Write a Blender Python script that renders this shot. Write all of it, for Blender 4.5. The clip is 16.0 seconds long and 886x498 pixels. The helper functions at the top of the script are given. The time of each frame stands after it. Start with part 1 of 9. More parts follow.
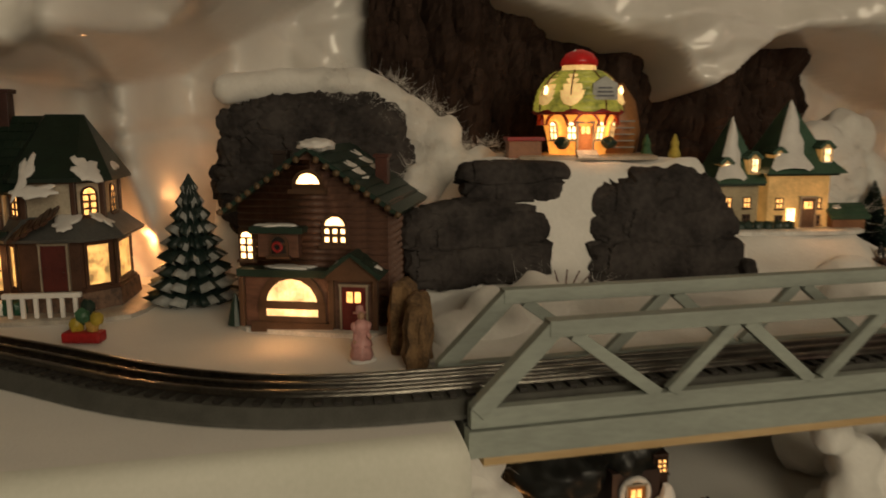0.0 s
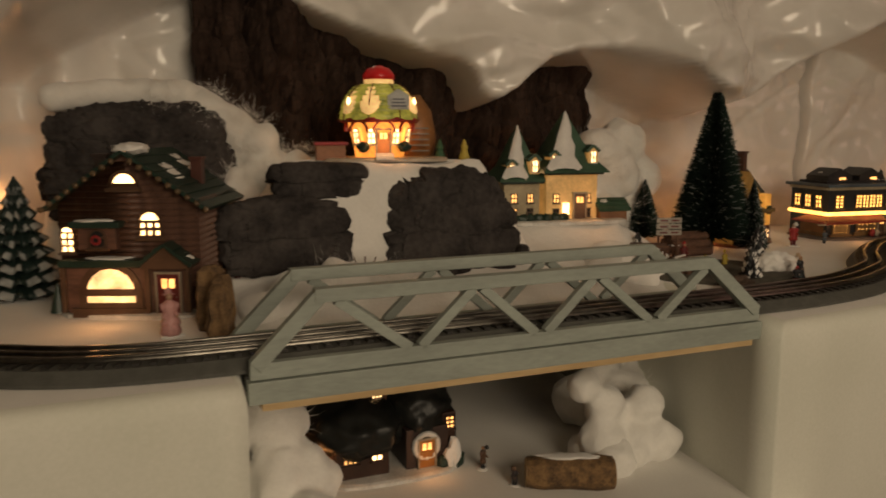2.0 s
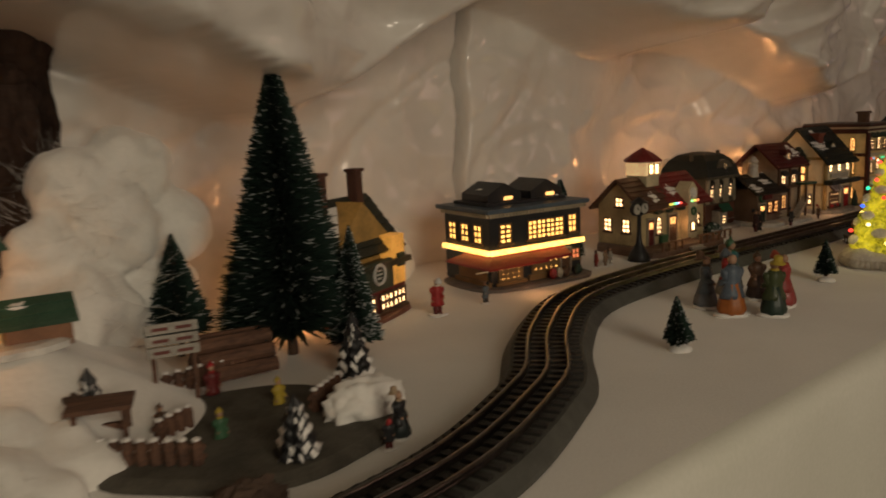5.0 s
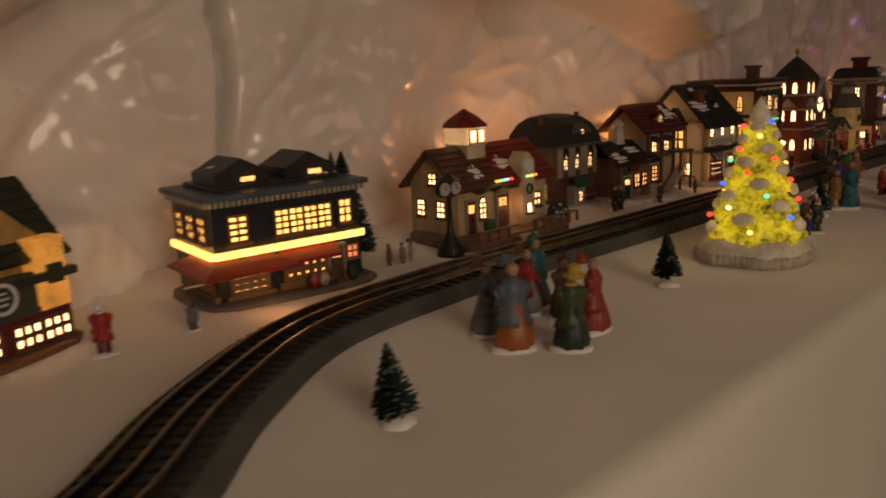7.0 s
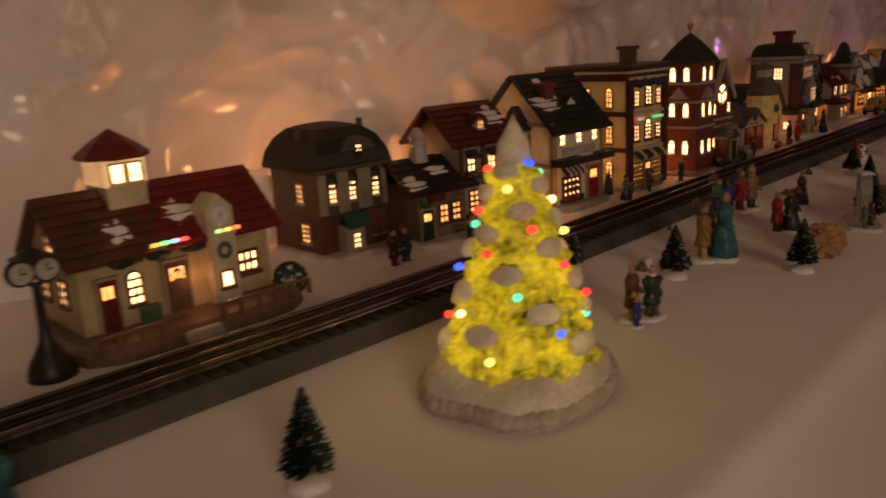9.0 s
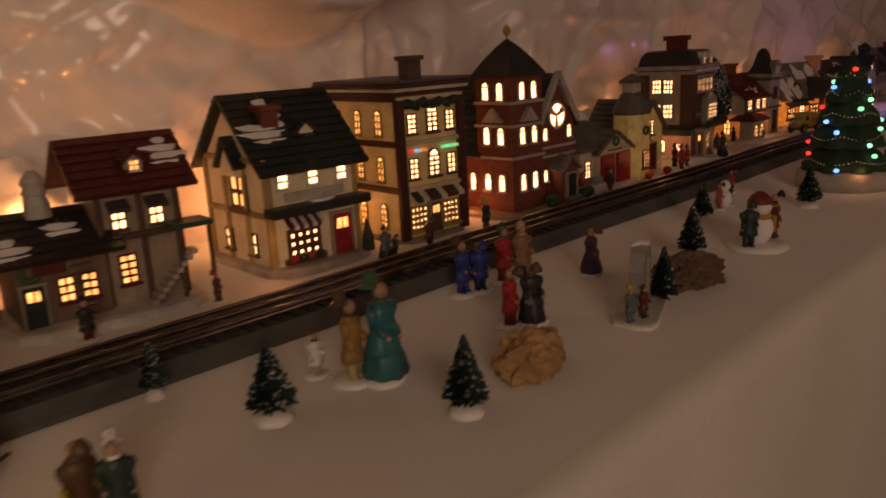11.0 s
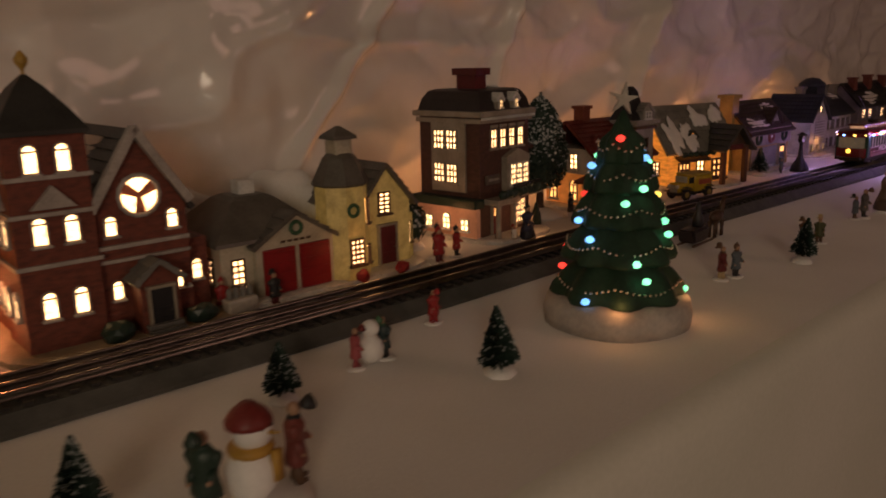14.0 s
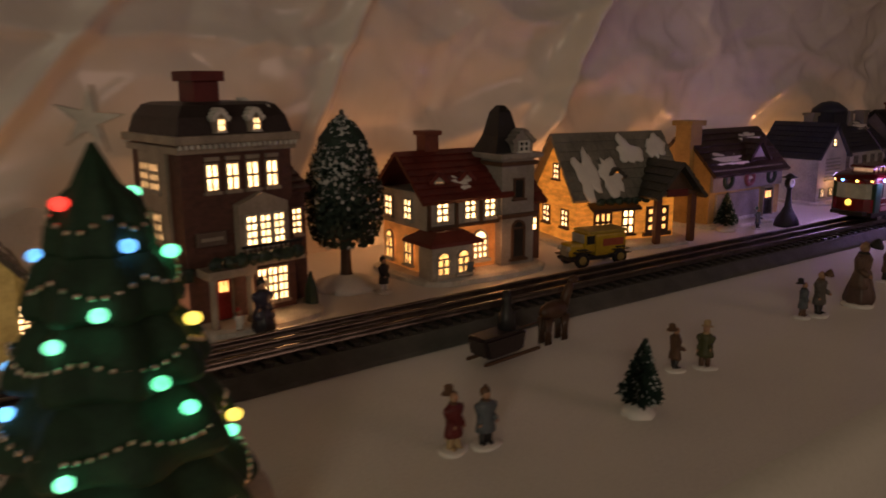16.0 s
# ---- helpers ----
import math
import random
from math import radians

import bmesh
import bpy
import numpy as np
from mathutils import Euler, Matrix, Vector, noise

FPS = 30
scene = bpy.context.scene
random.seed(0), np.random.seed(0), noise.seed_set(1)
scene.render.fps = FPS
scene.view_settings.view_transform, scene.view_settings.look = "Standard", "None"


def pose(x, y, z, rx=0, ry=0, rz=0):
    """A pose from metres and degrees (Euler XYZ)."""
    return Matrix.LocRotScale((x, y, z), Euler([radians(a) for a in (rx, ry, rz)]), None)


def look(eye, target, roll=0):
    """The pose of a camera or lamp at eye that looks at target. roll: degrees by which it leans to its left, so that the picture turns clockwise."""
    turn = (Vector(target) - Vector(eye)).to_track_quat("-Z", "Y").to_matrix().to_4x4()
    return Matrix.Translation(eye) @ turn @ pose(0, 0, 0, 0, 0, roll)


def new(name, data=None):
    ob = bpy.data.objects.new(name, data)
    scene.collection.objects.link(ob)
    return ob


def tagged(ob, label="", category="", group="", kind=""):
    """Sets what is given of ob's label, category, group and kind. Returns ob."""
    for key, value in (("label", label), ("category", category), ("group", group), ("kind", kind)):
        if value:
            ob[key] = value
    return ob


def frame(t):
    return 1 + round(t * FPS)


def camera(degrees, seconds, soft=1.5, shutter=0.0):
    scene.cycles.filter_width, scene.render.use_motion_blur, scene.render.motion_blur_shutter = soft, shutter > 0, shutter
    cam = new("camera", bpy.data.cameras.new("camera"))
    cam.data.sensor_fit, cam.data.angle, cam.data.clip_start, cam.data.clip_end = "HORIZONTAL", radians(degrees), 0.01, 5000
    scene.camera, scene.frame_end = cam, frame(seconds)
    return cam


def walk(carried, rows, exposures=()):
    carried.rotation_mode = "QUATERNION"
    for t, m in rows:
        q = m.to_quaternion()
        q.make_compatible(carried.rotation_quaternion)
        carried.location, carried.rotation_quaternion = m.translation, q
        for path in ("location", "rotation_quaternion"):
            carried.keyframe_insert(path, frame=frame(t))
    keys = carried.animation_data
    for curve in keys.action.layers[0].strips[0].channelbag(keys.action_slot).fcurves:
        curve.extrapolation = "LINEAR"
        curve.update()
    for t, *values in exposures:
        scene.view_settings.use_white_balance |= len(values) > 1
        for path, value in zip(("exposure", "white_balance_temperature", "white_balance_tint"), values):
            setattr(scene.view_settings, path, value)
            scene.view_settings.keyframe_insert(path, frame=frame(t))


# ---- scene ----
cam = camera(59.5, 16.0, soft=1.8, shutter=0.5)
PATH = [
    (0, (0.0500, 0.0340, 0.1910), (0.3800, 1.9790, -0.1350), -0.20),
    (0.5, (0.0460, -0.0430, 0.1830), (0.4410, 1.8930, -0.1300), -0.30),
    (1, (0.0570, -0.0880, 0.1870), (0.5360, 1.8290, -0.1200), -0.00),
    (1.5, (0.0790, -0.1120, 0.1890), (0.6410, 1.7830, -0.1120), 0.00),
    (2, (0.1040, -0.0980, 0.1880), (0.7300, 1.7770, -0.1160), -0.10),
    (2.5, (0.1650, -0.0420, 0.1860), (0.8500, 1.8110, -0.1270), -0.60),
    (3, (0.2400, 0.0150, 0.1970), (0.9920, 1.8390, -0.1300), -0.70),
    (3.5, (0.3320, 0.0700, 0.1950), (1.1820, 1.8560, -0.1020), -1.60),
    (4, (0.4240, 0.1210, 0.2090), (1.3950, 1.8430, -0.0990), -1.80),
    (4.5, (0.4970, 0.2010, 0.2040), (1.5840, 1.8490, -0.1210), -2.20),
    (4.7, (0.5320, 0.2340, 0.2040), (1.6590, 1.8530, -0.1210), -2.40),
    (6.8, (0.8380, 0.3500, 0.1820), (2.1230, 1.8210, -0.2500), -2.20),
    (7, (0.8770, 0.3490, 0.1820), (2.1560, 1.8240, -0.2540), -2.60),
    (7.5, (0.9730, 0.3480, 0.1820), (2.2370, 1.8310, -0.2700), -3.30),
    (8, (1.0660, 0.3650, 0.1890), (2.3330, 1.8390, -0.2800), -3.80),
    (8.5, (1.1690, 0.3960, 0.1870), (2.4710, 1.8350, -0.2970), -3.80),
    (9, (1.2680, 0.4290, 0.1880), (2.5870, 1.8450, -0.3160), -3.30),
    (9.5, (1.3590, 0.4200, 0.1840), (2.6740, 1.8380, -0.3220), -3.00),
    (10, (1.4620, 0.3900, 0.1840), (2.7570, 1.8270, -0.3250), -3.00),
    (10.2, (1.4950, 0.3810, 0.1810), (2.7860, 1.8230, -0.3230), -3.00),
    (12.3, (1.8280, 0.4580, 0.1950), (3.1570, 1.8680, -0.3000), -2.80),
    (12.5, (1.8580, 0.4610, 0.1990), (3.1890, 1.8710, -0.2940), -2.70),
    (13, (1.9540, 0.4430, 0.1950), (3.2670, 1.8710, -0.2940), -2.20),
    (13.5, (2.0500, 0.4240, 0.1990), (3.3240, 1.8880, -0.2840), -1.80),
    (13.6, (2.0670, 0.4210, 0.1970), (3.3400, 1.8870, -0.2830), -1.50),
    (14, (2.1330, 0.4070, 0.1890), (3.3750, 1.9030, -0.2810), -1.30),
    (14.5, (2.2250, 0.4210, 0.1920), (3.4300, 1.9500, -0.2660), -0.80),
    (15, (2.3490, 0.4440, 0.1900), (3.5110, 2.0110, -0.2510), -0.50),
    (15.5, (2.4540, 0.4530, 0.1800), (3.5650, 2.0580, -0.2530), -0.30),
    (16, (2.5360, 0.4680, 0.1720), (3.6230, 2.0940, -0.2460), -0.30),
]
walk(cam, [(t, look(eye, target, roll)) for t, eye, target, roll in PATH], [(0, 0.05, 6600, 12), (2, 0.05, 6800, 18), (4.5, 0.0, 6300, 14), (7, -0.2, 7000, 29), (10, -0.22, 7400, 38), (13, 0.02, 7100, 30), (16, 0.03, 6450, 15)])
# ---- end of path ----

# ---- light ----
world = bpy.data.worlds.new("room_air")
scene.world = world
world.use_nodes = True
world.node_tree.nodes["Background"].inputs[0].default_value = (1.0, 0.84, 0.62, 1)
world.node_tree.nodes["Background"].inputs[1].default_value = 0.009


def lamp(name, kind, place, power, colour, size=0.02, target=None):
    data = bpy.data.lights.new(name, kind)
    data.energy, data.color = power, colour
    if kind == "AREA":
        data.size = size
    else:
        data.shadow_soft_size = size
    ob = new(name, data)
    ob.matrix_world = look(place, target) if target else pose(*place)
    return ob


# the dim room light over the near end of the table
lamp("room_light", "AREA", (0.55, -1.35, 0.62), 16.5, (1.0, 0.86, 0.60), 0.9, (0.45, 0.75, 0.05))
# unseen fill lamp, added to brighten the far end
lamp("far_fill", "AREA", (3.9, -2.1, 0.75), 6.2, (1.0, 0.58, 0.43), 1.0, (3.0, 1.0, 0.25))
BULB = (1.0, 0.44, 0.15)


# behind a house, the light from its back hole; elsewhere, added spill
def bulb_glow(x, y, z, power=0.09, colour=BULB):
    return lamp("bulb_glow", "POINT", (x, y, z), power * 2.0, colour, 0.008)


# ---- materials ----
def mat(name, colour, rough=0.6, second=None, scale=60.0, bump=0.0, fine=None, metal=0.0, sheen=0.0, emit=None, power=0.0, vary=0.25, coat=0.0, stretch=(1, 1, 1), dim=0.45, gloss=0.5):
    m = bpy.data.materials.new(name)
    m.use_nodes = True
    nt = m.node_tree
    b = nt.nodes["Principled BSDF"]
    b.inputs["Roughness"].default_value = rough
    b.inputs["Metallic"].default_value = metal
    b.inputs["Sheen Weight"].default_value = sheen
    b.inputs["Coat Weight"].default_value = coat
    b.inputs["Specular IOR Level"].default_value = gloss
    co = nt.nodes.new("ShaderNodeTexCoord")
    mp = nt.nodes.new("ShaderNodeMapping")
    mp.inputs["Scale"].default_value = stretch
    nt.links.new(co.outputs["Object"], mp.inputs["Vector"])
    n1 = nt.nodes.new("ShaderNodeTexNoise")
    n1.inputs["Scale"].default_value, n1.inputs["Detail"].default_value = scale, 4
    n2 = nt.nodes.new("ShaderNodeTexNoise")
    n2.inputs["Scale"].default_value, n2.inputs["Detail"].default_value = fine or scale * 7, 3
    nt.links.new(mp.outputs[0], n1.inputs["Vector"])
    nt.links.new(mp.outputs[0], n2.inputs["Vector"])
    mix = nt.nodes.new("ShaderNodeMix")
    mix.data_type = "RGBA"
    dark = second or tuple(c * (1 - vary) for c in colour)
    mix.inputs["A"].default_value, mix.inputs["B"].default_value = (*colour, 1), (*dark, 1)
    ramp = nt.nodes.new("ShaderNodeMapRange")
    ramp.inputs["From Min"].default_value, ramp.inputs["From Max"].default_value = 0.38, 0.64
    add = nt.nodes.new("ShaderNodeMath")
    add.operation = "MULTIPLY_ADD"
    add.inputs[1].default_value, add.inputs[2].default_value = 0.35, 0.0
    nt.links.new(n2.outputs[0], add.inputs[0])
    sm = nt.nodes.new("ShaderNodeMath")
    sm.operation = "MULTIPLY_ADD"
    sm.inputs[1].default_value = 0.66
    nt.links.new(n1.outputs[0], sm.inputs[0])
    nt.links.new(add.outputs[0], sm.inputs[2])
    nt.links.new(sm.outputs[0], ramp.inputs["Value"])
    nt.links.new(ramp.outputs[0], mix.inputs["Factor"])
    nt.links.new(mix.outputs["Result"], b.inputs["Base Color"])
    if bump:
        bp = nt.nodes.new("ShaderNodeBump")
        bp.inputs["Strength"].default_value, bp.inputs["Distance"].default_value = bump, 0.002
        nt.links.new(sm.outputs[0], bp.inputs["Height"])
        nt.links.new(bp.outputs[0], b.inputs["Normal"])
    if emit:
        mx = nt.nodes.new("ShaderNodeMix")
        mx.data_type = "RGBA"
        mx.inputs["A"].default_value, mx.inputs["B"].default_value = (*emit, 1), (*[c * dim for c in emit], 1)
        nt.links.new(ramp.outputs[0], mx.inputs["Factor"])
        nt.links.new(mx.outputs["Result"], b.inputs["Emission Color"])
        b.inputs["Emission Strength"].default_value = power
    return m


SNOW = mat("felt_snow", (0.80, 0.78, 0.74), 0.95, (0.72, 0.70, 0.66), 9, 0.35, 420, sheen=0.25)
DRAPE = mat("white_table_cloth", (0.74, 0.74, 0.66), 0.9, (0.66, 0.67, 0.58), 6, 0.2, 300, sheen=0.2)
COTTON = mat("cotton_batting", (0.82, 0.80, 0.76), 1.0, (0.74, 0.72, 0.68), 30, 0.8, 260, sheen=0.5)
SHEET = mat("wrinkled_white_sheet", (0.76, 0.73, 0.69), 0.45, (0.70, 0.67, 0.63), 9, 0.22, 40, coat=0.7)
ROCK = mat("dark_painted_rock", (0.024, 0.021, 0.021), 0.9, (0.068, 0.060, 0.057), 26, 1.0, 170, gloss=0.2)
CLIFF = mat("brown_cliff_paper", (0.022, 0.013, 0.010), 0.9, (0.055, 0.034, 0.026), 14, 1.0, 110, stretch=(2.2, 1, 0.5), gloss=0.15)
BED = mat("grey_track_bed", (0.085, 0.085, 0.075), 0.75, (0.055, 0.055, 0.048), 70, 0.6, 900)
TIE = mat("black_tie", (0.022, 0.019, 0.016), 0.6, None, 90, 0.4)
RAIL = mat("steel_rail", (0.22, 0.205, 0.18), 0.32, (0.12, 0.11, 0.095), 60, 0.1, metal=1.0)
GREYPAINT = mat("grey_green_painted_wood", (0.33, 0.37, 0.33), 0.6, (0.25, 0.28, 0.25), 40, 0.5, 300, stretch=(0.3, 1, 1))
PINE = mat("bare_pine", (0.56, 0.41, 0.22), 0.65, (0.42, 0.28, 0.13), 40, 0.3, 300, stretch=(0.15, 1, 1))
GLOW = mat("lit_window", (0.9, 0.7, 0.4), 0.4, None, 190, fine=420, emit=(1.0, 0.60, 0.25), power=7.0, dim=0.30)
GLOWDIM = mat("dim_lit_window", (0.9, 0.6, 0.3), 0.4, None, 190, fine=420, emit=(1.0, 0.47, 0.12), power=3.0, dim=0.28)
BAYGLOW = mat("warm_room_window", (0.85, 0.6, 0.3), 0.35, None, 70, fine=160, emit=(1.0, 0.52, 0.13), power=1.5, dim=0.10)
DARKPANE = mat("unlit_window", (0.03, 0.03, 0.03), 0.15, None, 60)
PORCELAIN = {}


def glaze(colour, rough=0.45):
    key = tuple(round(c, 3) for c in colour)
    if key not in PORCELAIN:
        PORCELAIN[key] = mat("painted_porcelain", colour, rough, tuple(c * 0.62 for c in colour), 45, 0.35, 420, coat=0.06, gloss=0.35)
    return PORCELAIN[key]


CREAM, WHITE, TAN = (0.62, 0.54, 0.38), (0.72, 0.70, 0.66), (0.45, 0.33, 0.18)
BRICK, RED, DKRED, BROWN = (0.20, 0.055, 0.035), (0.34, 0.025, 0.025), (0.13, 0.018, 0.018), (0.11, 0.06, 0.035)
GREEN, DKGREEN, GREY, BLACK, NAVY = (0.045, 0.12, 0.06), (0.02, 0.042, 0.03), (0.20, 0.19, 0.17), (0.02, 0.02, 0.022), (0.015, 0.022, 0.045)
PURE = mat("snow_glaze", (0.80, 0.78, 0.75), 0.55, (0.70, 0.68, 0.66), 60, 0.3)


# ---- mesh helpers ----
def mesh_of(name, bm, materials, smooth=False):
    bmesh.ops.recalc_face_normals(bm, faces=bm.faces)
    me = bpy.data.meshes.new(name)
    bm.to_mesh(me)
    bm.free()
    for m in materials if isinstance(materials, (list, tuple)) else [materials]:
        me.materials.append(m)
    if smooth:
        for p in me.polygons:
            p.use_smooth = True
    return me


def part(name, bm, material, parent, label="", smooth=False):
    ob = new(name, mesh_of(name, bm, material, smooth))
    ob.parent = parent
    return tagged(ob, label)


def thing(name, m, label, category, group=""):
    ob = new(name)
    ob.empty_display_size = 0.02
    ob.matrix_world = m
    return tagged(ob, label, category, group)


def whole(name, bm, material, label, category, group="", kind="", m=None, smooth=False):
    ob = new(name, mesh_of(name, bm, material, smooth))
    if m is not None:
        ob.matrix_world = m
    return tagged(ob, label, category, group, kind)


def box(bm, x, y, z, sx, sy, sz, m=None, mi=0, bevel=0.0):
    """A box round the point (x, y, z)."""
    vs = [bm.verts.new((x + sx * i / 2, y + sy * j / 2, z + sz * k / 2)) for i in (-1, 1) for j in (-1, 1) for k in (-1, 1)]
    fs = [bm.faces.new([vs[i] for i in q]) for q in ((0, 1, 3, 2), (4, 6, 7, 5), (0, 4, 5, 1), (2, 3, 7, 6), (0, 2, 6, 4), (1, 5, 7, 3))]
    for f in fs:
        f.material_index = mi
    if m is not None:
        bmesh.ops.transform(bm, matrix=m, verts=vs)
    if bevel:
        edges = list({e for f in fs for e in f.edges})
        bmesh.ops.bevel(bm, geom=edges, offset=bevel, segments=2, affect="EDGES", profile=0.6)
    return vs


def lathe(bm, profile, seg=16, m=None, mi=0, wave=0.0, lobes=6):
    """Turns (radius, height) pairs about z."""
    rings = []
    for r, z in profile:
        rings.append([bm.verts.new((r * (1 + wave * math.cos(lobes * a)) * math.cos(a), r * (1 + wave * math.cos(lobes * a)) * math.sin(a), z)) for a in (2 * math.pi * i / seg for i in range(seg))])
    fs = []
    for a, b in zip(rings, rings[1:]):
        for i in range(seg):
            fs.append(bm.faces.new((a[i], a[(i + 1) % seg], b[(i + 1) % seg], b[i])))
    fs.append(bm.faces.new(rings[0][::-1]))
    fs.append(bm.faces.new(rings[-1]))
    for f in fs:
        f.material_index = mi
    vs = [v for r in rings for v in r]
    if m is not None:
        bmesh.ops.transform(bm, matrix=m, verts=vs)
    return vs


def blob(bm, x, y, z, rx, ry, rz, rough=0.15, freq=3.0, seed=0.0, sub=3, mi=0):
    """An uneven rounded lump."""
    made = bmesh.ops.create_icosphere(bm, subdivisions=sub, radius=1.0)["verts"]
    for v in made:
        d = v.co.normalized()
        k = 1 + rough * noise.fractal(d * freq + Vector((seed, seed * 1.7, -seed)), 0.8, 2.1, 4)
        v.co = Vector((x + d.x * rx * k, y + d.y * ry * k, z + d.z * rz * k))
    for f in {f for v in made for f in v.link_faces}:
        f.material_index = mi
    return made


def prism(bm, outline, depth, m=None, mi=0):
    """An outline in (u, z) given a depth along n."""
    a = [bm.verts.new((u, 0, z)) for u, z in outline]
    b = [bm.verts.new((u, depth, z)) for u, z in outline]
    fs = [bm.faces.new(a), bm.faces.new(b[::-1])]
    n = len(a)
    for i in range(n):
        fs.append(bm.faces.new((a[i], b[i], b[(i + 1) % n], a[(i + 1) % n])))
    for f in fs:
        f.material_index = mi
    if m is not None:
        bmesh.ops.transform(bm, matrix=m, verts=a + b)


def spline(points, step):
    """Evenly spaced points of a smooth curve through the given ones."""
    ps = [Vector((*p, 0)) for p in points]
    ps = [ps[0] * 2 - ps[1], *ps, ps[-1] * 2 - ps[-2]]
    fine = []
    for a, b, c, d in zip(ps, ps[1:], ps[2:], ps[3:]):
        for i in range(40):
            t = i / 40
            fine.append(0.5 * (2 * b + (c - a) * t + (2 * a - 5 * b + 4 * c - d) * t * t + (3 * b - a - 3 * c + d) * t ** 3))
    fine.append(ps[-2])
    out, left = [fine[0]], step
    for a, b in zip(fine, fine[1:]):
        seg = (b - a).length
        while seg >= left:
            a = a.lerp(b, left / seg)
            out.append(a.copy())
            seg, left = (b - a).length, step
        left -= seg
    return out


def sweep(bm, line, section, closed=True):
    """Draws a section of (side, height) pairs along a line on the ground."""
    rings = []
    for i, p in enumerate(line):
        t = (line[min(i + 1, len(line) - 1)] - line[max(i - 1, 0)]).normalized()
        side = Vector((-t.y, t.x, 0))
        rings.append([bm.verts.new(p + side * s + Vector((0, 0, h))) for s, h in section])
    n = len(section)
    for a, b in zip(rings, rings[1:]):
        for i in range(n if closed else n - 1):
            bm.faces.new((a[i], a[(i + 1) % n], b[(i + 1) % n], b[i]))
    if closed:
        bm.faces.new(rings[0])
        bm.faces.new(rings[-1][::-1])


# ---- the setting ----
LOW = -0.19  # the lower village's level


def slab(name, outline, top, bottom, label):
    """A table top with the cloth that hangs over its edges in soft folds."""
    bm = bmesh.new()
    rings = []
    for k, (z, out) in enumerate(((top, -0.010), (top - 0.0008, -0.004), (top - 0.0035, 0.002), (top - 0.009, 0.006), (top - 0.018, 0.008), (top - 0.05, 0.008), (top - 0.12, 0.009), (bottom * 0.4, 0.011), (bottom, 0.014))):
        ring = []
        for i, (x, y) in enumerate(outline):
            wob = (0.006 * noise.noise(Vector((x * 7, y * 7, 3.1))) + 0.005 * noise.noise(Vector((x * 19, y * 19, z * 6)))) * min(1, max(0, k - 1) / 5)
            cx, cy = sum(p[0] for p in outline) / len(outline), sum(p[1] for p in outline) / len(outline)
            dx, dy = x - cx, y - cy
            s = math.hypot(dx, dy)
            ring.append(bm.verts.new((x + (out + wob) * (1 if dx > 0 else -1) * (0.5 if abs(dx) < s * 0.9 else 1), y + (out + wob) * (1 if dy > 0 else -1), z)))
        rings.append(ring)
    n = len(outline)
    for a, b in zip(rings, rings[1:]):
        for i in range(n):
            bm.faces.new((a[i], a[(i + 1) % n], b[(i + 1) % n], b[i])).material_index = 1
    bm.faces.new(rings[0])
    ob = whole(name, bm, [SNOW, DRAPE], label, "table", kind="structure", smooth=False)
    for p in ob.data.polygons:
        p.use_smooth = p.material_index == 1
    return ob


def edge(points, n=24):
    out = []
    for (x0, y0), (x1, y1) in zip(points, points[1:]):
        out += [(x0 + (x1 - x0) * i / n, y0 + (y1 - y0) * i / n) for i in range(n)]
    return out


right = edge([(0.655, 0.500), (0.80, 0.522), (1.5, 0.568), (2.5, 0.628), (4.6, 0.75), (4.6, 1.45), (0.66, 1.45), (0.655, 0.500)])
left = edge([(-1.2, 0.44), (-0.4, 0.45), (0.137, 0.475), (0.137, 1.45), (-1.2, 1.45), (-1.2, 0.44)])
slab("ground", right, 0.0, -0.75, "white felt snow over the long table, cloth hanging in front")
slab("ground_west", left, 0.0, -0.75, "white felt snow over the small table, cloth hanging in front")

bm = bmesh.new()
box(bm, 0.395, 0.95, LOW - 0.02, 0.60, 1.0, 0.04)
whole("ground_lower", bm, SNOW, "white felt snow on the lower shelf", "ground", kind="structure")
bm = bmesh.new()
box(bm, 1.5, -1.0, -0.77, 9, 5.2, 0.04)
whole("floor", bm, mat("brown_carpet", (0.16, 0.12, 0.09), 0.95, None, 20, 0.5, 400), "dark brown carpet floor of the dim room", "floor", kind="structure")
PAINT = mat("beige_wall_paint", (0.55, 0.50, 0.42), 0.8, None, 4, 0.1, 200, vary=0.1)
for name, x, y, z, sx, sy, sz in (("wall_south", 1.5, -3.4, 0.5, 9, 0.1, 2.6), ("wall_west", -2.6, -0.9, 0.5, 0.1, 5.1, 2.6), ("wall_east", 5.6, -0.9, 0.5, 0.1, 5.1, 2.6), ("wall_north", 1.5, 1.66, 0.5, 9, 0.1, 2.6), ("ceiling", 1.5, -0.9, 1.85, 9, 5.2, 0.1)):
    bm = bmesh.new()
    box(bm, x, y, z, sx, sy, sz)
    whole(name, bm, PAINT, "plain beige painted room surface", "ceiling" if name == "ceiling" else "wall", kind="structure")


def bump_at(x, c, w):
    return math.exp(-((x - c) / w) ** 2)


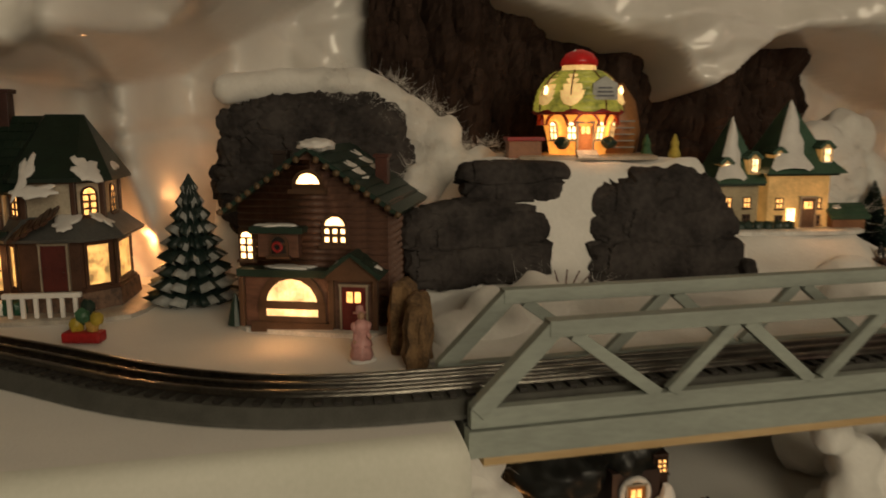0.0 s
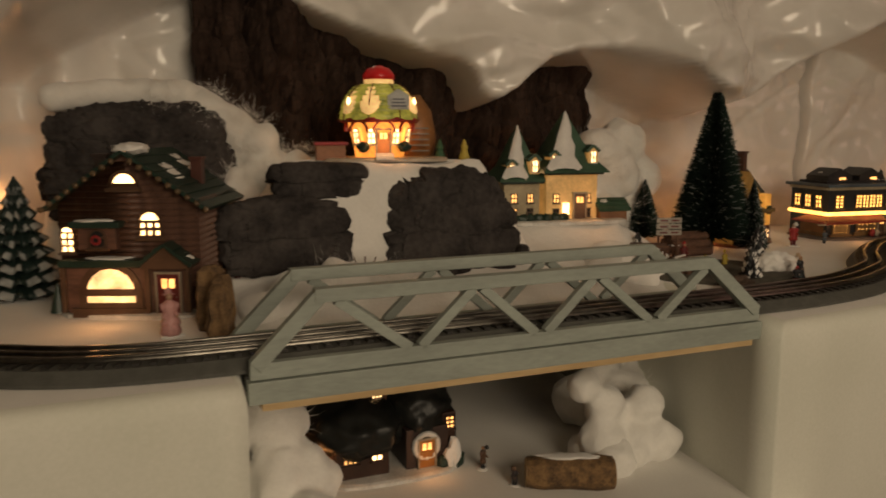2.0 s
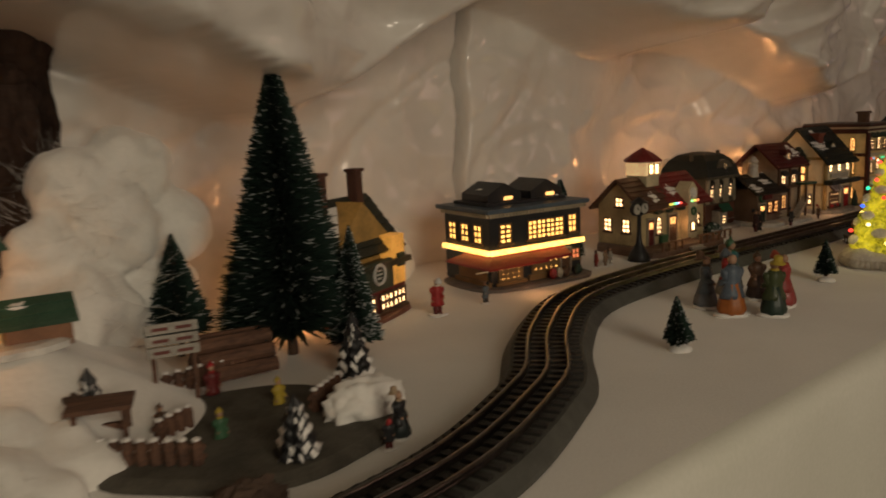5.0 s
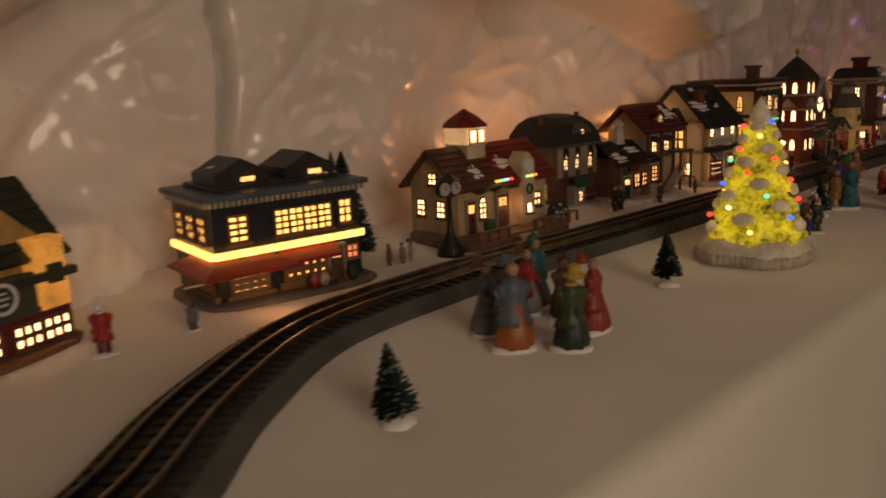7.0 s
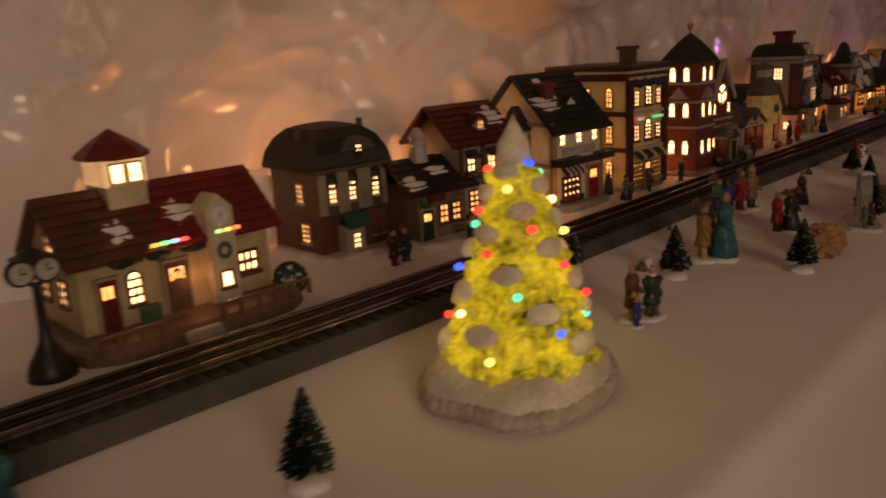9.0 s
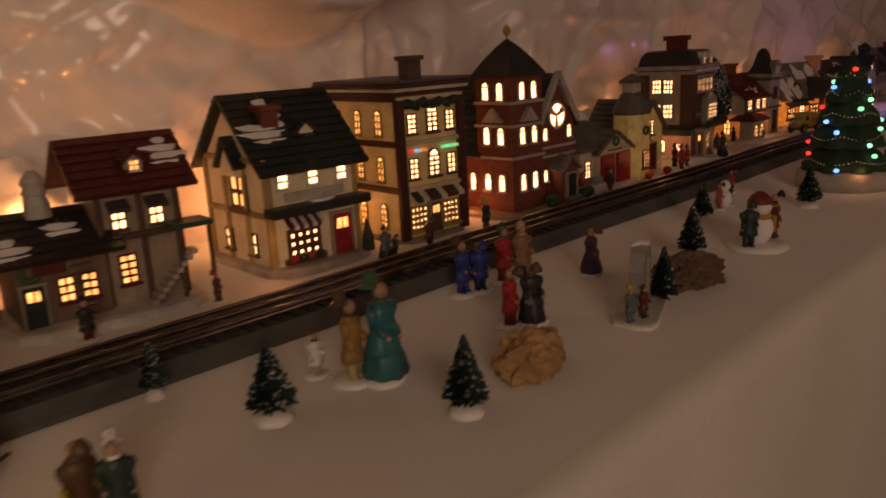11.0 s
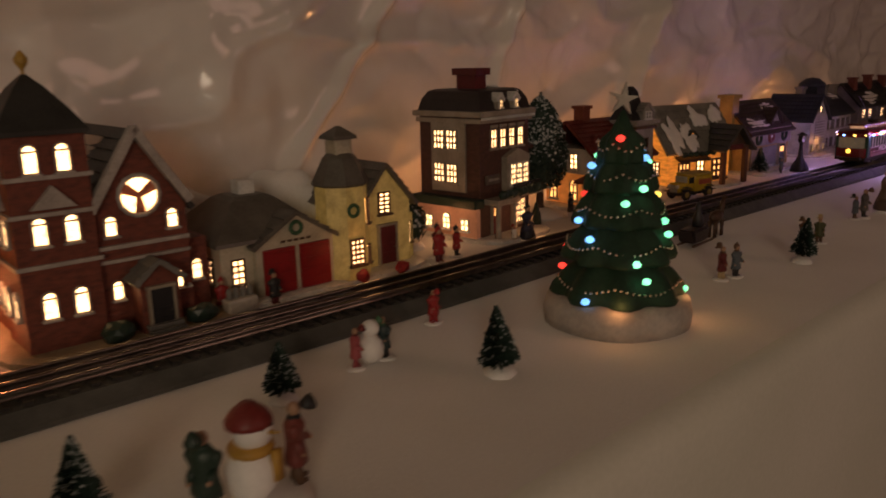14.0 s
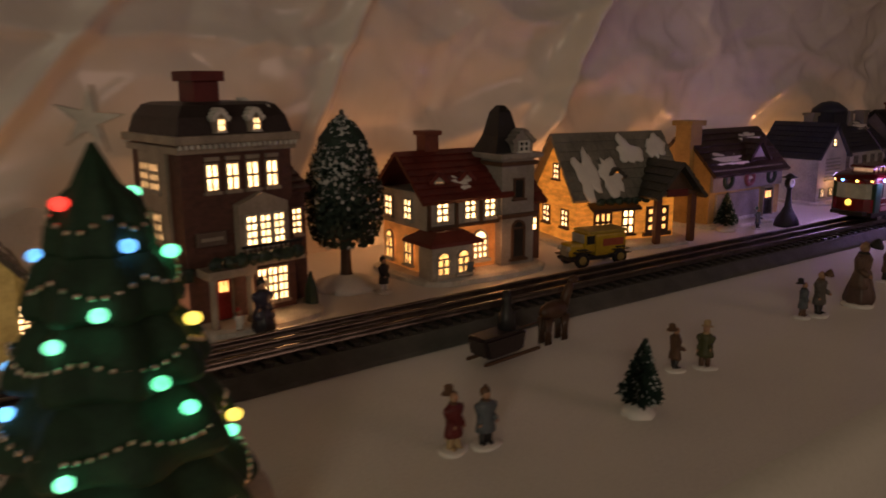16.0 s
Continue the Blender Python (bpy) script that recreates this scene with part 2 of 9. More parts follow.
def sheet_y(x, z):
    """How far back the hanging sheet lies."""
    y = 1.03 + 0.10 / (1 + math.exp(-(x - 0.75) / 0.08)) + 0.10 / (1 + math.exp(-(x - 2.75) / 0.15))
    y += 0.06 * bump_at(x, 0.4, 0.3)
    y += 0.07 * bump_at(x, 1.74, 0.17)
    hang = 0.285 - 0.055 * bump_at(x - 0.5 * (z - 0.3), 0.55, 0.045) + 0.05 * math.sin(x * 5.1 + 0.6) + 0.035 * math.sin(x * 11.3)
    fade = 1 / (1 + math.exp((x - 2.2) / 0.25))
    lift = max(0.0, min(1.0, (z - hang + 0.01) / 0.035))
    y -= fade * (0.22 + 0.035 * math.sin(x * 17) + 0.04 * math.sin(x * 7.7 + 2)) * lift * lift * (3 - 2 * lift)
    y += fade * lift * (0.05 * noise.noise(Vector((x * 4.5 + z * 3, z * 9, 2.2))) + 0.030 * abs(noise.noise(Vector((x * 9 - z * 6, z * 16, 4.2)))))
    # creases where the cloth is gathered, dense overhead and sparse along the wall
    w = Vector((x + 0.05 * noise.noise(Vector((x * 6, z * 6, 7.0))), z * 0.8 + 0.05 * noise.noise(Vector((x * 6, z * 6, 3.0))), 0.0))
    rich = (0.65 + 0.35 * fade * lift) * (1 - 0.75 / (1 + math.exp(-(x - 2.4) / 0.2)))
    for f, a in ((5.0, 0.030), (11.0, 0.016), (23.0, 0.007)):
        near, far = noise.voronoi(Vector((w.x * f + w.y * f * 0.5, w.y * f * 1.5, f)))[0][:2]
        y += rich * a * (min(0.5, far - near) - 0.25) * (0.6 + 0.8 * noise.noise(Vector((x * 3, z * 4, f))))
    p = Vector((x * 3.0, z * 4.0, 1.3))
    y += 0.024 * noise.noise(p) + 0.010 * (abs(noise.noise(p * 2.7)) - 0.3)
    calm = 0.3 + 0.7 / (1 + math.exp((x - 1.1) / 0.15))
    # crumpled film along the far wall
    film = 1 / (1 + math.exp(-(x - 1.5) / 0.2))
    c = Vector((x * 4.2 + 0.5 * z, z * 9.0 - x * 1.6, 21.0))
    c += 0.35 * Vector((noise.noise(c * 1.7), noise.noise(c * 1.7 + Vector((5, 1, 2))), 0))
    for f, a in ((0.8, 0.034), (1.9, 0.012)):
        near, far = noise.voronoi(c * f)[0][:2]
        y += film * a * (far - near - 0.4)
    q = Vector((x * 5 + z * 4, z * 7 - x * 2, 5.0))
    y += calm * (0.016 * (0.5 - abs(noise.noise(q))) + 0.007 * (0.5 - abs(noise.noise(q * 2.9))))
    for k, f in enumerate((6.0, 11.0, 19.0)):
        c = Vector((x * f * 0.7 + z * f * 0.55 * (1 if k % 2 else -1), z * f * 0.9, 9.0 + k))
        y += calm * (0.013, 0.007, 0.004)[k] * max(0.0, 1 - abs(noise.noise(c)) * 9) * (0.5 + noise.noise(c * 0.3))
    y += 0.05 * bump_at(x, 1.262 + 0.02 * z + 0.004 * math.sin(z * 40), 0.006) * min(1.0, max(0.0, z * 9))
    y -= 0.036 * bump_at(x, 3.105 + 0.52 * z, 0.011) * min(1.0, max(0.0, (z - 0.08) * 20))
    y -= 0.016 * bump_at(x, 2.12 + 0.25 * z, 0.010) + 0.014 * bump_at(x, 2.80 + 0.5 * z, 0.009) + 0.014 * bump_at(x, 2.46 + 0.9 * z, 0.010)
    y -= 0.034 * math.sin(x * 52 + z * 7 + 2 * math.sin(z * 9)) * bump_at(x, -0.12, 0.17)
    y -= 0.10 * bump_at(x, -0.28, 0.16) * (0.7 + 0.3 * math.sin(x * 40 + z * 3))
    return y


bm = bmesh.new()
NX, NZ = 1400, 200
grid = [[bm.verts.new((-1.2 + 5.7 * i / NX, sheet_y(-1.2 + 5.7 * i / NX, LOW + 1.05 * j / NZ), LOW + 1.05 * j / NZ)) for j in range(NZ + 1)] for i in range(NX + 1)]
for i in range(NX):
    for j in range(NZ):
        bm.faces.new((grid[i][j], grid[i + 1][j], grid[i + 1][j + 1], grid[i][j + 1]))
whole("backdrop", bm, SHEET, "wrinkled white sheet hung behind the village, bulging overhead", "backdrop", kind="structure", smooth=True)


# ---- track ----
LINE = [(-0.62, 1.01), (-0.50, 0.912), (-0.36, 0.794), (-0.215, 0.690), (-0.147, 0.642), (-0.081, 0.592), (-0.036, 0.566), (0.011, 0.547), (0.065, 0.538), (0.14, 0.539), (0.40, 0.556), (0.65, 0.571), (0.755, 0.582), (0.842, 0.604), (0.934, 0.650), (0.970, 0.675), (1.040, 0.744), (1.150, 0.816), (1.300, 0.843), (1.42, 0.849), (1.58, 0.852), (1.9, 0.864), (2.15, 0.878), (2.5, 0.891), (2.75, 0.907), (3.07, 0.919), (3.6, 0.935), (4.3, 0.955)]
railway = thing("toy_railway", pose(0, 0, 0), "three-rail toy railway track with grey plastic bed on the snow", "track")
line = spline(LINE, 0.012)
bm = bmesh.new()
sweep(bm, line, [(-0.0375, 0.0005), (-0.0365, 0.003), (-0.0292, 0.0115), (0.0292, 0.0115), (0.0365, 0.003), (0.0375, 0.0005)])
part("roadbed", bm, BED, railway)
bm = bmesh.new()
one = bmesh.new()
box(one, 0, 0, 0.0126, 0.0052, 0.053, 0.0024)
tie = mesh_of("tie", one, TIE)
made = 0
for i, p in enumerate(line[1:-1], 1):
    t = (line[i + 1] - line[i - 1]).normalized()
    m = Matrix.Translation(p) @ Matrix.Rotation(math.atan2(t.y, t.x), 4, "Z")
    if p.x > -0.25 and made < 300:
        ob = new("tie", tie)
        ob.parent, ob.matrix_local, made = railway, m, made + 1
    else:
        box(bm, 0, 0, 0.0126, 0.0052, 0.053, 0.0024, m)
tagged(part("far_ties", bm, TIE, railway, "black moulded ties"), kind="stuff")
smooth_line = spline(LINE, 0.02)
for s in (-0.0158, 0.0, 0.0158):
    bm = bmesh.new()
    w = 0.0012
    sweep(bm, smooth_line, [(s - 0.0016, 0.0135), (s - 0.0005, 0.0143), (s - w, 0.0168), (s - w, 0.0185), (s + w, 0.0185), (s + w, 0.0168), (s + 0.0005, 0.0143), (s + 0.0016, 0.0135)])
    part("rail", bm, RAIL, railway, "shiny steel rail", True)

# ---- bridge ----
bridge = thing("truss_bridge", pose(0.143, 0.487, 0, 0, 0, 3.8), "grey-green painted wooden truss bridge carrying the track over the gap", "bridge")
BL, BW, TOP = 0.507, 0.106, 0.0605


def stick(name, u0, z0, u1, z1, y, wide, thick, material=GREYPAINT, label=""):
    bm = bmesh.new()
    d = math.hypot(u1 - u0, z1 - z0)
    box(bm, 0, 0, 0, d, thick, wide, bevel=0.0008)
    bmesh.ops.transform(bm, matrix=Matrix.Translation(((u0 + u1) / 2, y, (z0 + z1) / 2)) @ Matrix.Rotation(-math.atan2(z1 - z0, u1 - u0), 4, "Y"), verts=bm.verts)
    return part(name, bm, material, bridge, label)


for y in (0.006, BW - 0.006):
    stick("side_beam", 0, -0.012, BL, -0.012, y, 0.018, 0.012)
    stick("bottom_chord", 0.002, 0.0045, BL - 0.002, 0.0045, y + 0.001, 0.013, 0.009)
    stick("top_chord", BL * 0.105, TOP, BL * 0.875, TOP, y, 0.011, 0.012)
    stick("end_post", 0.006, 0.008, BL * 0.115, TOP, y, 0.012, 0.010)
    stick("end_post", BL - 0.006, 0.008, BL * 0.87, TOP, y, 0.012, 0.010)
    for a, b in ((0.14, 0.262), (0.375, 0.28), (0.39, 0.495), (0.61, 0.515), (0.625, 0.735), (0.86, 0.755)):
        stick("diagonal", BL * a, TOP - 0.005, BL * b, 0.010, y, 0.0085, 0.007)
bm = bmesh.new()
box(bm, BL / 2, BW / 2, -0.007, BL, BW - 0.025, 0.012)
part("deck", bm, mat("dark_painted_deck", (0.07, 0.07, 0.062), 0.7, None, 40, 0.4), bridge)
stick("bottom_board", 0.010, -0.024, BL - 0.01, -0.024, 0.010, 0.006, 0.018, PINE, "bare pine edge")
stick("bottom_board", 0.010, -0.024, BL - 0.01, -0.024, BW - 0.010, 0.006, 0.018, PINE, "bare pine edge")


# ---- the snowy hill ----
def hill(x, y):
    top = 0.152 * max(0, min(1, (x - 0.12) / 0.10)) * max(0, min(1, (0.54 - x) / 0.09))
    ledge = 0.066 * max(0, min(1, (0.78 - x) / 0.12)) * max(0, min(1, (x - 0.1) / 0.1))
    back = max(0, min(1, (y - 0.755) / 0.035))
    back = back * back * (3 - 2 * back)
    west = (0.252 - 0.72 * max(0, x - 0.11)) * max(0, min(1, (0.36 - x) / 0.05)) * max(0, min(1, (x + 0.075) / 0.04))
    wy = max(0, min(1, (y - 0.885 - 0.035 * bump_at(x, 0.05, 0.10)) / 0.075))
    west = max(0, west) * wy * wy * (3 - 2 * wy)
    h = max(top * back, ledge * max(0, min(1, (y - 0.735) / 0.09)) ** 0.7, west)
    front = 0.034 * bump_at(x, 0.30, 0.16) * max(0, min(1, (y - 0.66) / 0.06)) + 0.012 * bump_at(x, 0.60, 0.1) * max(0, min(1, (y - 0.69) / 0.05))
    return max(h, front) + 0.008 * noise.noise(Vector((x * 22, y * 22, 0))) * min(1, h * 30 + front * 20) - 0.004


bm = bmesh.new()
NX, NY = 150, 80
g = [[bm.verts.new((-0.20 + 1.0 * i / NX, 0.64 + 0.50 * j / NY, hill(-0.20 + 1.0 * i / NX, 0.64 + 0.50 * j / NY))) for j in range(NY + 1)] for i in range(NX + 1)]
for i in range(NX):
    for j in range(NY):
        bm.faces.new((g[i][j], g[i + 1][j], g[i + 1][j + 1], g[i][j + 1]))
whole("snow_hill", bm, COTTON, "soft white cotton hill rising behind the bridge", "snow hill", smooth=True)


def boulder(x0, x1, z0, z1, y, thick, seed, round_top=3.4, label="dark grey cracked foam rock set into the snow", material=None):
    bm = bmesh.new()
    cx, cz, rx, rz = (x0 + x1) / 2, (z0 + z1) / 2, (x1 - x0) / 2, (z1 - z0) / 2
    for v in bmesh.ops.create_icosphere(bm, subdivisions=6, radius=1.0)["verts"]:
        d = v.co.normalized()
        p = 6.0 if d.z < 0 else round_top
        k = (abs(d.x) ** p + abs(d.y) ** p + abs(d.z) ** p) ** (-1 / p)
        q = Vector((d.x * rx, d.y * thick, d.z * rz)) * k
        crack = 1 - min(1, abs(noise.noise(q * 26 + Vector((seed, 0, seed)))) * 7)
        wx = q.x + 0.010 * noise.noise(q * 22 + Vector((seed, 3, 0)))
        wz = q.z + 0.010 * noise.noise(q * 22 + Vector((0, seed, 5)))
        row = math.floor(wz / 0.034)
        gap = min(abs(wz / 0.034 - round(wz / 0.034)) * 0.034, abs((wx / 0.042 + 0.5 * (row % 2)) - round(wx / 0.042 + 0.5 * (row % 2))) * 0.042)
        crack = max(crack * 0.7, 1 - min(1, gap / 0.0022)) * (0.5 + 0.5 * noise.noise(q * 30))
        face = 0.13 * noise.noise(Vector((row * 3.7, math.floor(wx / 0.042 + 0.5 * (row % 2)) * 2.3, seed)))
        k *= 1 + face + 0.09 * noise.fractal(q * 18 + Vector((seed, seed, 0)), 0.7, 2.0, 5) - 0.15 * max(0, crack)
        v.co = Vector((cx + d.x * rx * k, y + d.y * thick * k, cz + d.z * rz * k))
    return whole("rock", bm, material or ROCK, label, "rock", "rocks in the snow hill", smooth=False)


boulder(0.196, 0.305, 0.108, 0.152, 0.795, 0.022, 1)
boulder(0.132, 0.283, 0.030, 0.114, 0.780, 0.030, 2)
boulder(0.318, 0.494, -0.01, 0.148, 0.785, 0.030, 3, 2.15)
boulder(-0.050, 0.165, 0.06, 0.226, 0.935, 0.045, 4, 4.5)
boulder(0.485, 0.50, 0.03, 0.05, 0.76, 0.012, 7)
# the paper cliff behind
bm = bmesh.new()
NX, NZ = 150, 70
g = []
for i in range(NX + 1):
    x = 0.125 + 0.60 * i / NX
    top = 0.375 + 0.012 * math.sin(x * 60) - 0.10 * max(0, (x - 0.68) / 0.14)
    col = []
    for j in range(NZ + 1):
        z = 0.04 + (top - 0.04) * j / NZ
        y = 1.005 + 0.05 * noise.fractal(Vector((x * 11, 0, z * 6)), 0.8, 2.1, 5) + 0.018 * (0.5 - abs(noise.noise(Vector((x * 30, 2, z * 8)))))
        col.append(bm.verts.new((x, y, z)))
    g.append(col)
for i in range(NX):
    for j in range(NZ):
        bm.faces.new((g[i][j], g[i + 1][j], g[i + 1][j + 1], g[i][j + 1]))
cliff = whole("cliff", bm, CLIFF, "dark brown crumpled rock-paper cliff behind the hill", "cliff")
solid = cliff.modifiers.new("thickness", "SOLIDIFY")
solid.thickness = 0.006


def cotton(name, lumps, label, seed, fuzz=0.22):
    bm = bmesh.new()
    for k, (x, y, z, r) in enumerate(lumps):
        for v in bmesh.ops.create_icosphere(bm, subdivisions=5, radius=1.0)["verts"]:
            d = v.co.normalized()
            s = Vector((seed + k * 3.3, k * 1.7, seed))
            q = 1 + 0.24 * noise.noise(d * 1.5 + s) + 0.10 * noise.noise(d * 3.4 + s) + 0.03 * noise.noise(d * 11 + s)
            v.co = Vector((x, y, z)) + Vector((d.x * r, d.y * r * 0.9, d.z * r * 0.95)) * q
    ob = whole(name, bm, COTTON, label, "cotton", "cotton puffs", smooth=True)
    mod = ob.modifiers.new("felted", "REMESH")
    mod.mode, mod.voxel_size, mod.use_smooth_shade = "VOXEL", 0.0030, True
    soft = ob.modifiers.new("softened", "SMOOTH")
    soft.iterations = 22
    return ob


cotton("cotton_puff", [(0.705, 0.98, 0.05, 0.06), (0.745, 0.99, 0.12, 0.05), (0.775, 1.01, 0.05, 0.05), (0.77, 1.00, 0.165, 0.042), (0.72, 0.985, 0.155, 0.036), (0.80, 1.0, 0.11, 0.04), (0.69, 0.97, 0.105, 0.030)], "large white cotton cloud beside the fir trees", 1)
cotton("cotton_puff", [(0.615, 0.735, 0.012, 0.028), (0.585, 0.74, 0.010, 0.02), (0.64, 0.72, 0.004, 0.02)], "small white cotton drift at the bridge", 2)
cotton("cotton_puff", [(0.655, 0.765, 0.010, 0.024), (0.625, 0.775, 0.022, 0.026), (0.665, 0.745, 0.004, 0.022), (0.60, 0.765, 0.020, 0.024), (0.64, 0.745, 0.006, 0.022)], "white cotton drift below the gabled house", 13)
cotton("cotton_puff", [(0.255, 0.72, 0.015, 0.035), (0.21, 0.70, 0.012, 0.032), (0.31, 0.715, 0.010, 0.03), (0.17, 0.685, 0.006, 0.022)], "white cotton drift under the rocks", 3)
cotton("cotton_puff", [(0.205, 0.925, 0.140, 0.030), (0.245, 0.912, 0.146, 0.018), (0.172, 0.905, 0.115, 0.028), (0.18, 0.94, 0.16, 0.03), (0.20, 0.92, 0.175, 0.024)] + [(-0.038 + 0.0085 * i, 0.93, 0.226 + 0.008 * math.sin(i * 0.16) - 0.0018 * max(0, i - 17) ** 1.5, 0.017 + 0.0008 * max(0, i - 12)) for i in range(26)], "wispy white cotton on the hillside", 4)
cotton("cotton_puff", [(1.03, 1.08, 0.02, 0.05), (1.07, 1.09, 0.045, 0.045), (1.10, 1.1, 0.02, 0.04)], "white cotton behind the dark shop", 5)
cotton("cotton_puff", [(1.68, 1.16, 0.03, 0.05), (1.80, 1.165, 0.06, 0.05), (1.87, 1.14, 0.05, 0.045), (1.61, 1.13, 0.03, 0.045)], "white cotton bank lit orange behind the houses", 6)
cotton("cotton_puff", [(2.03, 1.12, 0.02, 0.035), (2.06, 1.11, 0.03, 0.03)], "white cotton beside the tall building", 7)
cotton("cotton_puff", [(2.40, 1.09, 0.03, 0.05), (2.50, 1.10, 0.035, 0.055), (2.60, 1.12, 0.03, 0.05)], "white cotton bank behind the fire station", 8)
cotton("cotton_puff", [(0.585, 0.76, LOW + 0.03, 0.040), (0.60, 0.74, LOW + 0.10, 0.026), (0.625, 0.75, LOW + 0.125, 0.024), (0.585, 0.73, LOW + 0.075, 0.022), (0.60, 0.69, LOW + 0.03, 0.024), (0.64, 0.74, LOW + 0.05, 0.028), (0.575, 0.68, LOW + 0.01, 0.030), (0.64, 0.77, LOW + 0.08, 0.035), (0.56, 0.80, LOW + 0.10, 0.035), (0.545, 0.62, LOW + 0.015, 0.026), (0.61, 0.71, LOW + 0.05, 0.035), (0.57, 0.75, LOW + 0.14, 0.025)], "heaped white cotton snow clouds on the lower level", 9)
cotton("cotton_puff", [(0.515, 0.64, -0.095, 0.020), (0.545, 0.645, -0.120, 0.024), (0.535, 0.635, -0.155, 0.026), (0.575, 0.64, -0.172, 0.030), (0.610, 0.64, -0.170, 0.030), (0.600, 0.65, -0.130, 0.026), (0.560, 0.66, -0.145, 0.030), (0.530, 0.655, -0.180, 0.024)], "tumbled white cotton balls beside the big log", 12)
cotton("cotton_puff", [(0.19, 0.66, LOW + 0.02, 0.05), (0.18, 0.68, LOW + 0.08, 0.035), (0.205, 0.60, LOW + 0.0, 0.035)], "white cotton drift beside the dark cottage", 10)

def wisps(spots, seed):
    """Loose curling fibres that stand off the cotton."""
    rnd = random.Random(seed)
    bm = bmesh.new()
    for x, y, z, r, n in spots:
        for i in range(n):
            d = Vector((rnd.gauss(0, 1), rnd.gauss(-0.6, 1), rnd.gauss(0.3, 1))).normalized()
            p = Vector((x, y, z)) + d * r * rnd.uniform(0.85, 1.0)
            step = (d * 0.5 + Vector((rnd.gauss(0, 1), rnd.gauss(0, 1), rnd.gauss(0, 1))).normalized()) * r * 0.09
            side = step.orthogonal().normalized() * 0.00028
            last = [bm.verts.new(p - side), bm.verts.new(p + side)]
            for k in range(5):
                p = p + step
                step = step + Vector((rnd.gauss(0, 1), rnd.gauss(0, 1), rnd.gauss(0, 1))) * r * 0.035
                s = side * (1 - (k + 1) / 5.5)
                now = [bm.verts.new(p - s), bm.verts.new(p + s)]
                bm.faces.new((last[0], last[1], now[1], now[0]))
                last = now
    whole("cotton_fibres", bm, COTTON, "loose white cotton fibres standing off the snow puffs", "cotton", kind="stuff")


wisps([(0.205, 0.925, 0.140, 0.036, 420), (0.245, 0.912, 0.146, 0.024, 260), (0.172, 0.905, 0.115, 0.034, 420), (0.18, 0.92, 0.185, 0.03, 420), (0.14, 0.915, 0.215, 0.026, 300), (0.09, 0.915, 0.232, 0.022, 220), (0.615, 0.735, 0.012, 0.030, 160), (0.255, 0.72, 0.015, 0.036, 200), (0.31, 0.715, 0.010, 0.032, 150), (0.60, 0.74, LOW + 0.10, 0.032, 200), (0.61, 0.71, LOW + 0.05, 0.036, 200), (0.575, 0.68, LOW + 0.01, 0.036, 200), (0.735, 1.0, 0.13, 0.062, 300), (0.715, 0.99, 0.05, 0.072, 300), (0.18, 0.68, LOW + 0.08, 0.036, 160)], 8)

# ---- buildings ----
def facing(face, w, d):
    """From (along, out, up) on a wall to the building's own axes; the front is at y = 0."""
    if face == "f":
        u, n, o = (1, 0, 0), (0, -1, 0), (0, 0, 0)
    elif face == "l":
        u, n, o = (0, -1, 0), (-1, 0, 0), (-w / 2, d / 2, 0)
    else:
        u, n, o = (0, 1, 0), (1, 0, 0), (w / 2, d / 2, 0)
    return Matrix(((u[0], n[0], 0, o[0]), (u[1], n[1], 0, o[1]), (u[2], n[2], 1, o[2]), (0, 0, 0, 1)))


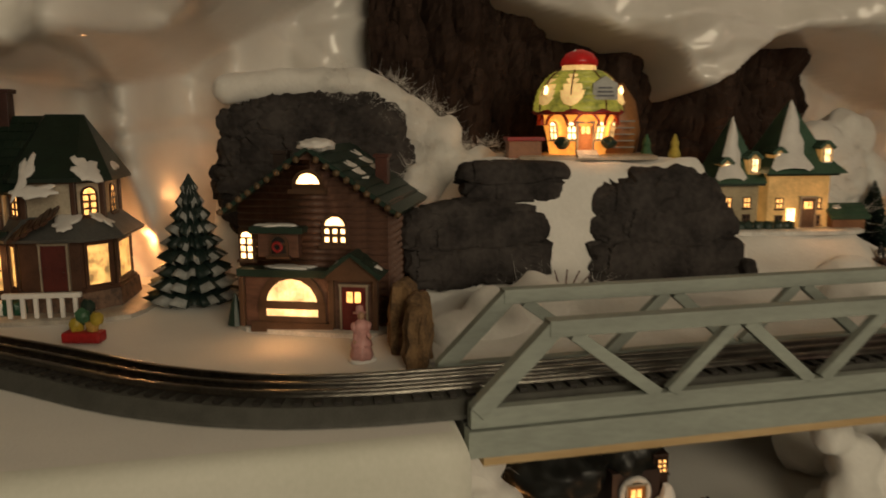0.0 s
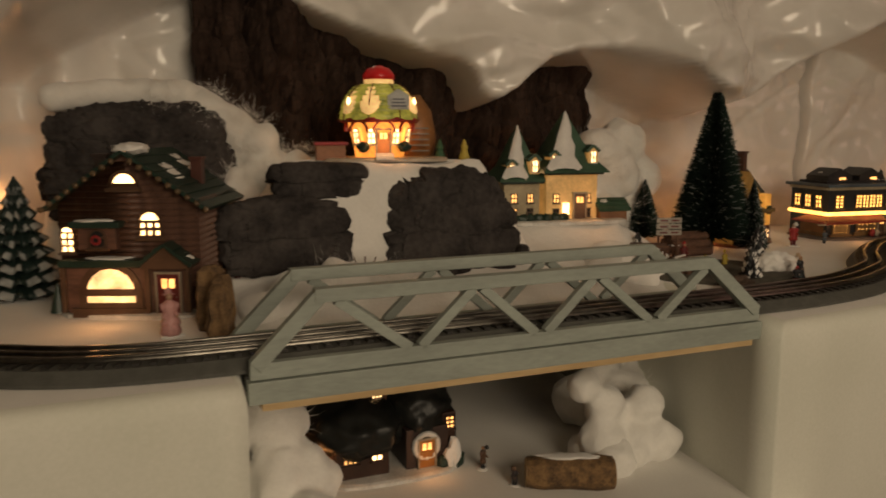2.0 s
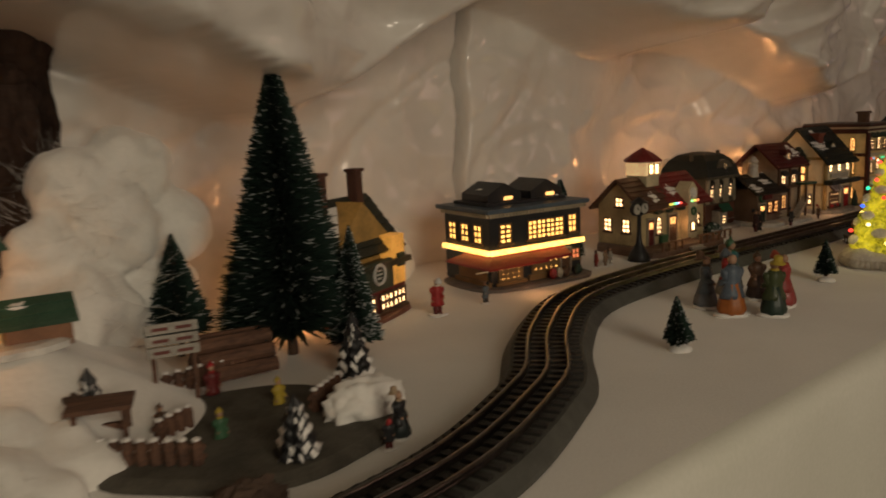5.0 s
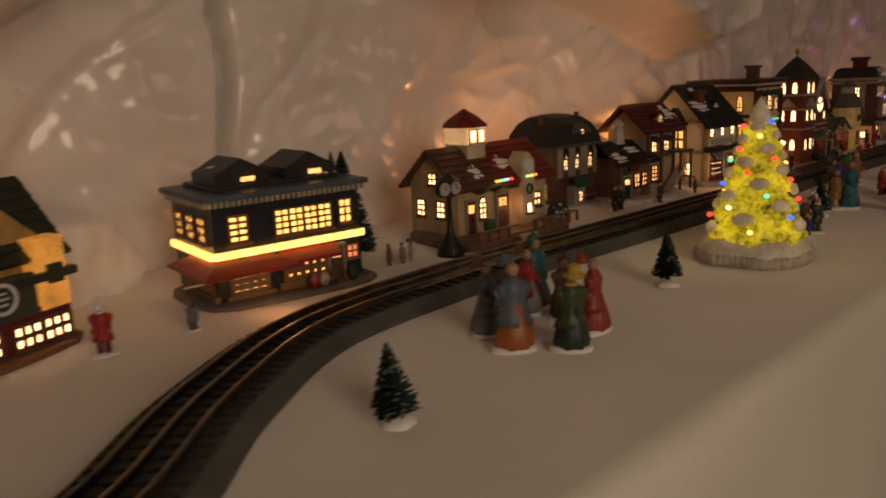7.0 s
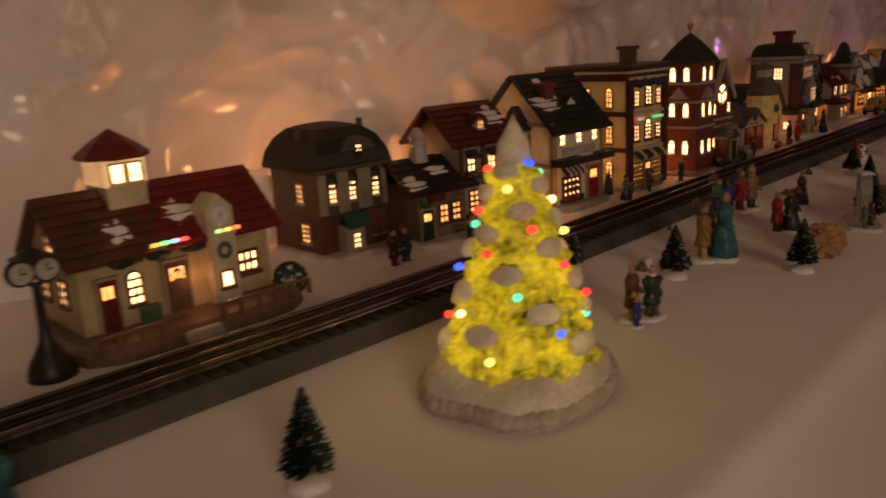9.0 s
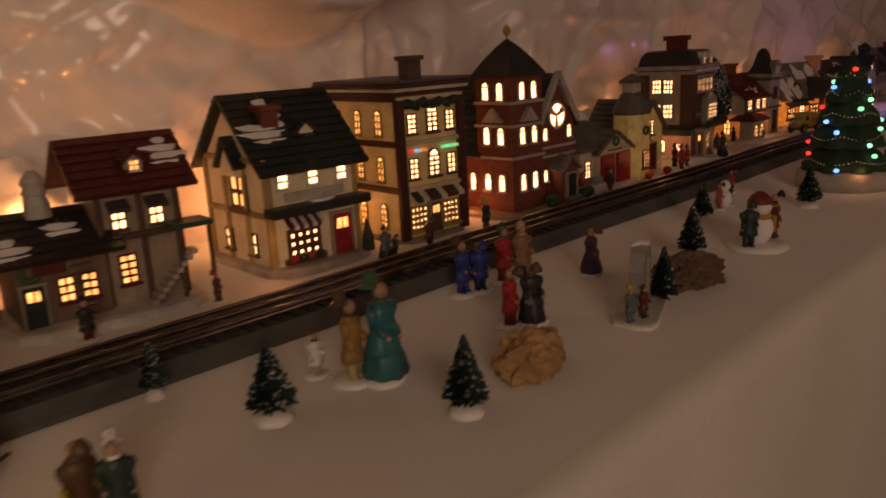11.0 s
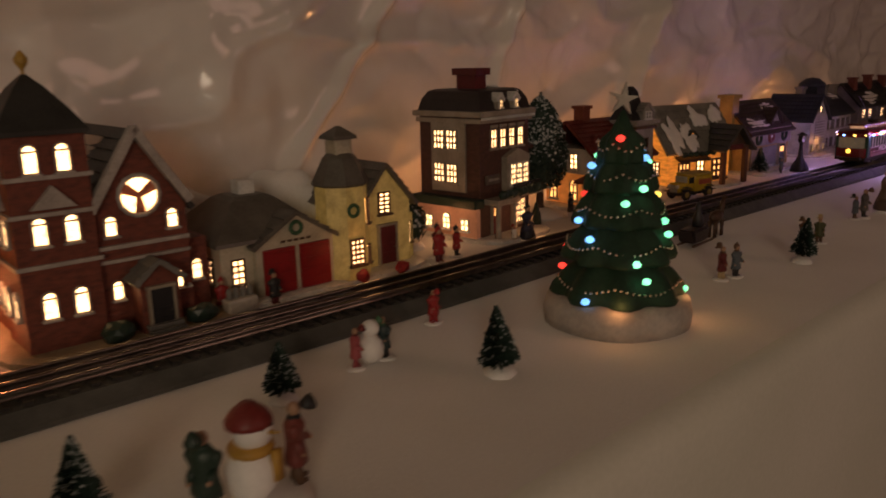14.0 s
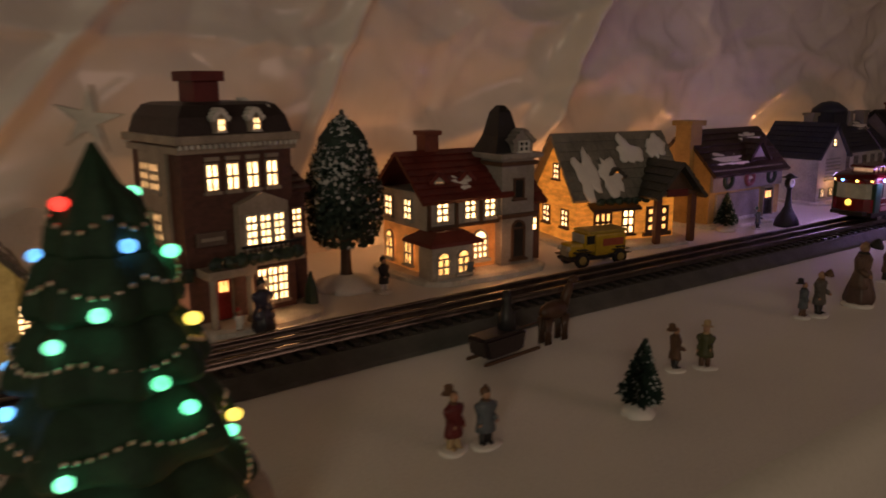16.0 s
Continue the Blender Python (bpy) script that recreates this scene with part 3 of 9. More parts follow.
def window(parent, m, u, z, w, h, frame_mat, pane_mat=None, nx=2, ny=3, arch=False, sill=True, out=0.0):
    """One leaded window: a connected frame with its glazing bars, and the pane behind."""
    t = max(0.0009, w * 0.13)
    th = t * 1.15
    xs, zs = [u - w / 2 - t / 2, u - w / 2 + t / 2], [z - t / 2, z + t / 2]
    for i in range(1, nx):
        xs += [u - w / 2 + w * i / nx - th / 2, u - w / 2 + w * i / nx + th / 2]
    for j in range(1, ny):
        zs += [z + h * j / ny - th / 2, z + h * j / ny + th / 2]
    xs += [u + w / 2 - t / 2, u + w / 2 + t / 2]
    zs += [z + h - t / 2, z + h + t / 2]
    bm = bmesh.new()
    near, far = out + 0.0019, out - 0.0003
    vs = [[[bm.verts.new(m @ Vector((x, y, q))) for y in (far, near)] for q in zs] for x in xs]
    solid = {(a, b) for a in range(len(xs) - 1) for b in range(len(zs) - 1) if a % 2 == 0 or b % 2 == 0}
    for a, b in solid:
        c = [vs[a][b], vs[a + 1][b], vs[a + 1][b + 1], vs[a][b + 1]]
        bm.faces.new([v[1] for v in c])
        bm.faces.new([v[0] for v in c][::-1])
        for (da, db), (p, q) in (((0, -1), (0, 1)), ((1, 0), (1, 2)), ((0, 1), (2, 3)), ((-1, 0), (3, 0))):
            if (a + da, b + db) not in solid:
                bm.faces.new((c[p][1], c[p][0], c[q][0], c[q][1]))
    if sill:
        box(bm, u, 0.0016 + out, z - t * 0.9, w + 3 * t, 0.0040, t * 1.3, m)
    if arch:
        n = 8
        ring = [[bm.verts.new(m @ Vector((u + r * math.cos(math.pi * i / n), y, z + h + r * math.sin(math.pi * i / n)))) for r, y in ((w / 2 - t / 2, far), (w / 2 + t / 2, far), (w / 2 + t / 2, near), (w / 2 - t / 2, near))] for i in range(n + 1)]
        for a, b in zip(ring, ring[1:]):
            for i in range(4):
                bm.faces.new((a[i], a[(i + 1) % 4], b[(i + 1) % 4], b[i]))
        bm.faces.new(ring[0])
        bm.faces.new(ring[-1][::-1])
    fr = part("window", bm, frame_mat, parent)
    bm = bmesh.new()
    shape = [(u - w / 2, z), (u + w / 2, z), (u + w / 2, z + h)]
    if arch:
        shape += [(u + w / 2 * math.cos(math.pi * i / 8), z + h + w / 2 * math.sin(math.pi * i / 8)) for i in range(1, 8)]
    shape.append((u - w / 2, z + h))
    prism(bm, shape, 0.0008, m @ Matrix.Translation((0, out - 0.0002, 0)))
    part("pane", bm, pane_mat or GLOW, fr, "warm glowing pane" if (pane_mat or GLOW) is not DARKPANE else "dark pane")
    return fr


def door(parent, m, u, w, h, colour, z=0.006, lit=True):
    bm = bmesh.new()
    box(bm, u, 0.001, z + h / 2, w, 0.003, h, m, bevel=0.0003)
    for k in (0.22, 0.45):
        for s in (-1, 1):
            box(bm, u + s * w * 0.22, 0.0028, z + h * k, w * 0.28, 0.0008, h * 0.17, m)
    dr = part("door", bm, glaze(colour), parent)
    bm = bmesh.new()
    for s in (-1, 1):
        box(bm, u + s * (w / 2 + 0.001), 0.0012, z + h / 2, 0.0018, 0.005, h + 0.002, m)
    box(bm, u, 0.0012, z + h + 0.001, w + 0.005, 0.0055, 0.0022, m)
    part("door_frame", bm, glaze((0.34, 0.29, 0.22)), dr)
    if lit:
        bm = bmesh.new()
        for s in (-1, 1):
            box(bm, u + s * w * 0.17, 0.0028, z + h * 0.76, w * 0.24, 0.0008, h * 0.24, m)
        part("door_pane", bm, GLOWDIM, dr)
    bm = bmesh.new()
    lathe(bm, [(0.0006, 0), (0.0008, 0.0008), (0.0003, 0.0012)], 6, m @ Matrix.Translation((u + w * 0.36, 0.0025, z + h * 0.42)) @ Matrix.Rotation(-math.pi / 2, 4, "X"))
    part("knob", bm, RAIL, dr)


def courses(bm, m, width, length, rows=7, thick=0.0022):
    """One roof slope of overlapping shingle rows: u across, v up the slope, out of the slope."""
    for r in range(rows):
        v0, v1 = length * r / rows, length * (r + 1.25) / rows
        v1 = min(v1, length)
        n = max(4, int(width / 0.007))
        lift = 0.0012
        for i in range(n):
            a, b = -width / 2 + width * i / n, -width / 2 + width * (i + 1) / n
            jit = 0.0005 * noise.noise(Vector((i * 3.1, r * 5.7, width * 50)))
            vs = [bm.verts.new(m @ Vector(p)) for p in ((a + 0.0002, v0 - jit, lift), (b - 0.0002, v0 - jit, lift), (b - 0.0002, v1, 0.0), (a + 0.0002, v1, 0.0), (a + 0.0002, v0 - jit, lift + thick * 0.6), (b - 0.0002, v0 - jit, lift + thick * 0.6), (b - 0.0002, v1, thick * 0.35), (a + 0.0002, v1, thick * 0.35))]
            for q in ((0, 1, 5, 4), (4, 5, 6, 7), (0, 4, 7, 3), (1, 2, 6, 5)):
                bm.faces.new([vs[k] for k in q])


def slope_matrix(eave, up, along):
    """u runs along the eave, v up the slope."""
    v = Vector(up).normalized()
    u = Vector(along).normalized()
    n = u.cross(v)
    if n.z < 0:
        u, n = -u, -n
    return Matrix(((u.x, v.x, n.x, eave[0]), (u.y, v.y, n.y, eave[1]), (u.z, v.z, n.z, eave[2]), (0, 0, 0, 1)))


def snow_patch(parent, m, u, v, ru, rv, seed):
    bm = bmesh.new()
    rings = []
    for k, h in ((1.0, 0.0003), (0.97, 0.0014), (0.75, 0.0021), (0.35, 0.0024)):
        ring = []
        for i in range(28):
            a = 2 * math.pi * i / 28
            s = k * (1.05 + 0.75 * noise.noise(Vector((math.cos(a) * 1.5 + seed, math.sin(a) * 1.5, seed * 2.0))) + 0.35 * noise.noise(Vector((math.cos(a) * 3.6, math.sin(a) * 3.6 + seed, seed))))
            ring.append(bm.verts.new((u + ru * s * math.cos(a), v + rv * s * math.sin(a), h)))
        rings.append(ring)
    for a, b in zip(rings, rings[1:]):
        for i in range(28):
            bm.faces.new((a[i], a[(i + 1) % 28], b[(i + 1) % 28], b[i]))
    bm.faces.new(rings[-1])
    bm.faces.new(rings[0][::-1])
    bmesh.ops.transform(bm, matrix=m, verts=bm.verts)
    part("snow_patch", bm, PURE, parent, "white snow patch", True)


def gable_roof(parent, x0, x1, y0, y1, eave, ridge, axis, mat_, over=0.006, snow=2, seed=0.0, rows=7):
    """A pitched roof over a box, its ridge along x or y, with the gable walls' snow."""
    bm = bmesh.new()
    ms = []
    if axis == "x":
        half, mid, length = (y1 - y0) / 2, (y0 + y1) / 2, x1 - x0
        k = (ridge - eave) / half
        for s in (-1, 1):
            e = ((x0 + x1) / 2, mid + s * (half + over), eave - k * over)
            m = slope_matrix(e, (0, -s * (half + over), (ridge - eave) + k * over), (1, 0, 0))
            ms.append((m, math.hypot(half + over, ridge - eave + k * over), length + 2 * over))
    else:
        half, mid, length = (x1 - x0) / 2, (x0 + x1) / 2, y1 - y0
        k = (ridge - eave) / half
        for s in (-1, 1):
            e = (mid + s * (half + over), (y0 + y1) / 2, eave - k * over)
            m = slope_matrix(e, (-s * (half + over), 0, (ridge - eave) + k * over), (0, 1, 0))
            ms.append((m, math.hypot(half + over, ridge - eave + k * over), length + 2 * over))
    tiles = bmesh.new()
    for m, run, wide in ms:
        courses(tiles, m, wide, run, rows)
        vs = box(bm, 0, run / 2, -0.0005, wide, run, 0.003)
        bmesh.ops.transform(bm, matrix=m, verts=vs)
    ob = part("roof", bm, mat_, parent)
    tagged(part("shingles", tiles, mat_, ob), kind="stuff")
    rnd = random.Random(int(seed * 100) + 7)
    for m, run, wide in ms:
        for i in range(snow):
            snow_patch(ob, m, wide * rnd.uniform(-0.36, 0.36), run * rnd.uniform(0.25, 0.8), wide * rnd.uniform(0.10, 0.2), run * rnd.uniform(0.13, 0.24), seed + i)
    return ob


def walls(parent, x0, x1, y0, y1, z0, z1, material, gable=None, ridge=0.0, name="wall"):
    bm = bmesh.new()
    if gable == "y":
        prism(bm, [(x0, z0), (x1, z0), (x1, z1), ((x0 + x1) / 2, ridge), (x0, z1)], y1 - y0, Matrix.Translation((0, y0, 0)))
    elif gable == "x":
        prism(bm, [(y0, z0), (y1, z0), (y1, z1), ((y0 + y1) / 2, ridge), (y0, z1)], x1 - x0, Matrix(((0, 1, 0, x0), (1, 0, 0, 0), (0, 0, 1, 0), (0, 0, 0, 1))))
    else:
        box(bm, (x0 + x1) / 2, (y0 + y1) / 2, (z0 + z1) / 2, x1 - x0, y1 - y0, z1 - z0, bevel=0.0006)
    return part(name, bm, material, parent)


def trim(parent, x, y, z, sx, sy, sz, material, name="trim", label=""):
    bm = bmesh.new()
    box(bm, x, y, z, sx, sy, sz, bevel=min(sx, sy, sz) * 0.2)
    return part(name, bm, material, parent, label)


def chimney(parent, x, y, z0, z1, s, colour, cap=None):
    bm = bmesh.new()
    box(bm, x, y, (z0 + z1) / 2, s, s, z1 - z0, bevel=0.0006)
    ch = part("chimney", bm, glaze(colour), parent)
    bm = bmesh.new()
    box(bm, x, y, z1, s * 1.3, s * 1.3, s * 0.28, bevel=0.0006)
    part("chimney_cap", bm, glaze(cap or colour), ch)


def foot(parent, x0, x1, y0, y1, h=0.005, colour=WHITE):
    bm = bmesh.new()
    rings = []
    n = 28
    for k, z in ((1.0, 0.0), (1.0, h * 0.7), (0.94, h)):
        ring = []
        for i in range(n):
            a = 2 * math.pi * i / n
            c, s = math.cos(a), math.sin(a)
            q = (abs(c) ** 5 + abs(s) ** 5) ** (-0.2) * k * (1 + 0.03 * math.sin(3 * a + x0 * 90))
            ring.append(bm.verts.new(((x0 + x1) / 2 + (x1 - x0) / 2 * c * q, (y0 + y1) / 2 + (y1 - y0) / 2 * s * q, z)))
        rings.append(ring)
    for a, b in zip(rings, rings[1:]):
        for i in range(n):
            bm.faces.new((a[i], a[(i + 1) % n], b[(i + 1) % n], b[i]))
    bm.faces.new(rings[-1])
    bm.faces.new(rings[0][::-1])
    return part("base", bm, glaze(colour), parent, "moulded snowy base")


def hoop(parent, m, u, z, r, material=None, out=0.002, name="wreath", label="green wreath", thick=0.35):
    bm = bmesh.new()
    n, k = 14, 6
    rings = []
    for i in range(n):
        a = 2 * math.pi * i / n
        rings.append([bm.verts.new((u + (r + r * thick * math.cos(b)) * math.cos(a), out + r * thick * math.sin(b), z + (r + r * thick * math.cos(b)) * math.sin(a))) for b in (2 * math.pi * j / k for j in range(k))])
    for i in range(n):
        for j in range(k):
            bm.faces.new((rings[i][j], rings[(i + 1) % n][j], rings[(i + 1) % n][(j + 1) % k], rings[i][(j + 1) % k]))
    bmesh.ops.transform(bm, matrix=m, verts=bm.verts)
    part(name, bm, material or glaze(GREEN), parent, label, True)


def awning(parent, m, u, z, w, drop, out, colours):
    bm = bmesh.new()
    n = 8
    for i in range(n):
        a, b = u - w / 2 + w * i / n, u - w / 2 + w * (i + 1) / n
        vs = [bm.verts.new(p) for p in ((a, 0, z), (b, 0, z), (b, out, z - drop), (a, out, z - drop), (b, out, z - drop - 0.003), (a, out, z - drop - 0.003), (b, 0, z - 0.002), (a, 0, z - 0.002))]
        for q in ((0, 1, 2, 3), (3, 2, 4, 5), (6, 7, 5, 4)):
            bm.faces.new([vs[k] for k in q]).material_index = i % len(colours)
    bmesh.ops.remove_doubles(bm, verts=bm.verts, dist=0.00005)
    bmesh.ops.transform(bm, matrix=m, verts=bm.verts)
    part("awning", bm, [glaze(c) for c in colours], parent)


def dormer(parent, x, y, z, w, h, d, roof_mat, wall_mat, pane=None):
    walls(parent, x - w / 2, x + w / 2, y, y + d, z, z + h, wall_mat, "y", z + h + w * 0.45, "dormer")
    gable_roof(parent, x - w / 2, x + w / 2, y, y + d, z + h, z + h + w * 0.45, "y", roof_mat, 0.002, 0, rows=3)
    window(parent, Matrix.Translation((x, y, 0)) @ facing("f", w, d), 0, z + h * 0.15, w * 0.5, h * 0.75, glaze(WHITE), pane, 2, 2)


def house(name, x, y, turn, label):
    return thing(name, pose(x, y, 0, 0, 0, turn), label, "model house", "lit porcelain village houses")


# ---- houses, from west to east ----
def edge_face(p, q):
    """From (along, out, up) on the wall that runs from p to q, seen from outside with p on the left."""
    u = Vector((q[0] - p[0], q[1] - p[1], 0)).normalized()
    return Matrix(((u.x, u.y, 0, (p[0] + q[0]) / 2), (u.y, -u.x, 0, (p[1] + q[1]) / 2), (0, 0, 1, 0), (0, 0, 0, 1)))


def ring_walls(parent, name, levels, material, label=""):
    """A many-sided body: (outline, height) pairs from the bottom up."""
    bm = bmesh.new()
    rings = [[bm.verts.new((x, y, z)) for x, y in outline] for outline, z in levels]
    n = len(rings[0])
    for a, b in zip(rings, rings[1:]):
        for k in range(n):
            bm.faces.new((a[k], a[(k + 1) % n], b[(k + 1) % n], b[k]))
    bm.faces.new(rings[0][::-1])
    bm.faces.new(rings[-1])
    return part(name, bm, material, parent, label)


def bay_house():
    h = house("model_house", -0.2045, 0.846, -3, "cream timbered house with dark green snowy roof and lit bay windows")
    roof, wood, cream = glaze((0.014, 0.028, 0.019)), glaze((0.085, 0.040, 0.024)), glaze((0.50, 0.43, 0.33))
    stone, slate = mat("rubble_stone", (0.20, 0.12, 0.08), 0.8, (0.07, 0.045, 0.035), 120, 1.0, 400), glaze((0.10, 0.10, 0.095))
    foot(h, -0.19, 0.085, -0.045, 0.13, 0.006, (0.50, 0.46, 0.40))

    def ring(grow):
        c, w, k = (0.0, 0.048), 0.0445 + grow, 0.021 + grow * 0.4
        f = 0.048 + grow
        pts = [(-w + k, -f), (w - k, -f), (w, -f + k), (w, f - k), (w - k, f), (-w + k, f), (-w, f - k), (-w, -f + k)]
        return [(c[0] + x, c[1] + y) for x, y in pts]

    ring_walls(h, "stone_base", [(ring(0.016), 0.004), (ring(0.014), 0.024)], stone, "brown rubble stone base")
    ring_walls(h, "lower_wall", [(ring(0.008), 0.024), (ring(0.008), 0.080)], wood, "dark brown lower wall")
    ring_walls(h, "skirt_roof", [(ring(0.021), 0.076), (ring(0.022), 0.079), (ring(0.010), 0.090), (ring(0.001), 0.099)], slate, "grey flared skirt roof")
    ring_walls(h, "wall", [(ring(0.0), 0.085), (ring(0.0), 0.137)], cream, "cream upper wall")
    up, low = ring(0.0), ring(0.008)
    for p in up[:4] + up[7:]:
        trim(h, p[0], p[1], 0.113, 0.0055, 0.0055, 0.050, wood, "timber")
    for a, b in ((7, 0), (0, 1), (1, 2), (2, 3)):
        m = edge_face(up[a], up[b])
        w = math.dist(up[a], up[b])
        bm = bmesh.new()
        box(bm, 0, 0.001, 0.1345, w, 0.005, 0.006, m)
        box(bm, 0, 0.001, 0.093, w, 0.004, 0.004, m)
        part("timber", bm, wood, h)
        if (a, b) != (0, 1):
            window(h, m, 0, 0.099, min(0.015, w * 0.6), 0.021, wood, GLOWDIM, 2, 3, True, out=0.001)
        m = edge_face(low[a], low[b])
        w = math.dist(low[a], low[b])
        if (a, b) != (0, 1):
            window(h, m, 0, 0.029, w * 0.74, 0.043, wood, BAYGLOW, 1, 1, out=0.001)
    door(h, edge_face(low[0], low[1]), 0.004, 0.024, 0.046, (0.10, 0.02, 0.016), 0.026, False)
    # the broken plank porch over the door
    for k in range(7):
        bm = bmesh.new()
        box(bm, 0, 0, 0, 0.006, 0.034, 0.003, bevel=0.0005)
        bmesh.ops.transform(bm, matrix=Matrix.Translation((-0.026 + 0.0062 * k, -0.022, 0.084 + 0.0035 * k)) @ Matrix.Rotation(radians(-30), 4, "Y") @ Matrix.Rotation(radians(14 + 3 * (k % 3)), 4, "X"), verts=bm.verts)
        part("porch_plank", bm, wood, h, "dark weathered porch plank")
    snow_patch(h, Matrix.Translation((0.018, -0.012, 0.094)) @ Matrix.Rotation(radians(25), 4, "X"), 0, 0, 0.012, 0.014, 4.6)
    snow_patch(h, Matrix.Translation((0.046, 0.008, 0.095)) @ Matrix.Rotation(radians(35), 4, "Y"), 0, 0, 0.010, 0.012, 7.6)
    # hipped roof and its long snow
    eave = ring(0.013)
    top = [(-0.014, 0.050), (0.020, 0.050), (0.022, 0.052), (0.022, 0.054), (0.020, 0.056), (-0.014, 0.056), (-0.016, 0.054), (-0.016, 0.052)]
    ring_walls(h, "roof", [(eave, 0.1335), (ring(0.012), 0.1375), (top, 0.199)], roof, "dark green hipped roof")
    for (u, y, z), (a, b), ru, rv, seed in (((-0.016, -0.030, 0.160), (0, 1), 0.007, 0.028, 2.0), ((0.034, -0.008, 0.153), (1, 2), 0.013, 0.016, 5.1), ((0.046, 0.030, 0.153), (2, 3), 0.012, 0.014, 6.3), ((-0.002, -0.046, 0.146), (0, 1), 0.020, 0.008, 3.3)):
        e, f = Vector((*eave[a], 0)), Vector((*eave[b], 0))
        mid = (e + f) / 2
        up_dir = Vector((0.003 - mid.x * 1.0, 0.053 - mid.y, 0.063))
        base = Vector((mid.x, mid.y, 0.1375))
        m = slope_matrix(base, up_dir, f - e)
        v = (Vector((u, y, z)) - base).dot(up_dir.normalized())
        snow_patch(h, m, (u - mid.x) * (1 if a == 0 else 0.4), v, ru, rv, seed)
    # west wing with a timbered gable and the big leaded window
    walls(h, -0.185, -0.045, 0.006, 0.100, 0.024, 0.137, cream, name="west_wall")
    walls(h, -0.188, -0.040, -0.002, 0.100, 0.004, 0.078, wood, name="west_lower_wall")
    gable_roof(h, -0.185, -0.030, 0.0, 0.106, 0.137, 0.197, "x", roof, 0.012, 1, 1.2, 9)
    walls(h, -0.100, -0.050, -0.006, 0.05, 0.137, 0.139, cream, "y", 0.168, "gable")
    gable_roof(h, -0.102, -0.048, -0.008, 0.05, 0.139, 0.170, "y", roof, 0.004, 1, 8.2, 5)
    f = Matrix.Translation((0, 0.006, 0)) @ facing("f", 0, 0)
    for u in (-0.135, -0.068):
        window(h, f, u, 0.097, 0.018, 0.022, wood, GLOWDIM, 2, 3, True)
    for u in (-0.183, -0.102, -0.049):
        trim(h, u, 0.004, 0.107, 0.006, 0.006, 0.060, wood, "timber")
    walls(h, -0.188, -0.036, -0.014, 0.008, 0.080, 0.087, roof, name="porch_roof")
    g = Matrix.Translation((0, -0.002, 0)) @ facing("f", 0, 0)
    fr = window(h, g, -0.068, 0.024, 0.046, 0.046, wood, BAYGLOW, 1, 1)
    bm = bmesh.new()
    for (x0, z0), (x1, z1) in (((-0.023, 0.023), (-0.010, 0.023)), ((0.010, 0.023), (0.023, 0.023)), ((-0.010, 0.023), (0, 0.036)), ((0, 0.036), (0.010, 0.023)), ((-0.010, 0.023), (0, 0.010)), ((0, 0.010), (0.010, 0.023)), ((0, 0.036), (0, 0.046)), ((0, 0.010), (0, 0.0))):
        d = math.hypot(x1 - x0, z1 - z0)
        box(bm, 0, 0, 0, d, 0.0012, 0.0012, g @ Matrix.Translation((-0.068 + (x0 + x1) / 2, 0.0012, 0.024 + (z0 + z1) / 2)) @ Matrix.Rotation(-math.atan2(z1 - z0, x1 - x0), 4, "Y"))
    part("leading", bm, wood, fr, "hexagonal window leading")
    for k in range(9):
        bm = bmesh.new()
        blob(bm, -0.105 + k * 0.0095, -0.018, 0.012, 0.008, 0.007, 0.009, 0.35, 3, k, 2)
        part("hedge", bm, glaze((0.02, 0.09, 0.05)) if k % 3 else PURE, h, "green snowy hedge" if k % 3 else "snow on the hedge")
    for k in range(6):
        trim(h, -0.030 + 0.012 * k, -0.036, 0.017, 0.004, 0.004, 0.022, PURE, "rail_post", "white snowy fence post")
    trim(h, 0.0, -0.036, 0.028, 0.072, 0.006, 0.005, PURE, "hand_rail", "white snowy hand rail")
    bm = bmesh.new()
    blob(bm, 0.040, -0.034, 0.013, 0.007, 0.007, 0.010, 0.3, 3, 3.0, 2)
    part("shrub", bm, glaze(DKGREEN), h)
    chimney(h, -0.055, 0.05, 0.18, 0.222, 0.016, (0.06, 0.025, 0.02))
    bulb_glow(-0.15, 0.985, 0.05, 0.05)
    bulb_glow(-0.10, 0.99, 0.11, 0.012)
    # added lamp outside the leaded window for the light it lets out
    bulb_glow(-0.262, 0.825, 0.055, 0.006)


bay_house()


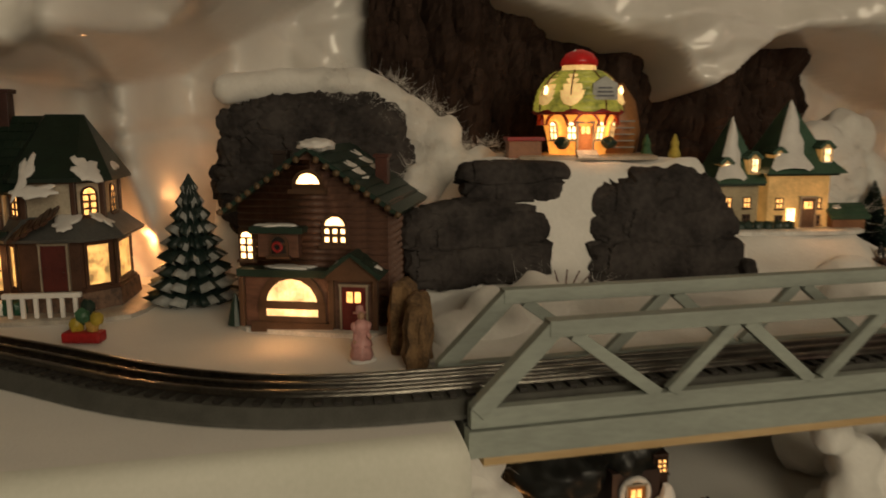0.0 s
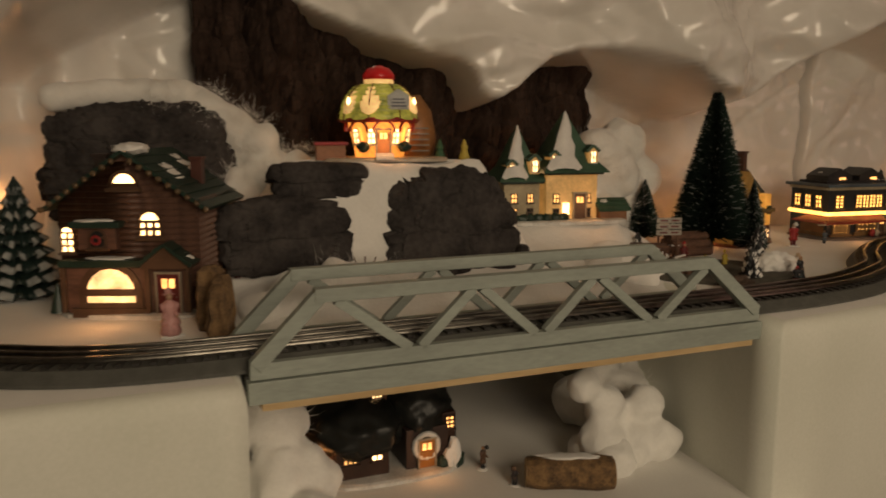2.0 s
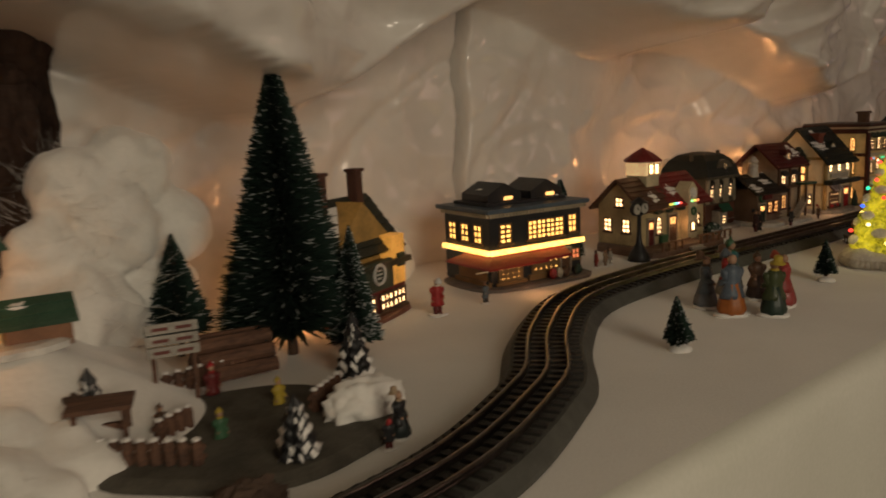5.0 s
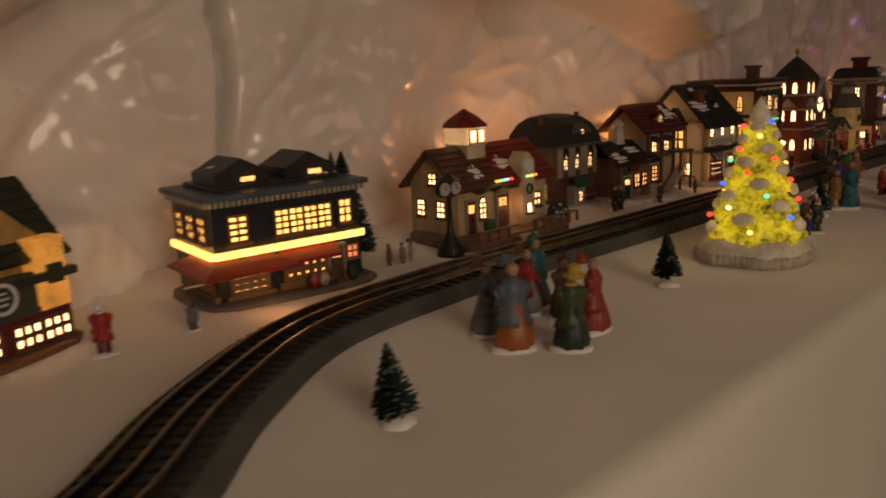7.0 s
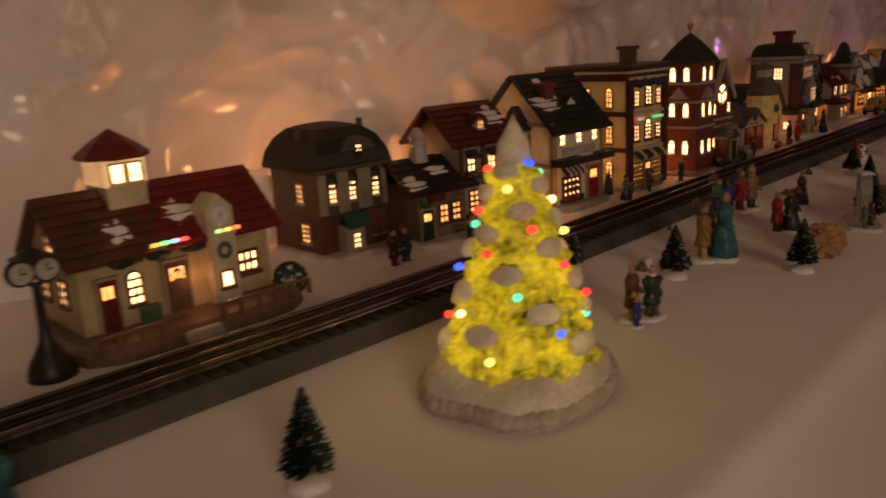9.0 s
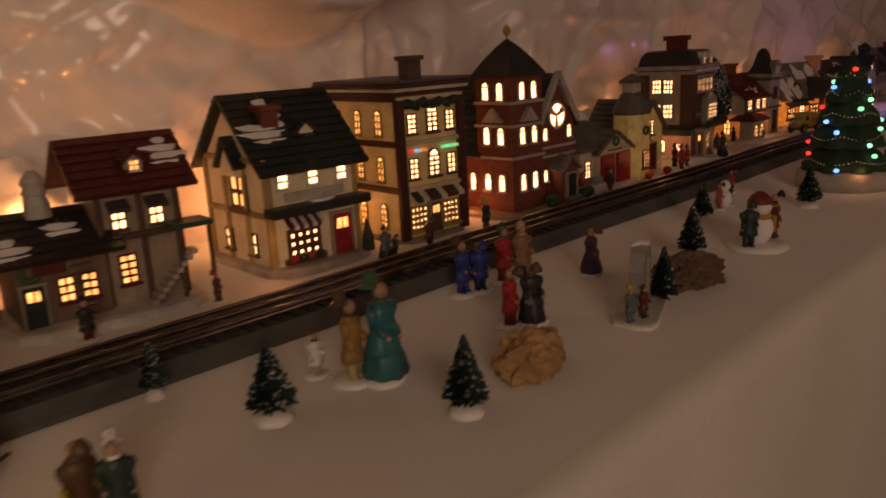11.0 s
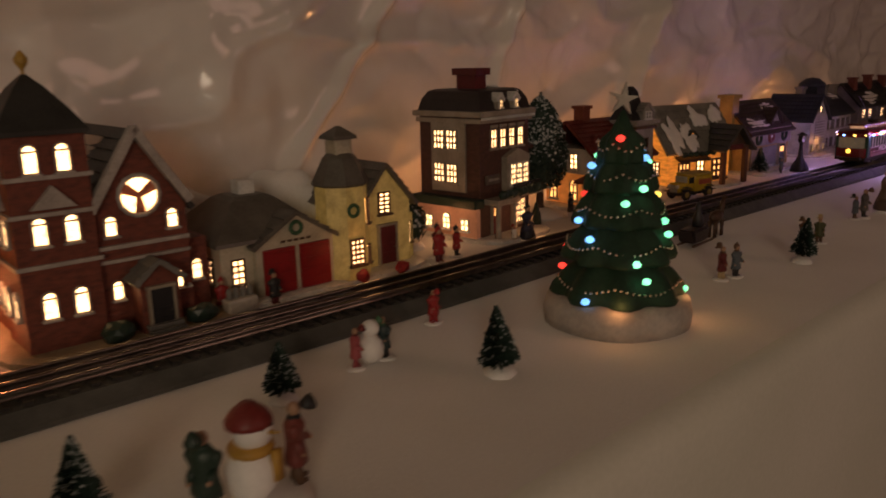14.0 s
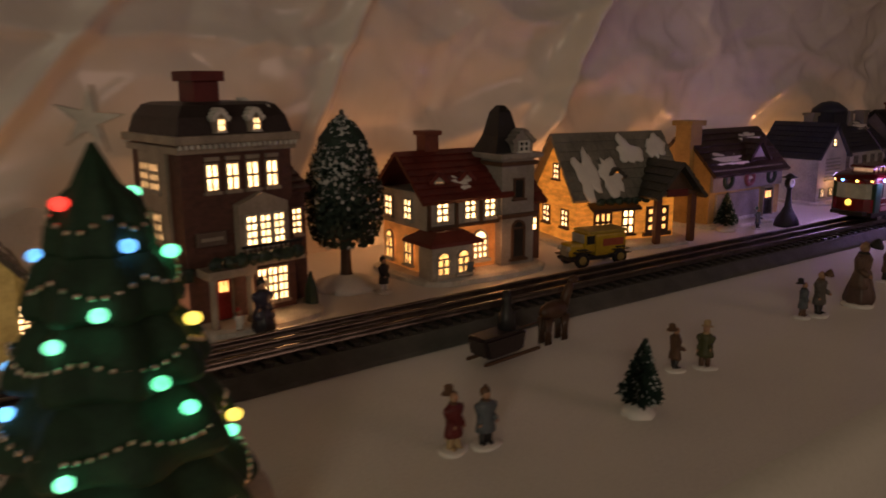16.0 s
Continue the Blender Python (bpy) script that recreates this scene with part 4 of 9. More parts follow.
def cabin():
    h = house("log_cabin", 0.050, 0.742, -18, "brown log cabin model with dark green roof, big lit shop window")
    foot(h, -0.083, 0.083, -0.022, 0.13, 0.006)
    logs = mat("stained_logs", (0.17, 0.085, 0.055), 0.55, (0.075, 0.035, 0.024), 60, 0.6, 400, stretch=(0.25, 1, 1))
    walls(h, -0.070, 0.070, 0.0, 0.125, 0.006, 0.118, logs, "y", 0.166)
    f, r, l = facing("f", 0.14, 0.125), facing("r", 0.14, 0.125), facing("l", 0.14, 0.125)
    bm = bmesh.new()
    lathe(bm, [(0.0031, -0.5), (0.0031, 0.5)], 7, Matrix.Rotation(math.pi / 2, 4, "Y"))
    beam = mesh_of("log", bm, logs, True)
    for i in range(24):
        z = 0.012 + i * 0.0062
        half = 0.070 if z < 0.118 else 0.070 * (0.166 - z) / 0.048
        if half < 0.01:
            continue
        for yy in (0.0,):
            ob = new("log", beam)
            ob.parent = h
            ob.location, ob.scale = (0, yy, z), (2 * half, 1, 1)
        if z < 0.118:
            ob = new("log", beam)
            ob.parent = h
            ob.location, ob.scale, ob.rotation_euler = (0.070, 0.0625, z), (0.125, 1, 1), (0, 0, math.pi / 2)
    roof = glaze(DKGREEN)
    gable_roof(h, -0.070, 0.070, 0, 0.125, 0.118, 0.168, "y", roof, 0.012, 2, 2.2, 8)
    bm = bmesh.new()
    blob(bm, 0.004, 0.006, 0.170, 0.016, 0.022, 0.006, 0.3, 3, 2.0, 3)
    part("ridge_snow", bm, PURE, h, "snow on the gable ridge", True)
    for s in (-1, 1):
        for i in range(9):
            bm = bmesh.new()
            blob(bm, s * 0.082 * (1 - i / 9.0), -0.014, 0.110 + 0.054 * i / 9, 0.0035, 0.003, 0.0035, 0.1, 2, i, 1)
            part("log_end", bm, glaze((0.13, 0.085, 0.045)), h, "", True)
    wood, green = glaze(BROWN), glaze((0.03, 0.05, 0.035))
    walls(h, -0.060, 0.060, -0.016, 0.0, 0.006, 0.052, logs, name="shop_front")
    ff = Matrix.Translation((0, -0.016, 0)) @ facing("f", 0, 0)
    window(h, ff, -0.016, 0.013, 0.056, 0.014, wood, mat("shop_window_glow", (0.8, 0.6, 0.3), 0.4, None, 60, emit=(1.0, 0.60, 0.24), power=2.2, dim=0.25), 1, 1, True)
    door(h, ff, 0.042, 0.022, 0.040, DKRED)
    walls(h, -0.066, 0.028, -0.021, 0.0, 0.053, 0.060, roof, name="porch_roof")
    snow_patch(h, Matrix.Translation((-0.02, -0.010, 0.060)), 0, 0, 0.022, 0.008, 5.0)
    walls(h, 0.018, 0.066, -0.024, 0.0, 0.052, 0.058, wood, "y", 0.076, "gable")
    gable_roof(h, 0.018, 0.066, -0.026, 0.0, 0.058, 0.077, "y", roof, 0.003, 1, 6.1, 3)
    for xx in (-0.062, 0.022, 0.062):
        trim(h, xx, -0.019, 0.030, 0.005, 0.005, 0.046, wood, "post")
    window(h, f, 0.022, 0.082, 0.022, 0.015, wood, None, 3, 2, True, out=0.003)
    window(h, f, -0.002, 0.132, 0.026, 0.002, wood, None, 2, 1, True, out=0.003)
    window(h, l, 0.02, 0.060, 0.014, 0.02, wood, None, 2, 3, True)
    window(h, f, -0.062, 0.066, 0.013, 0.020, wood, None, 2, 3, True, out=0.003)
    walls(h, -0.048, -0.010, -0.012, 0.0, 0.070, 0.092, logs, name="balcony")
    walls(h, -0.054, -0.004, -0.018, 0.002, 0.092, 0.098, roof, name="balcony_roof")
    snow_patch(h, Matrix.Translation((-0.03, -0.008, 0.098)), 0, 0, 0.018, 0.008, 8.0)
    window(h, Matrix.Translation((-0.028, -0.012, 0)) @ facing("f", 0, 0), 0, 0.072, 0.016, 0.010, wood, DARKPANE, 1, 1, True)
    hoop(h, Matrix.Translation((-0.028, -0.015, 0)) @ facing("f", 0, 0), 0, 0.080, 0.004, glaze(RED), name="wreath", label="red wreath")
    for u in (-0.03, 0.0, 0.03):
        window(h, r, u, 0.03, 0.010, 0.014, wood, None, 2, 2)
        window(h, r, u, 0.08, 0.010, 0.014, wood, None, 2, 2)
    chimney(h, -0.045, 0.05, 0.13, 0.162, 0.013, (0.05, 0.035, 0.03))
    chimney(h, 0.05, 0.07, 0.13, 0.158, 0.012, (0.10, 0.035, 0.025))
    bm = bmesh.new()
    lathe(bm, [(0.008, 0.006), (0.006, 0.014), (0.0065, 0.014), (0.004, 0.024), (0.0045, 0.024), (0.0005, 0.036)], 9, Matrix.Translation((-0.072, -0.012, 0)))
    part("shrub", bm, glaze(DKGREEN), h)
    bulb_glow(0.10, 0.90, 0.06, 0.03)
    # added lamp before the shop window, throwing its light on the snow
    bulb_glow(0.02, 0.69, 0.028, 0.012)


cabin()


def dome_house():
    h = thing("dome_house", pose(0.338, 0.852, 0.150, 0, 0, -6), "round glowing orange candy house with green dome roof and red cap", "model house", "lit porcelain village houses")
    # emission in these three glazes stands in for light shining through the porcelain
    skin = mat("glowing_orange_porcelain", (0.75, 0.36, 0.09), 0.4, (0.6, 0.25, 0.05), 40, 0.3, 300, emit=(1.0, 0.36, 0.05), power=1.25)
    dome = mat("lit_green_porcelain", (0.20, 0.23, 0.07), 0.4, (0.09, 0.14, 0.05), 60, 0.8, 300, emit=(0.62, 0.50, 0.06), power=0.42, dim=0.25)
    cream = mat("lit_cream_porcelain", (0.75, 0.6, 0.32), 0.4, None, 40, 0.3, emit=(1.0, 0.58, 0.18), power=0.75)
    foot(h, -0.075, 0.085, -0.045, 0.05, 0.005, (0.5, 0.42, 0.33))
    bm = bmesh.new()
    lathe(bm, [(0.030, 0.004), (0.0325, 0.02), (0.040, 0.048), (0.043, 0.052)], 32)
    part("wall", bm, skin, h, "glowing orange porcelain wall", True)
    bm = bmesh.new()
    for i in range(7):
        bm = bmesh.new()
        a0, a1 = i / 7 * 1.12, (i + 1) / 7 * 1.12
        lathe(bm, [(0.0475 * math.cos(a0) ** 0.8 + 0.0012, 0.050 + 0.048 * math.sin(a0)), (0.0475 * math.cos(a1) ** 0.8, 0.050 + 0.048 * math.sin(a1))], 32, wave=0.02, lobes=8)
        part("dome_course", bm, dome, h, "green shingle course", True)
    rib = glaze((0.16, 0.07, 0.03))
    for i in range(8):
        bm = bmesh.new()
        a = 2 * math.pi * (i + 0.5) / 8
        for j in range(7):
            b0, b1 = j / 7 * 1.12, (j + 1) / 7 * 1.12
            p = [Vector(((0.0485 * math.cos(b) ** 0.8 + 0.0008) * math.cos(a), (0.0485 * math.cos(b) ** 0.8 + 0.0008) * math.sin(a), 0.050 + 0.048 * math.sin(b))) for b in (b0, b1)]
            d = p[1] - p[0]
            lathe(bm, [(0.0008, 0), (0.0008, d.length)], 6, Matrix.Translation(p[0]) @ d.to_track_quat("Z", "Y").to_matrix().to_4x4())
        part("rib", bm, rib, h, "thin brown roof rib")
    for i in range(8):
        a = 2 * math.pi * i / 8 - math.pi / 2
        bm = bmesh.new()
        m = Matrix.Rotation(a + math.pi / 2, 4, "Z") @ Matrix.Translation((0, -0.0425, 0))
        for j in range(8):
            c0, c1 = math.pi * j / 8, math.pi * (j + 1) / 8
            prism(bm, [((0.012 + q) * math.cos(c), 0.036 + (0.012 + q) * math.sin(c)) for q, c in ((0, c0), (0.0022, c0), (0.0022, c1), (0, c1))], 0.003, m)
        part("arch", bm, glaze((0.42, 0.05, 0.03)), h, "red painted arch")
    bm = bmesh.new()
    lathe(bm, [(0.046, 0.047), (0.0495, 0.050), (0.046, 0.053)], 40, wave=0.04, lobes=10)
    part("eave_trim", bm, glaze(RED), h, "red scalloped trim", True)
    for k, a in enumerate((-150, -112, -35, 10)):
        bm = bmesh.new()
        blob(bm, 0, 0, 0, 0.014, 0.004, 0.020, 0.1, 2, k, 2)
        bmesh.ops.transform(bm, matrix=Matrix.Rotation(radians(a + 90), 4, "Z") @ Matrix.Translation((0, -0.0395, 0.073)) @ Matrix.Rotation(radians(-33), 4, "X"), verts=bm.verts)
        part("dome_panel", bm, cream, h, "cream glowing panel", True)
    bm = bmesh.new()
    lathe(bm, [(0.019, 0.090), (0.018, 0.100)], 20)
    part("lantern_ring", bm, cream, h, "lit cream ring", True)
    bm = bmesh.new()
    lathe(bm, [(0.020, 0.099), (0.0195, 0.105), (0.014, 0.112), (0.004, 0.116)], 20)
    # the cap's red also carries a faint emission
    part("cap", bm, mat("red_cap", (0.55, 0.02, 0.02), 0.35, (0.4, 0.01, 0.01), 50, 0.2, emit=(0.6, 0.01, 0.01), power=0.15), h, "red round cap", True)
    snow_patch(h, Matrix.Translation((-0.010, -0.004, 0.108)) @ Matrix.Rotation(radians(-50), 4, "Y"), 0, 0, 0.007, 0.007, 3.0)
    for a in (-142, -112, -68, -38):
        m = Matrix.Rotation(radians(a + 90), 4, "Z") @ Matrix.Translation((0, -0.0335, 0)) @ Matrix.Rotation(radians(10), 4, "X") @ facing("f", 0, 0)
        window(h, m, 0, 0.022, 0.009, 0.014, glaze(CREAM), None, 2, 2, True)
    m = Matrix.Translation((0, -0.0335, 0)) @ facing("f", 0, 0)
    door(h, m, 0, 0.015, 0.030, (0.5, 0.2, 0.05), 0.008)
    for a in (-150, -30):
        bm = bmesh.new()
        lathe(bm, [(0.002, 0.068), (0.0025, 0.072), (0.001, 0.077)], 8, Matrix.Translation((0.046 * math.cos(radians(a)), 0.046 * math.sin(radians(a)), 0)))
        part("lantern", bm, GLOW, h, "small glowing lantern")
    walls(h, 0.004, 0.030, -0.046, -0.020, 0.062, 0.078, glaze((0.40, 0.40, 0.38)), "y", 0.086, "dormer")
    for k in range(3):
        trim(h, 0.017, -0.0466, 0.066 + 0.004 * k, 0.018 - 0.002 * k, 0.0012, 0.0018, glaze((0.10, 0.10, 0.12)), "sign_bar")
    for i in range(3):
        trim(h, 0, -0.040 - 0.004 * i, 0.009 - 0.0025 * i, 0.022, 0.008, 0.003, glaze(WHITE), "step")
    bm = bmesh.new()
    lathe(bm, [(0.022, 0.0), (0.026, 0.03), (0.020, 0.062), (0.006, 0.082)], 18, Matrix.Translation((0.052, 0.03, 0)))
    part("silo", bm, glaze((0.32, 0.14, 0.05)), h, "brown round side tower", True)
    for i in range(5):
        trim(h, 0.05, -0.004, 0.012 + i * 0.007, 0.024, 0.003, 0.0016, glaze(GREY), "ladder_rung")
    walls(h, -0.080, -0.045, -0.03, -0.005, 0.002, 0.020, glaze((0.3, 0.12, 0.05)), name="side_shed")
    trim(h, -0.062, -0.018, 0.022, 0.04, 0.03, 0.004, glaze(RED), "shed_roof")
    for a in (-125, -55):
        bm = bmesh.new()
        blob(bm, 0.043 * math.cos(radians(a)), 0.043 * math.sin(radians(a)), 0.018, 0.008, 0.008, 0.007, 0.3, 3, a, 2)
        part("shrub", bm, glaze(DKGREEN), h)
    for k, (xx, c) in enumerate(((0.075, GREEN), (0.108, (0.5, 0.4, 0.08)))):
        bm = bmesh.new()
        lathe(bm, [(0.006, 0.0), (0.007, 0.006), (0.004, 0.014), (0.005, 0.018), (0.001, 0.028)], 10)
        whole("garden_ornament", bm, glaze(c), "small painted ornament beside the dome house", "ornament", m=pose(0.338 + xx, 0.84, 0.148))
    # lamp added in front so the dome house lights its ledge
    bulb_glow(0.335, 0.80, 0.172, 0.010)


dome_house()


def castle():
    h = thing("gabled_house", pose(0.588, 0.850, 0.062, 0, 0, -4), "cream twin-gabled model house with steep snowy green roofs", "model house", "lit porcelain village houses")
    # inner light through the cream porcelain is put into this wall as emission
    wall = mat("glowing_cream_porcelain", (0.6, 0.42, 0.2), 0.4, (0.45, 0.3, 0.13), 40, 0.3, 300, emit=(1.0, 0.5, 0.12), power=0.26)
    roof = glaze((0.055, 0.115, 0.075))
    foot(h, -0.085, 0.095, -0.03, 0.07, 0.006)
    for x0, x1, top, tip, y0 in ((-0.077, -0.026, 0.061, 0.131, 0.008), (-0.022, 0.052, 0.073, 0.150, -0.006)):
        # right tower takes the emitting wall, left tower an unlit cream copy
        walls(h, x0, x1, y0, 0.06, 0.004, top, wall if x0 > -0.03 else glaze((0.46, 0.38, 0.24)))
        bm = bmesh.new()
        cx, r = (x0 + x1) / 2, (x1 - x0) / 2 + 0.008
        lathe(bm, [(r * 1.50, top - 0.004), (r * 1.44, top - 0.001), (r * 0.92, top + (tip - top) * 0.22), (r * 0.55, top + (tip - top) * 0.55), (r * 0.20, top + (tip - top) * 0.86), (0.001, tip)], 4, Matrix.Translation((cx, (y0 + 0.06) / 2, 0)) @ Matrix.Diagonal((1, 1.05, 1, 1)) @ Matrix.Rotation(math.pi / 4, 4, "Z"))
        part("roof", bm, roof, h, "steep green hipped roof")
        bm = bmesh.new()
        mid = (y0 + 0.06) / 2
        rows = []
        for rr, t, a, b in ((1.50, -0.02, -0.80, 0.02), (1.40, 0.03, -0.96, 0.18), (0.92, 0.22, -0.98, 0.12), (0.72, 0.40, -0.98, 0.30), (0.55, 0.55, -0.98, 0.20), (0.36, 0.72, -0.96, 0.55), (0.20, 0.86, -0.9, 0.7), (0.05, 0.97, -0.8, 0.8)):
            hw, z = rr * r * 0.7071, top + (tip - top) * t
            rows.append([bm.verts.new((cx + hw * q, mid - 1.05 * hw - d, z + d)) for q, d in ((a, 0.0005), (a * 0.8 + b * 0.2, 0.0034), ((a + b) / 2, 0.0042), (a * 0.2 + b * 0.8, 0.0032), (b, 0.0005))])
        for p, q in zip(rows, rows[1:]):
            for k in range(4):
                bm.faces.new((p[k], p[k + 1], q[k + 1], q[k]))
        part("roof_snow", bm, PURE, h, "smooth white roof snow", True)
        f = Matrix.Translation((0, y0, 0)) @ facing("f", 0, 0)
        for u in (x0 + 0.014, x1 - 0.014):
            window(h, f, u, 0.028, 0.008, 0.012, glaze(BROWN), GLOWDIM, 2, 2)
            window(h, f, u, 0.009, 0.008, 0.011, glaze(BROWN), DARKPANE if u > -0.05 else GLOWDIM, 2, 2)
        dormer(h, x1 - 0.010, y0 - 0.006, top + 0.006, 0.014, 0.020, 0.025, roof, wall)
        dormer(h, x0 + 0.010, y0 - 0.002, top + 0.004, 0.012, 0.016, 0.02, roof, wall)
        trim(h, cx, y0 - 0.006, top - 0.004, x1 - x0 + 0.012, 0.006, 0.006, glaze(DKGREEN), "garland", "green garland")
    door(h, Matrix.Translation((0, -0.006, 0)) @ facing("f", 0, 0), 0.026, 0.016, 0.034, BROWN)
    walls(h, 0.054, 0.094, -0.014, 0.02, 0.0, 0.020, glaze((0.25, 0.12, 0.06)), name="side_wing")
    gable_roof(h, 0.054, 0.094, -0.014, 0.02, 0.020, 0.032, "x", roof, 0.004, 1, 3.3, 3)
    for k in range(7):
        bm = bmesh.new()
        xx = -0.07 + 0.012 * k
        blob(bm, xx, -0.012, 0.008, 0.008, 0.006, 0.007, 0.35, 3, k, 2)
        part("shrub", bm, glaze(DKGREEN), h)
    trim(h, 0.006, -0.0075, 0.016, 0.009, 0.002, 0.024, GLOW, "lit_porch_window")
    bulb_glow(0.58, 0.93, 0.10, 0.02)
    # lamp added before the right tower for its windows' light
    bulb_glow(0.62, 0.815, 0.085, 0.006)


castle()


def inn():
    h = house("model_inn", 0.980, 0.945, 24, "olive green porcelain inn with two chimneys and round sign")
    # ochre wall emits faintly in place of light through the porcelain
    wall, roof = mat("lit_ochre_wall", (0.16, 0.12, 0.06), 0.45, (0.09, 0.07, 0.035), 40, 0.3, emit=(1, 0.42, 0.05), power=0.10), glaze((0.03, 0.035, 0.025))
    foot(h, -0.06, 0.065, -0.025, 0.085, 0.005, (0.2, 0.08, 0.05))
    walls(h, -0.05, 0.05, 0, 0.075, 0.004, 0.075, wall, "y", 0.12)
    gable_roof(h, -0.05, 0.05, 0, 0.075, 0.078, 0.122, "x", roof, 0.010, 2, 7.7, 7)
    f = facing("f", 0.1, 0.075)
    walls(h, -0.045, 0.05, -0.014, 0.0, 0.004, 0.034, glaze(DKRED), name="shop_front")
    walls(h, -0.05, 0.056, -0.020, 0.002, 0.052, 0.058, roof, name="porch_roof")
    trim(h, -0.010, -0.016, 0.046, 0.062, 0.006, 0.030, glaze((0.045, 0.06, 0.04)), "sign_board", "dark green sign board")
    hoop(h, Matrix.Translation((-0.006, -0.019, 0)) @ facing("f", 0, 0), 0, 0.048, 0.010, glaze(WHITE), 0.001, "sign_ring", "white ring on the sign", 0.16)
    for k in range(3):
        trim(h, -0.006, -0.0195, 0.044 + k * 0.004, 0.010 - abs(k - 1) * 0.003, 0.001, 0.0016, glaze(WHITE), "sign_bar")
    for u in (-0.02, 0.012, 0.036):
        window(h, Matrix.Translation((0, -0.014, 0)) @ facing("f", 0, 0), u, 0.008, 0.022, 0.017, glaze(BROWN), GLOW, 3, 2)
    # glow of the front wall's right end, put in as an emitting panel
    walls(h, 0.026, 0.051, -0.0145, 0.004, 0.030, 0.082, mat("glowing_ochre_panel", (0.55, 0.30, 0.08), 0.45, (0.4, 0.2, 0.05), 50, 0.3, emit=(1, 0.42, 0.06), power=0.55), name="wall_glow_panel")
    trim(h, 0.0385, -0.0175, 0.056, 0.012, 0.004, 0.014, glaze(DKGREEN), "wreath", "dark green wreath")
    r = facing("r", 0.1, 0.075)
    for u in (-0.015, 0.018):
        window(h, r, u, 0.02, 0.014, 0.02, glaze(BROWN), GLOWDIM, 2, 2)
    for xx in (-0.032, 0.030):
        chimney(h, xx, 0.03, 0.10, 0.150, 0.012, (0.09, 0.04, 0.03))
    bulb_glow(0.985, 1.05, 0.05, 0.022)
    # added lamp beside the inn, no fitting stands there
    bulb_glow(0.90, 0.96, 0.03, 0.022)


inn()


def dark_shop():
    h = house("corner_shop", 1.213, 0.938, -3.5, "black two-storey corner shop with red awning and yellow lit windows")
    AMBER = mat("amber_lit_pane", (0.9, 0.6, 0.25), 0.4, None, 190, fine=420, emit=(1.0, 0.50, 0.10), power=4.6, dim=0.30)
    black = glaze((0.022, 0.026, 0.030), 0.3)
    foot(h, -0.085, 0.085, -0.022, 0.10, 0.005, (0.16, 0.14, 0.13))
    walls(h, -0.070, 0.070, 0, 0.092, 0.005, 0.090, black)
    f, l = facing("f", 0.14, 0.092), facing("l", 0.14, 0.092)
    bm = bmesh.new()
    box(bm, 0, 0.046, 0.0925, 0.156, 0.108, 0.005, bevel=0.001)
    part("cornice", bm, glaze((0.07, 0.10, 0.13)), h, "blue-grey cornice")
    for i in range(30):
        trim(h, -0.072 + i * 0.005, -0.004, 0.0875, 0.0024, 0.004, 0.005, glaze((0.50, 0.46, 0.34)), "dentil")
    for i in range(19):
        trim(h, -0.074, 0.0 + i * 0.005, 0.0875, 0.004, 0.0024, 0.005, glaze((0.50, 0.46, 0.34)), "dentil")
    walls(h, -0.060, 0.062, 0.018, 0.086, 0.095, 0.099, glaze(BLACK), name="roof")
    for k, (xx, w) in enumerate(((-0.03, 0.05), (0.035, 0.05))):
        walls(h, xx - w / 2, xx + w / 2, 0.022, 0.075, 0.098, 0.108, glaze(BLACK), "y", 0.121, "skylight")
        trim(h, xx + 0.004, 0.0205, 0.103, 0.012, 0.002, 0.004, GLOWDIM, "skylight_pane")
    snow_patch(h, Matrix.Translation((-0.03, 0.045, 0.112)), 0, 0, 0.016, 0.012, 2.0)
    snow_patch(h, Matrix.Translation((0.05, 0.03, 0.099)), 0, 0, 0.010, 0.010, 9.0)
    wood = glaze((0.20, 0.12, 0.05))
    window(h, f, -0.048, 0.054, 0.016, 0.022, wood, AMBER, 2, 4)
    for u in (-0.008, 0.006, 0.020, 0.034):
        window(h, f, u, 0.054, 0.0125, 0.022, wood, AMBER, 2, 4)
    window(h, f, 0.055, 0.056, 0.012, 0.021, wood, AMBER, 2, 3)
    for u in (-0.028, -0.002, 0.024):
        window(h, l, u, 0.054, 0.014, 0.021, wood, AMBER, 2, 3)
    trim(h, 0, -0.003, 0.0445, 0.144, 0.004, 0.006, AMBER, "lit_sign_band", "glowing yellow sign band")
    trim(h, -0.073, 0.046, 0.0445, 0.004, 0.094, 0.006, AMBER, "lit_sign_band", "glowing yellow sign band")
    bm = bmesh.new()
    lathe(bm, [(0.060, 0.029), (0.058, 0.031), (0.035, 0.040)], 4, Matrix.Translation((-0.045, 0.022, 0)) @ Matrix.Diagonal((1.05, 1.05, 1, 1)) @ Matrix.Rotation(math.pi / 4, 4, "Z"))
    part("awning", bm, glaze((0.26, 0.022, 0.02)), h, "deep red corner awning")
    trim(h, -0.0625, -0.020, 0.0290, 0.086, 0.0012, 0.0014, glaze(CREAM), "awning_edge", "pale awning edge")
    window(h, f, -0.042, 0.010, 0.032, 0.016, wood, AMBER, 4, 3)
    window(h, l, 0.012, 0.012, 0.050, 0.015, wood, AMBER, 6, 3)
    window(h, f, 0.012, 0.013, 0.040, 0.016, wood, AMBER, 5, 2)
    awning(h, f, 0.014, 0.040, 0.056, 0.008, 0.014, [(0.26, 0.022, 0.02)])
    door(h, f, 0.042, 0.014, 0.030, BROWN)
    window(h, f, 0.060, 0.022, 0.011, 0.012, wood, mat("pink_lit_pane", (0.8, 0.3, 0.2), 0.4, None, 50, emit=(1.0, 0.25, 0.08), power=1.6), 2, 2)
    bm = bmesh.new()
